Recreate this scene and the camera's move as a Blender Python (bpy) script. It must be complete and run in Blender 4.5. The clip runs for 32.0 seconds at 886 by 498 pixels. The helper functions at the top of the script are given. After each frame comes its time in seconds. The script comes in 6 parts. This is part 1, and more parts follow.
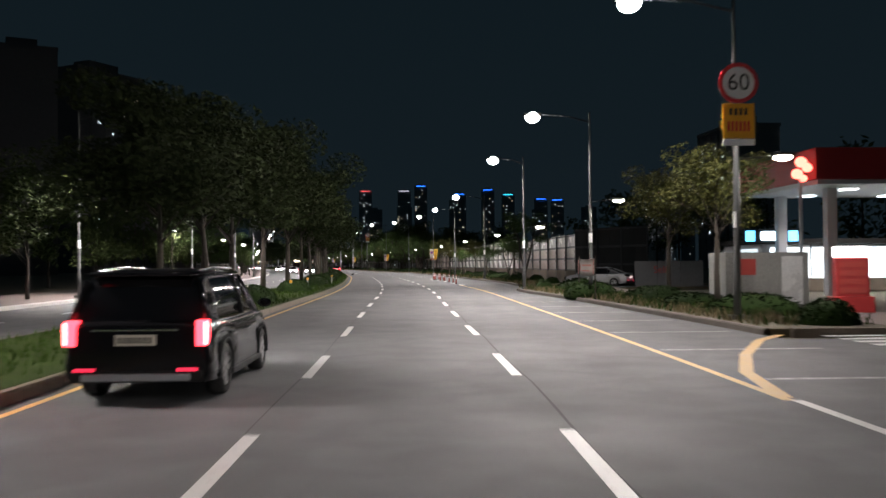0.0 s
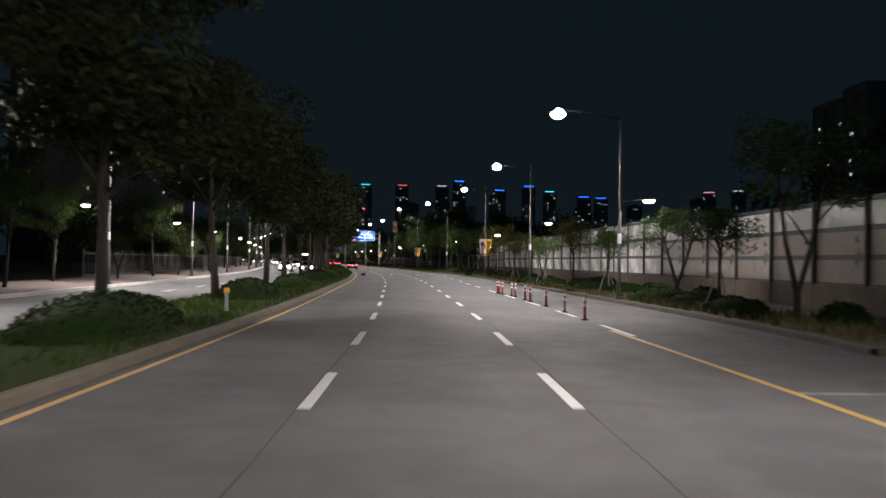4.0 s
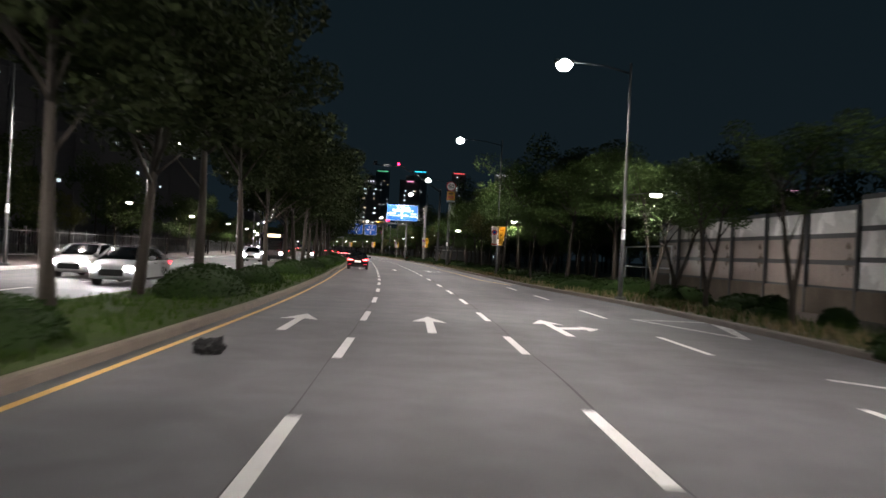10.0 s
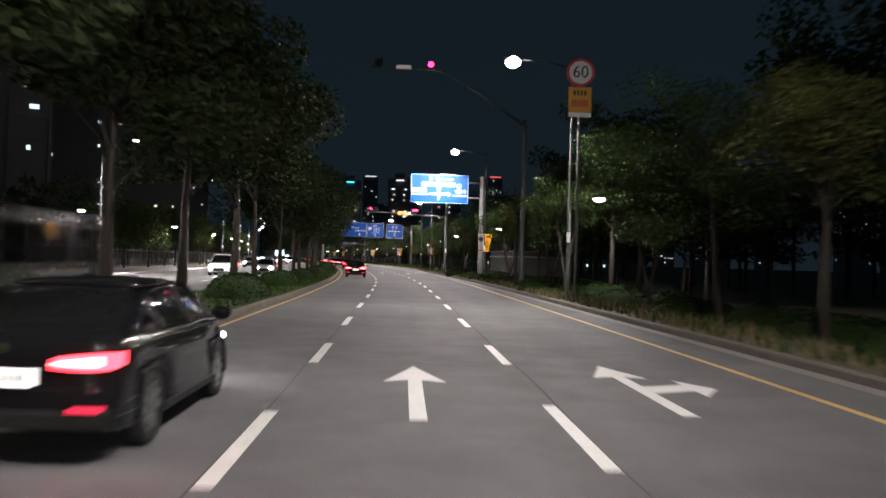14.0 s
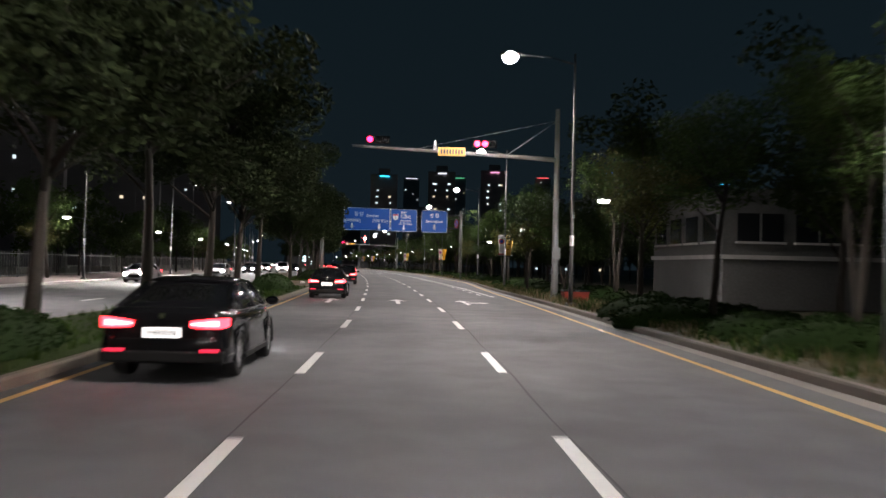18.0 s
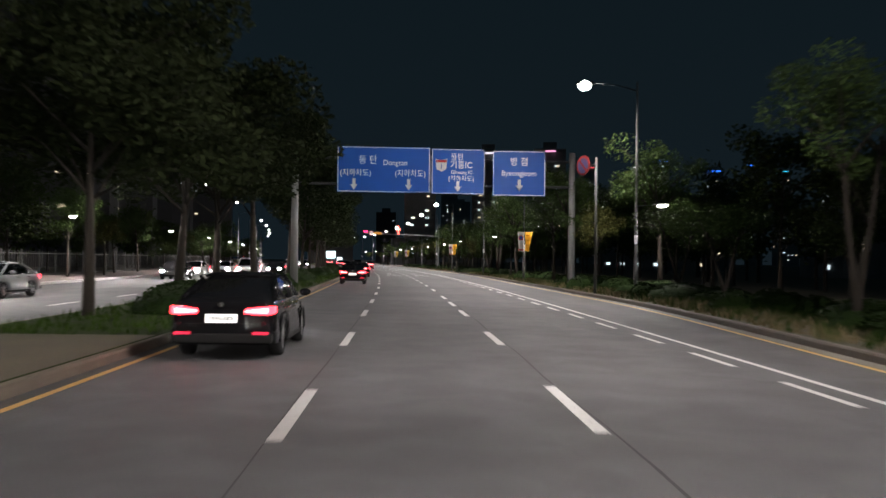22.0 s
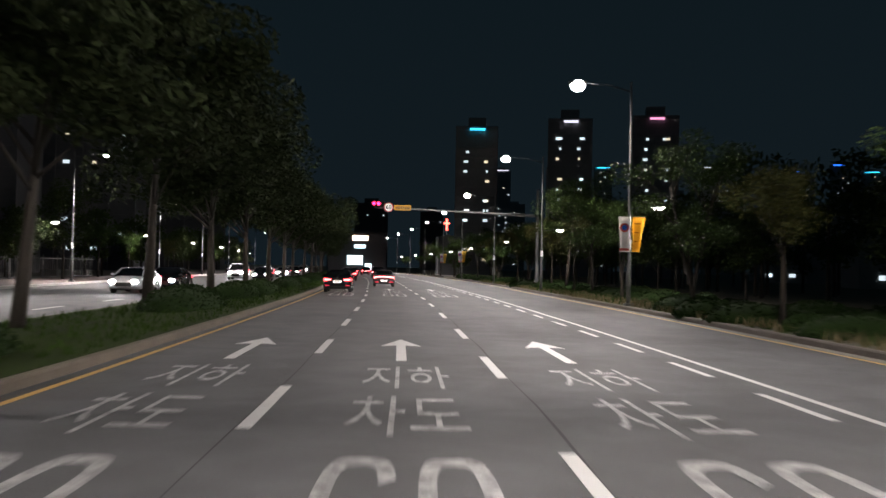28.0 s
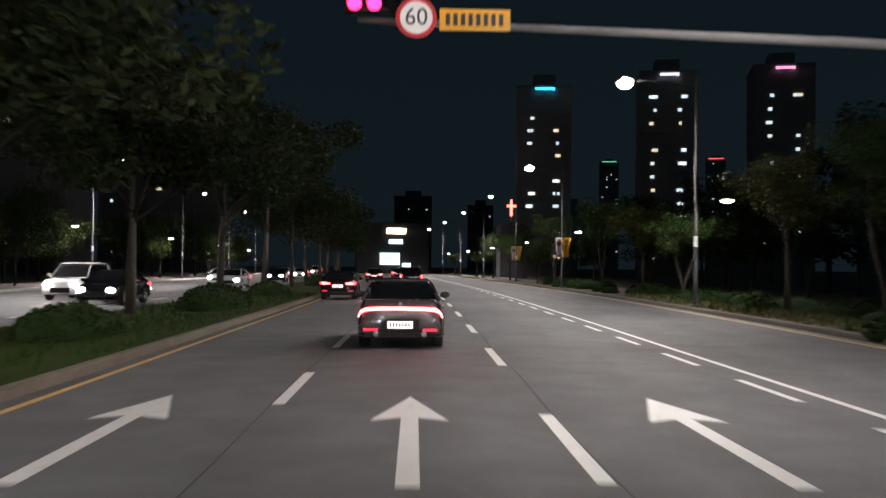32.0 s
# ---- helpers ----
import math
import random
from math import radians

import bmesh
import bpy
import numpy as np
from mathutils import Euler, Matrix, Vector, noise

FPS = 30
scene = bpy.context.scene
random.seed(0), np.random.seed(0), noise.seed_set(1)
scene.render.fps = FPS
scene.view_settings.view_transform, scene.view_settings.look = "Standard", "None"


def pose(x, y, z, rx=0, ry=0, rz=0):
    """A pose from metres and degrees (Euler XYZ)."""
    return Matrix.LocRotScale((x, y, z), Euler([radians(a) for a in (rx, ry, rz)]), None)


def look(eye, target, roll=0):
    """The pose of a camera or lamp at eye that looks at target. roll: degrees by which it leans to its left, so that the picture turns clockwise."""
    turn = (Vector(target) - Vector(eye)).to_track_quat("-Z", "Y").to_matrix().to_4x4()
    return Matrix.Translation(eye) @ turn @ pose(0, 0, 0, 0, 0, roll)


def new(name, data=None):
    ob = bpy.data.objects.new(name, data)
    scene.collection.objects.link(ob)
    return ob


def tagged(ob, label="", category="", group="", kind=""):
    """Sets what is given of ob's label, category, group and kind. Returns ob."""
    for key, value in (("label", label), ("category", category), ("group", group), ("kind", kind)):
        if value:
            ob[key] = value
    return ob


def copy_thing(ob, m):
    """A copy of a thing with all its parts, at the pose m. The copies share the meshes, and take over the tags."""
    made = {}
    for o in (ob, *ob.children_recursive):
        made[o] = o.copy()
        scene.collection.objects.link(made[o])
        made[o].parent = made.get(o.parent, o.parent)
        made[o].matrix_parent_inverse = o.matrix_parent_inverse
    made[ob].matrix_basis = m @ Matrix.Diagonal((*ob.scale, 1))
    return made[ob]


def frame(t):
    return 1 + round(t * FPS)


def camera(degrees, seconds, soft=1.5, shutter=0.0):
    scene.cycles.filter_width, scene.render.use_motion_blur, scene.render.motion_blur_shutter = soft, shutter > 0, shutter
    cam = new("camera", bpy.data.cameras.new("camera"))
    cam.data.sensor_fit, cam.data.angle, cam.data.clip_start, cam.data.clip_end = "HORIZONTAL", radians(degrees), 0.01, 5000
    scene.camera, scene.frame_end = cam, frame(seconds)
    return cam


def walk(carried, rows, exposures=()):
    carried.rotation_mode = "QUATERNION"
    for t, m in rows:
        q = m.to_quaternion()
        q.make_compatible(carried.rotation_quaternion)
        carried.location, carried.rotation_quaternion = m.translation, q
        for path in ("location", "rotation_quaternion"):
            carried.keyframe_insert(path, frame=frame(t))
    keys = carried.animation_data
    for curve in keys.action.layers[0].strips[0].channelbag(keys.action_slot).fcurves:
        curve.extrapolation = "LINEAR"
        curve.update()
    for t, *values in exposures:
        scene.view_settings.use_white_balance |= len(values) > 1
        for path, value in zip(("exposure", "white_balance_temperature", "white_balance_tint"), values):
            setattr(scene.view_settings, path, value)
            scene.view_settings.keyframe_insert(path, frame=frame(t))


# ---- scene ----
# camera: seconds, x, y, z, yaw, pitch, roll (degrees), as a car drives down the middle lane
LENS = 51.92
ROWS = [
    (0.0, -1.618, 6.702, 1.744, 0.749, 0.952, -0.442),
    (0.5, -1.926, 12.582, 1.744, 0.991, 0.898, -0.948),
    (1.0, -2.322, 18.443, 1.744, 1.338, 0.923, -1.287),
    (1.5, -2.602, 24.644, 1.744, 1.646, 0.831, -1.385),
    (2.0, -2.933, 31.171, 1.744, 1.900, 0.777, -1.053),
    (2.5, -3.263, 37.464, 1.744, 1.613, 0.864, -0.609),
    (3.0, -3.641, 44.110, 1.744, 2.004, 0.753, -0.085),
    (3.5, -4.000, 51.001, 1.744, 2.633, 0.799, 0.465),
    (5.5, -6.126, 79.446, 1.744, 3.430, 0.771, 1.438),
    (6.0, -6.761, 86.087, 1.744, 3.594, 0.776, 1.236),
    (6.5, -7.470, 93.314, 1.744, 3.976, 0.782, 1.151),
    (7.0, -8.169, 100.665, 1.744, 4.169, 0.693, 1.391),
    (7.5, -8.950, 108.781, 1.744, 4.274, 0.551, 1.683),
    (8.0, -9.774, 116.853, 1.744, 4.786, 0.565, 1.977),
    (8.5, -10.645, 124.708, 1.744, 5.296, 0.575, 2.234),
    (9.0, -11.761, 132.973, 1.744, 5.705, 0.481, 2.272),
    (9.5, -12.916, 140.796, 1.744, 6.255, 0.344, 2.480),
    (10.0, -14.037, 149.120, 1.744, 6.460, 0.290, 2.765),
    (10.5, -15.067, 157.259, 1.744, 6.693, 0.273, 2.976),
    (11.0, -16.401, 166.230, 1.744, 7.070, 0.295, 2.845),
    (11.5, -17.814, 175.508, 1.744, 7.111, 0.288, 2.513),
    (12.0, -19.310, 184.681, 1.744, 7.207, 0.378, 2.149),
    (12.5, -20.867, 193.791, 1.744, 7.799, 0.567, 1.782),
    (13.0, -22.434, 202.278, 1.744, 7.950, 0.671, 1.539),
    (13.5, -23.932, 210.631, 1.744, 8.361, 0.653, 1.549),
    (14.0, -25.686, 220.149, 1.744, 8.648, 0.726, 1.546),
    (14.5, -27.051, 227.427, 1.744, 8.910, 0.660, 1.537),
    (16.5, -34.415, 265.169, 1.744, 10.648, 1.066, 1.719),
    (17.0, -36.172, 274.112, 1.744, 10.805, 1.117, 1.525),
    (17.5, -37.864, 281.476, 1.744, 10.950, 1.060, 1.438),
    (18.0, -39.486, 288.634, 1.744, 11.333, 1.048, 1.272),
    (18.5, -41.281, 296.194, 1.744, 11.640, 1.036, 1.164),
    (19.0, -43.153, 303.728, 1.744, 11.928, 1.077, 1.083),
    (19.5, -45.070, 311.243, 1.744, 12.253, 0.969, 1.008),
    (20.0, -46.961, 318.689, 1.744, 12.601, 0.978, 0.954),
    (20.5, -48.803, 325.276, 1.744, 12.917, 0.897, 0.864),
    (21.0, -50.764, 332.241, 1.744, 13.196, 0.833, 0.727),
    (21.5, -52.906, 339.787, 1.744, 13.434, 0.783, 0.662),
    (22.0, -55.072, 347.434, 1.744, 13.706, 0.734, 0.675),
    (22.5, -57.261, 355.162, 1.744, 13.857, 0.785, 0.791),
    (23.0, -59.477, 362.957, 1.744, 13.964, 0.734, 0.958),
    (23.5, -61.532, 370.234, 1.744, 14.070, 0.751, 0.955),
    (24.0, -63.680, 377.865, 1.744, 14.265, 0.673, 0.949),
    (24.5, -65.791, 385.292, 1.744, 14.457, 0.851, 0.961),
    (25.0, -67.930, 392.661, 1.744, 15.263, 0.962, 0.962),
    (25.5, -70.159, 400.055, 1.744, 15.590, 0.935, 1.029),
    (27.5, -79.985, 431.828, 1.744, 16.351, 1.200, 1.111),
    (28.0, -82.577, 439.387, 1.744, 16.681, 1.182, 1.062),
    (28.5, -85.073, 446.660, 1.744, 16.961, 1.199, 1.101),
    (29.0, -87.515, 453.749, 1.744, 17.197, 1.185, 1.011),
    (29.5, -89.963, 460.695, 1.744, 17.456, 1.267, 1.051),
    (30.0, -92.414, 467.603, 1.744, 17.716, 1.270, 1.005),
    (30.5, -94.964, 474.457, 1.744, 17.985, 1.205, 0.876),
    (31.0, -97.522, 481.487, 1.744, 18.259, 1.228, 0.781),
    (31.5, -100.095, 488.471, 1.744, 18.722, 1.143, 0.629),
    (32.0, -102.750, 495.458, 1.744, 19.486, 1.135, 0.575),
]


def drive_pose(x, y, z, yaw, pitch, roll):
    ya, pi = radians(yaw), radians(pitch)
    d = Vector((-math.sin(ya) * math.cos(pi), math.cos(ya) * math.cos(pi), math.sin(pi)))
    eye = Vector((x, y, z))
    return look(eye, eye + d * 10, roll)


cam = camera(LENS, 32.0, 1.5, 0.5)
walk(cam, [(r[0], drive_pose(*r[1:])) for r in ROWS], [(0.0, 0.32), (1.0, 0.15), (3.0, 0.0), (6.0, -0.02), (8.0, 0.18), (10.0, 0.32), (11.0, 0.34), (12.0, 0.66), (14.0, 0.45), (17.0, 0.55), (19.0, 0.0), (20.5, 0.08), (22.0, 0.26), (24.0, 0.1), (25.0, 0.22), (28.0, 0.22), (30.0, 0.2), (32.0, 0.12)])

# ---- night sky ----
world = bpy.data.worlds.new("night_sky")
scene.world = world
world.use_nodes = True
wn, wl = world.node_tree.nodes, world.node_tree.links
wn.clear()
w_out, w_bg = wn.new("ShaderNodeOutputWorld"), wn.new("ShaderNodeBackground")
w_geo, w_sep, w_ramp = wn.new("ShaderNodeTexCoord"), wn.new("ShaderNodeSeparateXYZ"), wn.new("ShaderNodeValToRGB")
wl.new(w_geo.outputs["Generated"], w_sep.inputs[0])
wl.new(w_sep.outputs["Z"], w_ramp.inputs[0])
w_ramp.color_ramp.elements[0].position, w_ramp.color_ramp.elements[0].color = 0.0, (0.0064, 0.0112, 0.015, 1)
w_ramp.color_ramp.elements[1].position, w_ramp.color_ramp.elements[1].color = 0.5, (0.0038, 0.0086, 0.012, 1)
wl.new(w_ramp.outputs[0], w_bg.inputs[0])
w_bg.inputs[1].default_value = SKY_STRENGTH = 0.85
wl.new(w_bg.outputs[0], w_out.inputs[0])
LAMP_W = 10400.0       # street lamp power
LAMP_COL = (1.0, 0.915, 0.885)


# ---- the road's line: s metres along it, v metres to the right of the middle lane's centre ----
CA, CB, CC, CD = -1.5916, -0.0285183, -3.69617e-4, 3.17412e-8
LO, HI = 0.0, 720.0


def line_x(y):
    q = min(max(y, LO), HI)
    x = CA + CB * q + CC * q * q + CD * q ** 3
    slope = CB + 2 * CC * q + 3 * CD * q * q
    return x + slope * (y - q)


_ys = np.arange(-150.0, 1500.0, 1.0)
_xs = np.array([line_x(y) for y in _ys])
_ss = np.concatenate([[0], np.cumsum(np.hypot(np.diff(_xs), np.diff(_ys)))])
_ss -= np.interp(0.0, _ys, _ss)
OFFSET = [(0, .08), (24, .05), (34, -.05), (48, 0), (64, .32), (88, .38), (97, .28), (113, .22), (142, .38), (150, .34), (180, .36), (205, .1), (220, -.09), (240, -.12), (250, -.17), (279, .15), (292, .3), (320, .31), (330, .25), (347, .07), (360, .04), (384, -.09), (425, -.08), (457, .1), (466, .07), (492, -.09), (502, -.14), (523, -.4), (535, -.37), (560, -.32), (700, -.3)]


def along(table, s):
    return float(np.interp(s, [a for a, b in table], [b for a, b in table]))


def smooth_along(table, s):
    return (along(table, s - 6) + along(table, s - 2) + along(table, s + 2) + along(table, s + 6)) / 4


def heading(s):
    y0, y1 = np.interp([s - 1, s + 1], _ss, _ys)
    x0, x1 = np.interp([s - 1, s + 1], _ss, _xs)
    return math.atan2(-(x1 - x0), y1 - y0)


def place(s, v, z=0.0):
    u = v + smooth_along(OFFSET, s)
    y, x, a = np.interp(s, _ss, _ys), np.interp(s, _ss, _xs), heading(s)
    return Vector((x + u * math.cos(a), y + u * math.sin(a), z))


def stand(s, v, z=0.0, turn=0.0, size=1.0):
    """A pose on the road: +y along it, +x to its right."""
    return Matrix.Translation(place(s, v, z)) @ Matrix.Rotation(heading(s) + radians(turn), 4, "Z") @ Matrix.Scale(size, 4)


LEFT_LINE = [(0, -4.85), (28, -4.75), (45, -4.65), (62, -4.6), (96, -4.55), (143, -4.48), (176, -4.42), (220, -4.6), (261, -4.5), (280, -4.6), (320, -4.97), (350, -4.95), (380, -4.82), (415, -4.85), (460, -4.78), (518, -4.7), (541, -4.85), (700, -4.85)]
RIGHT_KERB = [(29, 8.4), (40, 8.1), (50, 7.7), (56, 7.4), (63, 6.5), (67, 6.5), (72, 8.6), (78, 9.0), (91, 9.0), (112, 8.75), (127, 8.6), (140, 8.55), (152, 9.1), (182, 8.6), (191, 8.3), (202, 7.1), (217, 7.0), (227, 7.0), (280, 6.35), (319, 6.5), (328, 6.8), (345, 7.1), (361, 7.5), (386, 9.2), (419, 9.2), (466, 9.95), (514, 10.6), (530, 11.2), (560, 11.8), (700, 12)]
MEDIAN_LEFT = [(0, -9.0), (120, -9.3), (230, -8.9), (300, -9.0), (400, -10.0), (700, -10.5)]
FAR_KERB = [(0, -16.0), (100, -16.5), (180, -18.5), (250, -20.8), (420, -22.0), (560, -24.0), (700, -25)]


def left_kerb(s): return smooth_along(LEFT_LINE, s) - 0.32
def right_kerb(s): return smooth_along(RIGHT_KERB, s)
def median_left(s): return smooth_along(MEDIAN_LEFT, s)
def far_kerb(s): return smooth_along(FAR_KERB, s)


# ---- materials ----
def mat(name, color, rough=0.6, metal=0.0, vary=0.25, scale=3.0, fine=60.0, bump=0.15, emit=None, power=0.0, island=0.0, coat=0.0, spec=0.5):
    m = bpy.data.materials.new(name)
    m.use_nodes = True
    n, l = m.node_tree.nodes, m.node_tree.links
    b = n["Principled BSDF"]
    b.inputs["Roughness"].default_value, b.inputs["Metallic"].default_value = rough, metal
    b.inputs["Coat Weight"].default_value = coat
    b.inputs["Specular IOR Level"].default_value = spec
    c = (*color, 1)
    b.inputs["Base Color"].default_value = c
    if vary > 0:
        tc = n.new("ShaderNodeTexCoord")
        n1, n2 = n.new("ShaderNodeTexNoise"), n.new("ShaderNodeTexNoise")
        n1.inputs["Scale"].default_value, n2.inputs["Scale"].default_value = scale, fine
        n1.inputs["Detail"].default_value, n2.inputs["Detail"].default_value = 5, 3
        l.new(tc.outputs["Object"], n1.inputs["Vector"]), l.new(tc.outputs["Object"], n2.inputs["Vector"])
        add = n.new("ShaderNodeMath")
        add.operation = "ADD"
        l.new(n1.outputs[0], add.inputs[0]), l.new(n2.outputs[0], add.inputs[1])
        last = add.outputs[0]
        if island:
            geo, ob = n.new("ShaderNodeNewGeometry"), n.new("ShaderNodeMath")
            ob.operation = "MULTIPLY_ADD"
            l.new(geo.outputs["Random Per Island"], ob.inputs[0])
            ob.inputs[1].default_value = island
            l.new(last, ob.inputs[2])
            last = ob.outputs[0]
        mr = n.new("ShaderNodeMapRange")
        mr.inputs[1].default_value, mr.inputs[2].default_value = 0.6, 1.4 + island
        mr.inputs[3].default_value, mr.inputs[4].default_value = 1 - vary, 1 + vary
        l.new(last, mr.inputs[0])
        mix = n.new("ShaderNodeVectorMath")
        mix.operation = "SCALE"
        mix.inputs[0].default_value = color
        l.new(mr.outputs[0], mix.inputs["Scale"])
        l.new(mix.outputs[0], b.inputs["Base Color"])
        rr = n.new("ShaderNodeMapRange")
        rr.inputs[1].default_value, rr.inputs[2].default_value = 0.3, 0.7
        rr.inputs[3].default_value, rr.inputs[4].default_value = max(rough - 0.08, 0.02), min(rough + 0.1, 1)
        l.new(n1.outputs[0], rr.inputs[0]), l.new(rr.outputs[0], b.inputs["Roughness"])
        if bump > 0:
            bp = n.new("ShaderNodeBump")
            bp.inputs["Strength"].default_value, bp.inputs["Distance"].default_value = bump, 0.02
            l.new(n2.outputs[0], bp.inputs["Height"]), l.new(bp.outputs[0], b.inputs["Normal"])
    if emit:
        b.inputs["Emission Color"].default_value = (*emit, 1)
        b.inputs["Emission Strength"].default_value = power
    return m


def asphalt_mat():
    m = mat("asphalt", (0.09, 0.091, 0.093), 0.78, vary=0.16, scale=0.35, fine=55.0, bump=0.25)
    n, l = m.node_tree.nodes, m.node_tree.links
    b = n["Principled BSDF"]
    src = b.inputs["Base Color"].links[0].from_socket
    tc, v = n.new("ShaderNodeTexCoord"), n.new("ShaderNodeTexNoise")
    v.inputs["Scale"].default_value, v.inputs["Detail"].default_value, v.inputs["Roughness"].default_value = 0.09, 6, 0.65
    l.new(tc.outputs["Object"], v.inputs["Vector"])
    r = n.new("ShaderNodeMapRange")
    r.inputs[1].default_value, r.inputs[2].default_value, r.inputs[3].default_value, r.inputs[4].default_value = 0.35, 0.65, 0.78, 1.18
    l.new(v.outputs[0], r.inputs[0])
    # patches of older and newer binder
    pv = n.new("ShaderNodeTexNoise")
    pv.inputs["Scale"].default_value, pv.inputs["Detail"].default_value, pv.inputs["Distortion"].default_value = 1.1, 7, 0.6
    l.new(tc.outputs["Object"], pv.inputs["Vector"])
    pr = n.new("ShaderNodeMapRange")
    pr.inputs[1].default_value, pr.inputs[2].default_value, pr.inputs[3].default_value, pr.inputs[4].default_value = 0.38, 0.64, 0.86, 1.1
    l.new(pv.outputs[0], pr.inputs[0])
    # wheel tracks, two to a lane, and an oil-darkened strip between them
    uv, sep = n.new("ShaderNodeUVMap"), n.new("ShaderNodeSeparateXYZ")
    uv.uv_map = "lane"
    l.new(uv.outputs[0], sep.inputs[0])
    wave, wob = n.new("ShaderNodeMath"), n.new("ShaderNodeMath")
    wob.operation, wob.inputs[1].default_value = "MULTIPLY", 2 * math.pi / 1.63
    l.new(sep.outputs[0], wob.inputs[0])
    wave.operation = "COSINE"
    l.new(wob.outputs[0], wave.inputs[0])
    wr_ = n.new("ShaderNodeMapRange")
    wr_.inputs[1].default_value, wr_.inputs[2].default_value, wr_.inputs[3].default_value, wr_.inputs[4].default_value = -1, 1, 1.05, 0.94
    l.new(wave.outputs[0], wr_.inputs[0])
    last = src
    for f in (r, pr, wr_):
        s = n.new("ShaderNodeVectorMath")
        s.operation = "SCALE"
        l.new(last, s.inputs[0]), l.new(f.outputs[0], s.inputs["Scale"])
        last = s.outputs[0]
    l.new(last, b.inputs["Base Color"])
    return m


def worn_paint(name, color, wear=0.45):
    """Road paint through whose worn spots the asphalt shows."""
    m = mat(name, color, 0.55, vary=0.12, scale=2.0, fine=40, bump=0.1)
    n, l = m.node_tree.nodes, m.node_tree.links
    b, out = n["Principled BSDF"], n["Material Output"]
    tc, v = n.new("ShaderNodeTexCoord"), n.new("ShaderNodeTexNoise")
    v.inputs["Scale"].default_value, v.inputs["Detail"].default_value, v.inputs["Roughness"].default_value = 5.0, 8, 0.75
    l.new(tc.outputs["Object"], v.inputs["Vector"])
    r = n.new("ShaderNodeMapRange")
    r.inputs[1].default_value, r.inputs[2].default_value = wear - 0.1, wear + 0.1
    l.new(v.outputs[0], r.inputs[0])
    mx = n.new("ShaderNodeMix")
    mx.data_type = "RGBA"
    mx.inputs[6].default_value = (0.12, 0.118, 0.115, 1)
    l.new(r.outputs[0], mx.inputs[0])
    l.new(b.inputs["Base Color"].links[0].from_socket, mx.inputs[7]), l.new(mx.outputs[2], b.inputs["Base Color"])
    return m


ASPHALT = asphalt_mat()
SEAM = mat("tar_seam", (0.06, 0.06, 0.06), 0.85, fine=30, spec=0.25)
WHITE_LINE = worn_paint("white_road_paint", (0.6, 0.6, 0.58), 0.34)
FADED_LINE = worn_paint("faded_road_paint", (0.5, 0.5, 0.49), 0.5)
YELLOW_LINE = worn_paint("yellow_road_paint", (0.56, 0.34, 0.09), 0.34)
CONCRETE = mat("kerb_concrete", (0.135, 0.113, 0.09), 0.88, vary=0.35, scale=1.2, fine=35, bump=0.3, spec=0.2)
PAVING = mat("sidewalk_paving", (0.14, 0.11, 0.1), 0.8, vary=0.3, scale=1.5, fine=14, bump=0.3)
SOIL = mat("verge_soil", (0.07, 0.06, 0.035), 0.95, vary=0.45, scale=0.8, fine=18, bump=0.6)
LAWN = mat("lawn_ground", (0.024, 0.037, 0.008), 0.95, vary=0.4, scale=0.8, fine=25, bump=0.6, spec=0.08)
GRASS = mat("grass_blades", (0.03, 0.055, 0.009), 0.8, vary=0.35, scale=0.6, fine=12, bump=0, island=0.6, spec=0.1)
DRY_GRASS = mat("dry_grass_blades", (0.15, 0.115, 0.06), 0.8, vary=0.3, scale=0.6, fine=12, bump=0, island=0.6)
LEAF_DARK = mat("dark_leaves", (0.024, 0.033, 0.012), 0.85, vary=0.35, scale=0.8, fine=8, bump=0, island=0.7, spec=0.12)
LEAF_PARK = mat("park_leaves", (0.04, 0.058, 0.018), 0.8, vary=0.35, scale=0.8, fine=8, bump=0, island=0.7, spec=0.12)
LEAF = mat("green_leaves", (0.054, 0.09, 0.024), 0.7, vary=0.4, scale=0.8, fine=8, bump=0, island=0.8, spec=0.18)
LEAF_YEL = mat("yellow_green_leaves", (0.085, 0.09, 0.026), 0.7, vary=0.4, scale=0.8, fine=8, bump=0, island=0.8, spec=0.18)
HEDGE = mat("hedge_leaves", (0.016, 0.03, 0.008), 0.85, vary=0.35, scale=2, fine=15, bump=0.4, island=0.45, spec=0.08)
BARK = mat("bark", (0.038, 0.031, 0.024), 0.9, vary=0.35, scale=2, fine=25, bump=0.7)
STEEL = mat("galvanised_steel", (0.27, 0.275, 0.275), 0.6, 0.15, vary=0.15, scale=2, fine=30, bump=0.05)
DARK_STEEL = mat("dark_steel", (0.08, 0.085, 0.09), 0.5, 0.5, vary=0.2, scale=2, fine=30, bump=0.05)
POLE_STEEL = mat("painted_pole_steel", (0.085, 0.088, 0.088), 0.7, 0.0, vary=0.2, scale=2, fine=30, bump=0.05)
LAMP_GLOW = mat("lamp_lens", (0.9, 0.9, 0.85), 0.3, vary=0, emit=(1.0, 0.97, 0.88), power=60)
PED_GLOW = mat("path_lamp_lens", (0.9, 0.9, 0.85), 0.3, vary=0, emit=(1.0, 0.95, 0.8), power=28)
SIGN_BLUE = mat("blue_sign_sheeting", (0.007, 0.086, 0.425), 0.5, vary=0.1, scale=1, fine=20, bump=0.02, spec=0.25)
SIGN_WHITE = mat("white_sign_sheeting", (0.88, 0.88, 0.88), 0.4, vary=0.06, scale=2, fine=20, bump=0)
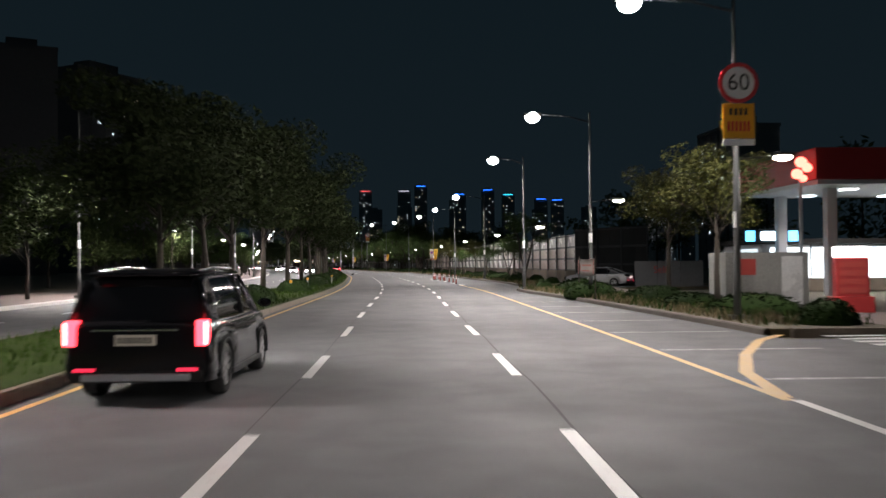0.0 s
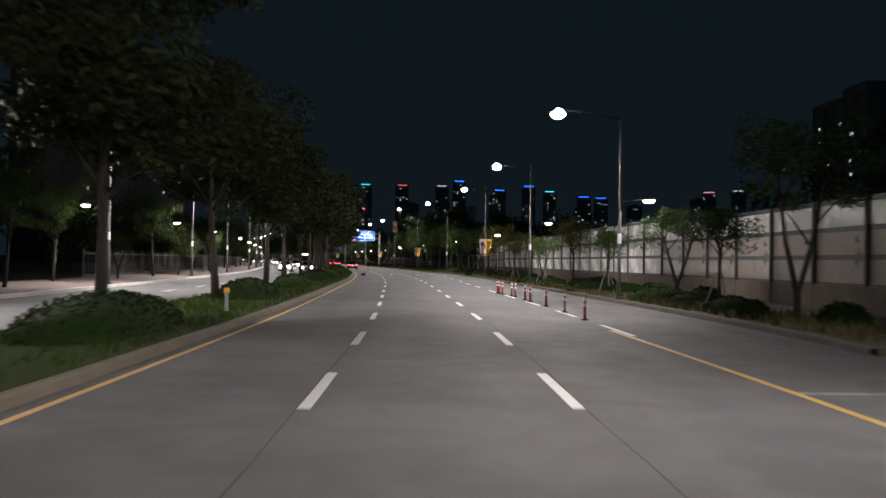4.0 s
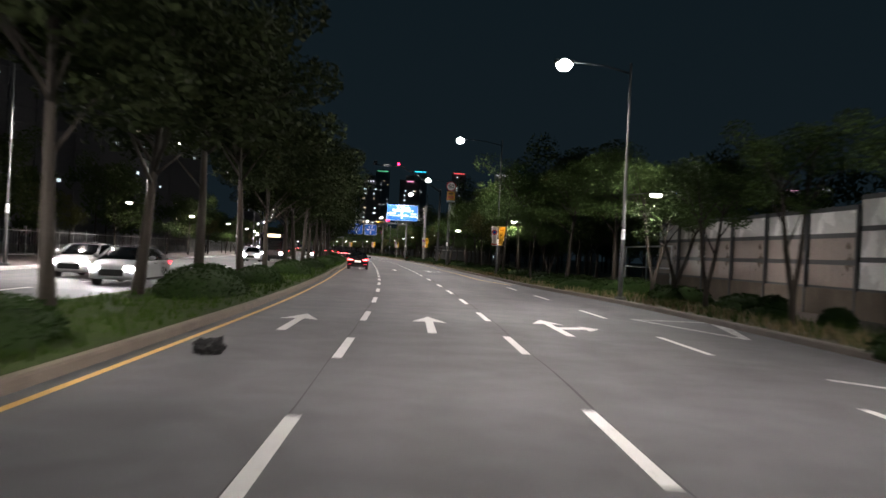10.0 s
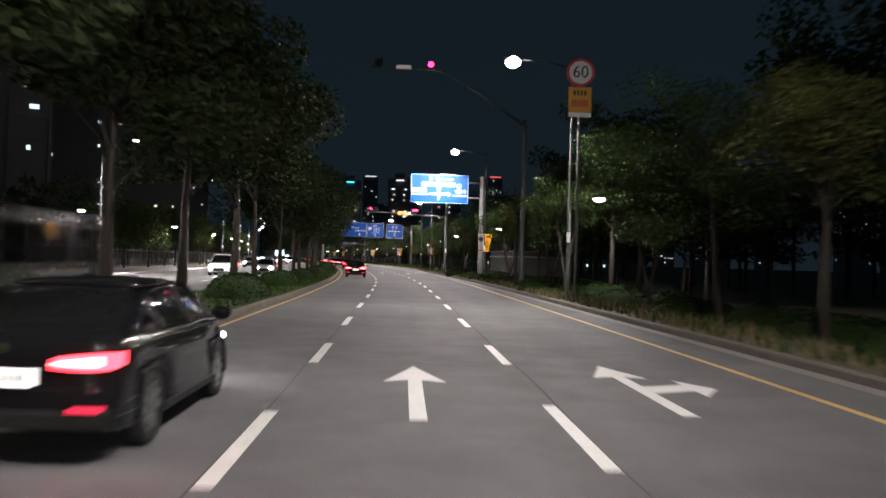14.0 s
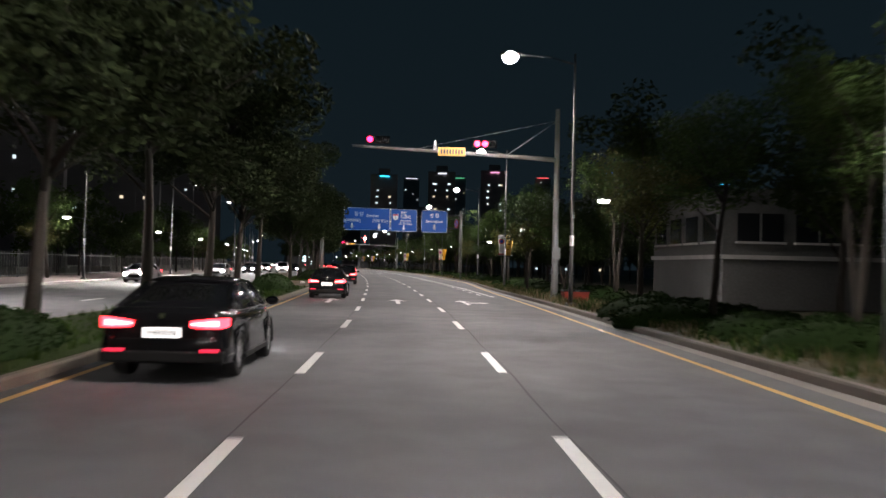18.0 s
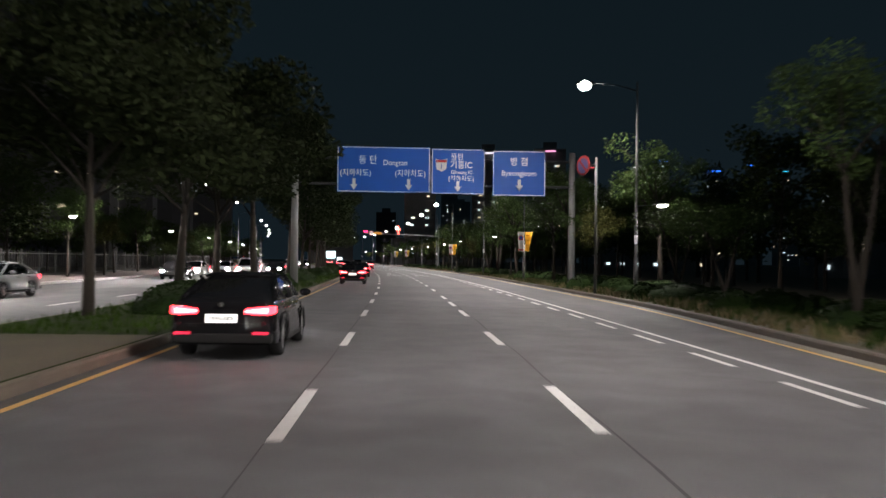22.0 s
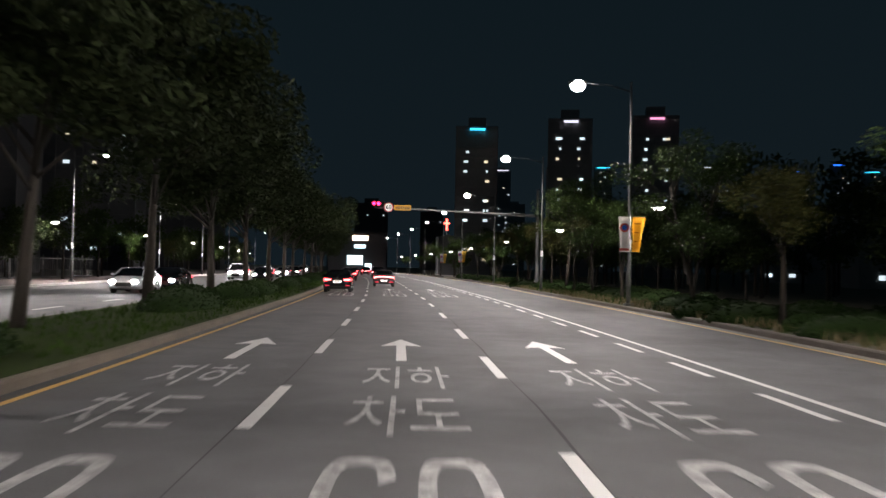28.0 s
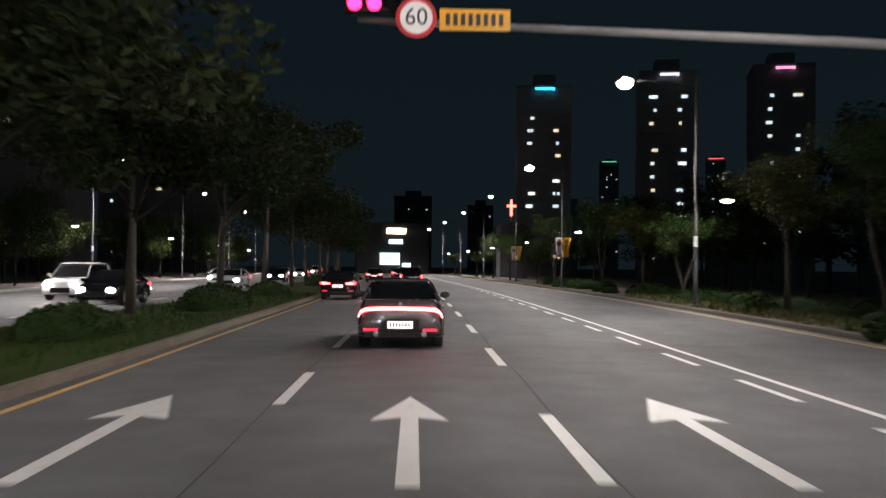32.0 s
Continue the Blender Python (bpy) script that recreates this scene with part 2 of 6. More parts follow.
SIGN_RED = mat("red_sign_sheeting", (0.55, 0.02, 0.03), 0.4, vary=0.08, scale=2, fine=20, bump=0)
SIGN_YELLOW = mat("yellow_sign_sheeting", (0.75, 0.36, 0.02), 0.4, vary=0.08, scale=2, fine=20, bump=0)
SIGN_BLACK = mat("black_lettering", (0.02, 0.02, 0.02), 0.5, vary=0.1, bump=0)
CLOTH_WHITE = mat("white_banner_cloth", (0.42, 0.4, 0.38), 0.85, vary=0.15, scale=2, fine=40, bump=0.1)
CLOTH_YELLOW = mat("yellow_banner_cloth", (0.58, 0.36, 0.05), 0.85, vary=0.15, scale=2, fine=40, bump=0.1)
CLOTH_RED = mat("red_banner_print", (0.4, 0.06, 0.05), 0.85, vary=0.15, scale=2, fine=40, bump=0)
RED_GLOW = mat("red_signal_glow", (0.5, 0.01, 0.03), 0.4, vary=0, emit=(1.0, 0.015, 0.09), power=9)
TAIL_GLOW = mat("tail_light_glow", (0.5, 0.01, 0.02), 0.3, vary=0, emit=(1.0, 0.03, 0.045), power=8)
TAIL_HOT = mat("brake_light_glow", (0.6, 0.05, 0.05), 0.3, vary=0, emit=(1.0, 0.1, 0.1), power=17)
# reflectors given emission in place of the light they would throw back
REFLECTOR_GLOW = mat("glowing_reflector_red", (0.45, 0.02, 0.04), 0.3, vary=0, emit=(1.0, 0.03, 0.08), power=1.2)
HEAD_GLOW = mat("headlight_glow", (0.9, 0.9, 0.9), 0.2, vary=0, emit=(1.0, 0.96, 0.94), power=120)
BLACK_PAINT = mat("black_car_paint", (0.008, 0.008, 0.009), 0.1, 0.0, vary=0.1, scale=4, fine=90, bump=0, coat=0.12, spec=0.22)
GREY_PAINT = mat("dark_grey_car_paint", (0.085, 0.075, 0.08), 0.2, 0.4, vary=0.1, scale=4, fine=90, bump=0, coat=1.0)
WHITE_PAINT = mat("white_car_paint", (0.7, 0.7, 0.7), 0.25, 0.0, vary=0.05, scale=4, fine=90, bump=0, coat=1.0)
SILVER_PAINT = mat("silver_car_paint", (0.3, 0.31, 0.32), 0.42, 0.25, vary=0.06, scale=4, fine=90, bump=0, coat=1.0)
CAR_GLASS = mat("tinted_car_glass", (0.008, 0.008, 0.009), 0.06, 0.0, vary=0, spec=0.8)
RUBBER = mat("tyre_rubber", (0.02, 0.02, 0.02), 0.85, vary=0.2, scale=8, fine=60, bump=0.2)
RIM = mat("alloy_rim", (0.4, 0.4, 0.41), 0.3, 0.9, vary=0.1, bump=0)
CHROME = mat("chrome", (0.7, 0.7, 0.7), 0.12, 1.0, vary=0, bump=0)
PLASTIC = mat("black_plastic", (0.014, 0.014, 0.014), 0.7, vary=0.15, scale=5, fine=60, bump=0.1, spec=0.2)
# plate given emission to stand in for headlights falling on it
PLATE_GLOW = mat("number_plate", (0.75, 0.75, 0.72), 0.4, vary=0.05, scale=10, fine=60, bump=0, emit=(1, 0.95, 0.92), power=1.5)
PLATE_DIM = mat("unlit_number_plate", (0.6, 0.56, 0.46), 0.45, vary=0.06, scale=10, fine=60, bump=0)
# pale concrete; on the far kerb its tone holds headlight glare
PALE_KERB = mat("pale_kerb_concrete", (0.5, 0.49, 0.47), 0.8, vary=0.25, scale=1.2, fine=35, bump=0.3)
DARK_KERB = mat("dirty_kerb_concrete", (0.12, 0.1, 0.085), 0.85, vary=0.35, scale=1.2, fine=30, bump=0.4)
GUTTER = mat("gutter_concrete", (0.2, 0.185, 0.165), 0.8, vary=0.3, scale=0.9, fine=25, bump=0.3)
PANEL = mat("grey_fence_panel", (0.78, 0.78, 0.77), 0.26, 0.1, vary=0.18, scale=0.7, fine=12, bump=0.1)
PANEL_TAN = mat("tan_fence_panel", (0.3, 0.25, 0.22), 0.32, 0.3, vary=0.25, scale=0.7, fine=12, bump=0.1)
PANEL_DARK = mat("dark_mesh_panel", (0.03, 0.032, 0.034), 0.7, 0.1, vary=0.2, scale=1, fine=40, bump=0.1)
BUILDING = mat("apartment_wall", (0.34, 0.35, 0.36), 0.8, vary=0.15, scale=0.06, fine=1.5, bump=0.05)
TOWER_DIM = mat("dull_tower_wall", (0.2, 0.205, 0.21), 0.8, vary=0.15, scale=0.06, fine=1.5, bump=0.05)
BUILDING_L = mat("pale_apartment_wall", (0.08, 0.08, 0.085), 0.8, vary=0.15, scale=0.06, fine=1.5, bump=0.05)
WIN_DARK = mat("dark_window", (0.02, 0.022, 0.025), 0.15, vary=0)
WIN_COOL = mat("lit_window_cool", (0.6, 0.7, 0.75), 0.4, vary=0, emit=(0.78, 0.92, 1.0), power=0.9)
WIN_WARM = mat("lit_window_warm", (0.7, 0.6, 0.5), 0.4, vary=0, emit=(1.0, 0.82, 0.58), power=0.8)
GLOWS = {
    "b": mat("blue_roof_light", (0.05, 0.1, 0.6), 0.4, vary=0, emit=(0.02, 0.16, 1.0), power=3.5),
    "c": mat("cyan_roof_light", (0.05, 0.4, 0.6), 0.4, vary=0, emit=(0.04, 0.62, 0.95), power=2.2),
    "g": mat("green_roof_light", (0.1, 0.5, 0.3), 0.4, vary=0, emit=(0.12, 0.6, 0.32), power=1.2),
    "r": mat("red_roof_light", (0.5, 0.1, 0.1), 0.4, vary=0, emit=(0.9, 0.12, 0.14), power=1.6),
    "w": mat("white_roof_light", (0.6, 0.6, 0.6), 0.4, vary=0, emit=(0.8, 0.78, 0.95), power=1.3),
    "p": mat("pink_roof_light", (0.5, 0.2, 0.35), 0.4, vary=0, emit=(0.9, 0.35, 0.6), power=1.3),
}


# ---- building blocks ----
def link_mesh(name, bm, material, parent=None, label="", smooth=False):
    me = bpy.data.meshes.new(name)
    bm.to_mesh(me)
    bm.free()
    return link_data(name, me, material, parent, label, smooth)


def link_data(name, me, material, parent=None, label="", smooth=False):
    if material and not me.materials:
        me.materials.append(material)
    if smooth:
        for p in me.polygons:
            p.use_smooth = True
    ob = new(name, me)
    if parent:
        ob.parent = parent
    if label:
        tagged(ob, label)
    return ob


def part(name, bm, material, parent, label="", smooth=False):
    return link_mesh(name, bm, material, parent, label, smooth)


def thing(name, label, category, group="", kind=""):
    return tagged(new(name), label, category, group, kind)


def add_box(bm, x0, x1, y0, y1, z0, z1, bevel=0.0):
    vs = [bm.verts.new(p) for p in ((x0, y0, z0), (x1, y0, z0), (x1, y1, z0), (x0, y1, z0), (x0, y0, z1), (x1, y0, z1), (x1, y1, z1), (x0, y1, z1))]
    fs = [bm.faces.new([vs[i] for i in q]) for q in ((3, 2, 1, 0), (4, 5, 6, 7), (0, 1, 5, 4), (1, 2, 6, 5), (2, 3, 7, 6), (3, 0, 4, 7))]
    if bevel:
        bmesh.ops.bevel(bm, geom=list({e for f in fs for e in f.edges}), offset=bevel, segments=2, affect="EDGES", profile=0.6)
    return bm


def box(x0, x1, y0, y1, z0, z1, bevel=0.0):
    return add_box(bmesh.new(), x0, x1, y0, y1, z0, z1, bevel)


def add_tube(bm, path, radii, sides=8, cap=True):
    rings = []
    for i, p in enumerate(path):
        p = Vector(p)
        d = (Vector(path[min(i + 1, len(path) - 1)]) - Vector(path[max(i - 1, 0)])).normalized()
        a = d.orthogonal().normalized() if abs(d.z) < 0.9 else Vector((1, 0, 0)).cross(d).normalized()
        b = d.cross(a)
        r = radii[i] if not isinstance(radii, (int, float)) else radii
        rings.append([bm.verts.new(p + (a * math.cos(k * 2 * math.pi / sides) + b * math.sin(k * 2 * math.pi / sides)) * r) for k in range(sides)])
    for r0, r1 in zip(rings, rings[1:]):
        off = min(range(sides), key=lambda o: (r0[0].co - r1[o].co).length)
        for k in range(sides):
            bm.faces.new((r0[k], r0[(k + 1) % sides], r1[(k + 1 + off) % sides], r1[(k + off) % sides]))
    if cap:
        bm.faces.new(rings[0][::-1]), bm.faces.new(rings[-1])
    return bm


def tube(path, radii, sides=8):
    return add_tube(bmesh.new(), path, radii, sides)


def ellipsoid(c, r, seg=10, ring=6, bm=None):
    bm = bm or bmesh.new()
    bmesh.ops.create_uvsphere(bm, u_segments=seg, v_segments=ring, radius=1, matrix=Matrix.Translation(c) @ Matrix.Diagonal((*r, 1)))
    return bm


def disc(c, r, thick, axis="Y", seg=24, bm=None):
    bm = bm or bmesh.new()
    turn = {"Y": Matrix.Rotation(math.pi / 2, 4, "X"), "X": Matrix.Rotation(math.pi / 2, 4, "Y"), "Z": Matrix.Identity(4)}[axis]
    bmesh.ops.create_cone(bm, cap_ends=True, segments=seg, radius1=r, radius2=r, depth=thick, matrix=Matrix.Translation(c) @ turn)
    return bm


def loft(sections, caps=True):
    """sections: (y, [(x, z) from the bottom's middle round to the top's middle])."""
    bm, rings = bmesh.new(), []
    for y, half in sections:
        pts = [(x, z) for x, z in half] + [(-x, z) for x, z in half[-2:0:-1]]
        rings.append([bm.verts.new((x, y, z)) for x, z in pts])
    n = len(rings[0])
    for a, b in zip(rings, rings[1:]):
        for k in range(n):
            bm.faces.new((a[k], a[(k + 1) % n], b[(k + 1) % n], b[k]))
    if caps:
        bm.faces.new(rings[0][::-1]), bm.faces.new(rings[-1])
    bmesh.ops.recalc_face_normals(bm, faces=bm.faces)
    return bm


def spline(rows, k):
    """Catmull-Rom rows: k - 1 new rows between each two."""
    rows = [np.array(r, float) for r in rows]
    out = []
    for i in range(len(rows) - 1):
        p0, p1, p2, p3 = rows[max(i - 1, 0)], rows[i], rows[i + 1], rows[min(i + 2, len(rows) - 1)]
        for j in range(k):
            u = j / k
            out.append(0.5 * (2 * p1 + (p2 - p0) * u + (2 * p0 - 5 * p1 + 4 * p2 - p3) * u * u + (3 * p1 - p0 - 3 * p2 + p3) * u ** 3))
    return out + [rows[-1]]


def smooth_loft(sections, ky, kp):
    """A loft whose sections and stations are rounded off by splines."""
    rows = spline([[y] + [c for p in half for c in p] for y, half in sections], ky)
    rounded = []
    for r in rows:
        half = spline([(r[1 + 2 * i], r[2 + 2 * i]) for i in range((len(r) - 1) // 2)], kp)
        rounded.append((float(r[0]), [(max(float(x), 0.0), float(z)) for x, z in half]))
    return loft(rounded)


def letters(body, size, depth=0.004, align="CENTER"):
    cu = bpy.data.curves.new("lettering", "FONT")
    cu.body, cu.size, cu.extrude, cu.align_x, cu.align_y = body, size, depth, align, "CENTER"
    cu.resolution_u = 3
    ob = bpy.data.objects.new("lettering", cu)
    scene.collection.objects.link(ob)
    me = bpy.data.meshes.new_from_object(ob.evaluated_get(bpy.context.evaluated_depsgraph_get()))
    bpy.data.objects.remove(ob)
    me.materials.clear()
    return me


def upright(me):
    """Lettering turned to stand upright and face a driver who comes along +y."""
    me.transform(Matrix.Rotation(math.pi / 2, 4, "X"))
    return me


def shift(me, x=0, y=0, z=0, sx=1, sy=1, sz=1):
    me.transform(Matrix.Translation((x, y, z)) @ Matrix.Diagonal((sx, sy, sz, 1)))
    return me


def strip(name, s0, s1, va, vb, z, material, parent=None, label="", step=4.0, thick=0.0, cols=1):
    """A band along the road between the lines va and vb (numbers or functions of s)."""
    fa, fb = (va if callable(va) else lambda s: va), (vb if callable(vb) else lambda s: vb)
    n = max(1, int(math.ceil((s1 - s0) / step)))
    verts, faces = [], []
    for i in range(n + 1):
        s = s0 + (s1 - s0) * i / n
        for j in range(cols + 1):
            verts.append(place(s, fa(s) + (fb(s) - fa(s)) * j / cols, z))
    w = cols + 1
    for i in range(n):
        for j in range(cols):
            faces.append((i * w + j, i * w + j + 1, (i + 1) * w + j + 1, (i + 1) * w + j))
    if thick:
        k = len(verts)
        verts += [v - Vector((0, 0, thick)) for v in verts]
        for i in range(n):
            a, b = i * w, (i + 1) * w
            faces.append((a, b, b + k, a + k)), faces.append((a + cols, a + cols + k, b + cols + k, b + cols))
        faces.append((0, cols, cols + k, k)[::-1]), faces.append((n * w, n * w + cols, n * w + cols + k, n * w + k))
    me = bpy.data.meshes.new(name)
    me.from_pydata([tuple(v) for v in verts], [], [f for f in faces if f])
    if cols > 1 and not thick:          # across and along the road, for worn wheel tracks
        across = [c for i in range(n + 1) for s in [s0 + (s1 - s0) * i / n] for j in range(w) for c in (fa(s) + (fb(s) - fa(s)) * j / cols, s)]
        uv = me.uv_layers.new(name="lane")
        uv.data.foreach_set("uv", [across[2 * lp.vertex_index + k] for lp in me.loops for k in (0, 1)])
    return link_data(name, me, material, parent, label)


# ---- ground, carriageways, kerbs ----
g = bmesh.new()
bmesh.ops.create_grid(g, x_segments=24, y_segments=24, size=2600, matrix=Matrix.Translation((-100, 600, -0.06)))
tagged(link_mesh("ground", g, SOIL), "dark bare earth and scrub beyond the roadside", "ground", kind="structure")
S0, S1 = -60.0, 722.0
road = tagged(strip("road", S0, S1, lambda s: left_kerb(s) - 0.05, lambda s: 40.0 if s < 24 else (right_kerb(s) + 0.05 if not 65 < s < 76 else 24.0), 0.0, ASPHALT, cols=6, step=3), "grey asphalt carriageway with worn lane markings", "road", kind="structure")
far_road = tagged(strip("far_road", S0, S1, lambda s: far_kerb(s) - 0.05, lambda s: median_left(s) + 0.05, 0.0, ASPHALT, cols=4), "asphalt carriageway for oncoming traffic beyond the median", "road", kind="structure")
tagged(strip("median", S0, S1, lambda s: median_left(s) + 0.15, lambda s: left_kerb(s) - 0.18, 0.17, LAWN, cols=3, thick=0.25), "planted grass median between the carriageways", "median", kind="structure")
tagged(strip("bare_soil", 353, 371, lambda s: -8.9, lambda s: left_kerb(s) - 0.22, 0.176, SOIL, cols=3), "bare brown soil at the median opening", "soil", kind="structure")
tagged(strip("verge", 28, S1, lambda s: right_kerb(s) + 0.18 if not 65 < s < 76 else 24.2, lambda s: right_kerb(s) + 3.4 if not 65 < s < 76 else 24.4, 0.15, SOIL, cols=3, step=2, thick=0.25), "roadside planting strip of soil and weeds", "verge", kind="structure")
tagged(strip("pavement", 28, S1, lambda s: right_kerb(s) + 3.4, lambda s: right_kerb(s) + 6.4, 0.155, PAVING, cols=2, thick=0.25), "reddish block-paved sidewalk behind the planting strip", "pavement", kind="structure")
tagged(strip("far_pavement", S0, S1, lambda s: far_kerb(s) - 7, lambda s: far_kerb(s) - 0.18, 0.15, PAVING, cols=2, thick=0.25), "sidewalk on the far side of the oncoming carriageway", "pavement", kind="structure")


def kerb(name, s0, s1, face, side, label, material=CONCRETE):
    """A chamfered concrete kerb whose road face follows the line face; side +1 has its back to the right."""
    prof = [(0.0, -0.05), (0.02, 0.13), (0.05, 0.165), (0.2, 0.165), (0.2, -0.05)]
    n = int((s1 - s0) / 3)
    verts, faces = [], []
    for i in range(n + 1):
        s = s0 + (s1 - s0) * i / n
        for a, z in prof:
            verts.append(tuple(place(s, face(s) + side * a, z)))
    for i in range(n):
        for j in range(4):
            q = (i * 5 + j, i * 5 + j + 1, (i + 1) * 5 + j + 1, (i + 1) * 5 + j)
            faces.append(q if side > 0 else q[::-1])
    me = bpy.data.meshes.new(name)
    me.from_pydata(verts, [], faces)
    return tagged(link_data(name, me, material), label, "kerb", kind="structure")


kerb("median_kerb", S0, S1, left_kerb, -1, "worn concrete kerb along the median")
kerb("median_far_kerb", S0, S1, median_left, 1, "worn concrete kerb along the far edge of the median")
kerb("roadside_kerb_1", 28, 65, right_kerb, 1, "dusty concrete roadside kerb", DARK_KERB)
kerb("roadside_kerb_2", 76, S1, right_kerb, 1, "dusty concrete roadside kerb", DARK_KERB)
# far kerb paled: the glare falling on it is put into the colour
kerb("far_kerb", S0, S1, far_kerb, -1, "concrete kerb across the oncoming carriageway, paled as if caught by headlights", PALE_KERB)

# ---- road markings ----
PAINT_Z = 0.006
strip("gutter", 206, 720, lambda s: right_kerb(s) - 0.34, lambda s: right_kerb(s) + 0.01, 0.004, GUTTER, road, "dusty concrete gutter strip along the kerb", step=3)
strip("edge_line", S0, S1, lambda s: smooth_along(LEFT_LINE, s) - 0.06, lambda s: smooth_along(LEFT_LINE, s) + 0.06, PAINT_Z, YELLOW_LINE, road, "yellow edge line along the median")
strip("edge_line", 18, 82, lambda s: 4.72 + 0.25 * math.sin((s - 18) / 22.0) - 0.07, lambda s: 4.72 + 0.25 * math.sin((s - 18) / 22.0) + 0.07, PAINT_Z, YELLOW_LINE, road, "yellow edge line", step=2)
strip("edge_line", 205, S1, lambda s: right_kerb(s) - along([(205, .7), (215, 1.6), (280, 1.15), (330, .8), (360, .45), (900, .45)], s) - 0.07, lambda s: right_kerb(s) - along([(205, .7), (215, 1.6), (280, 1.15), (330, .8), (360, .45), (900, .45)], s) + 0.07, PAINT_Z, YELLOW_LINE, road, "yellow edge line along the roadside kerb")
strip("lane_line", S0, 18, 4.75, 4.9, PAINT_Z, WHITE_LINE, road, "white line past the side road")
strip("lane_line", 343, S1, 5.62, 5.75, PAINT_Z, WHITE_LINE, road, "solid white line of the outer lane")
for k in range(12):      # hatching beyond the yellow line
    strip("hatch_line", 20 + 4.6 * k, 20.12 + 4.6 * k, 4.95, lambda s: right_kerb(s) - 0.3 if s > 29 else 8.2, PAINT_Z, FADED_LINE, road, "faint worn hatching line", step=1)
# yellow line round the corner into the side road
CORNER = [(18.2, 4.75), (20.9, 5.26), (23.6, 6.26), (26.6, 7.71), (28.2, 8.91), (28.8, 9.93), (29.0, 11.5)]
cv = [place(along([(k, q[0]) for k, q in enumerate(CORNER)], i / 3), along([(k, q[1]) for k, q in enumerate(CORNER)], i / 3), PAINT_Z + 0.003) for i in range(19)]
me = bpy.data.meshes.new("corner_line")
side = [Vector((cv[min(i + 1, 18)] - cv[max(i - 1, 0)]).to_2d().orthogonal().normalized().to_3d()) * 0.11 for i in range(19)]
me.from_pydata([tuple(p + o * q) for p, o in zip(cv, side) for q in (-1, 1)], [], [(2 * i, 2 * i + 1, 2 * i + 3, 2 * i + 2) for i in range(18)])
link_data("corner_line", me, YELLOW_LINE, road, "yellow line curving into the side road")
for k in range(4):
    strip("crossing_stripe", 25.1 + 0.75 * k, 25.5 + 0.75 * k, 9.6, 15.5, PAINT_Z, WHITE_LINE, road, "white stripe of a crossing", step=5)
tagged(strip("corner_kerb", 27.78, 28.03, 9.0, 24.0, 0.163, CONCRETE, cols=4, step=1, thick=0.22), "concrete kerb at the mouth of the side road", "kerb", kind="structure")


def dashes(anchors, v, length, width, s_end, period=8.0):
    s, k = anchors[0], 0
    marks = []
    for a, b in zip(anchors, anchors[1:]):
        n = max(1, round((b - a) / period))
        marks += [a + (b - a) * i / n for i in range(n)]
    q = anchors[-1]
    while q < s_end:
        marks.append(q)
        q += period
    for m in marks:
        vm = v(m) if callable(v) else v
        strip("lane_dash", m - length, m, vm - width / 2, vm + width / 2, PAINT_Z, WHITE_LINE, road, "", step=1.6)


dashes([-31.8, 16.1, 32.4, 48.0, 56.0, 96.8, 112.3, 131.8, 141.9, 149.8, 159.1, 167.7, 199.5, 219.8, 232.0, 240.3, 274.4, 290.6, 300.6, 309.4, 319.8, 338.0, 346.1, 354.5, 364.6, 384.0, 401.4, 411.2, 421.0, 461.6, 478.5, 487.4, 496.5, 522.9], -1.63, 3.45, 0.16, 640)
dashes([-31.8, 16.2, 32.4, 48.1, 56.0, 97.4, 113.7, 133.2, 142.3, 150.8, 160.2, 169.5, 200.9, 220.8, 232.8, 240.6, 274.8, 290.9, 300.9, 310.0, 320.1, 338.4, 346.4, 355.0, 365.1, 384.4, 397.1, 407.7, 416.7, 425.0, 457.0, 466.3, 474.3, 492.4, 501.2, 527.6], 1.63, 3.45, 0.16, 640)
dashes([84.0, 99.1, 106.6, 114.6, 123.8, 131.9, 141.0, 152.1, 161.2, 171.2, 181.1, 191.7, 201.0], lambda s: along([(84, 4.95), (130, 4.85), (150, 5.3), (190, 5.6)], s), 3.8, 0.15, 203)
dashes([348.1, 365.7, 400, 461.4, 522.3], 5.2, 2.3, 0.13, 640, 4.4)
dashes([20, 60], -12.8, 3.0, 0.15, 640)
strip("tar_seam", S0, S1, lambda s: 1.72 + 0.03 * math.sin(s * 0.7), lambda s: 1.75 + 0.03 * math.sin(s * 0.7 + 0.4), 0.003, SEAM, road, "dark joint in the asphalt", step=2)
strip("tar_seam", S0, S1, lambda s: -1.72 + 0.02 * math.sin(s * 0.6), lambda s: -1.695 + 0.02 * math.sin(s * 0.6 + 0.4), 0.003, SEAM, road, "dark joint in the asphalt", step=2)


def flat_shape(name, s_tip, v, pts, material, label):
    """A painted shape on the road: pts are (across, back from the tip)."""
    me = bpy.data.meshes.new(name)
    me.from_pydata([tuple(place(s_tip - b, v + a, PAINT_Z)) for a, b in pts], [], [tuple(range(len(pts)))])
    bm = bmesh.new()
    bm.from_mesh(me)
    bmesh.ops.triangulate(bm, faces=bm.faces)
    bm.normal_update()
    if sum(f.normal.z for f in bm.faces) < 0:
        bmesh.ops.reverse_faces(bm, faces=bm.faces)
    bm.to_mesh(me)
    bm.free()
    return link_data(name, me, material, road, label)


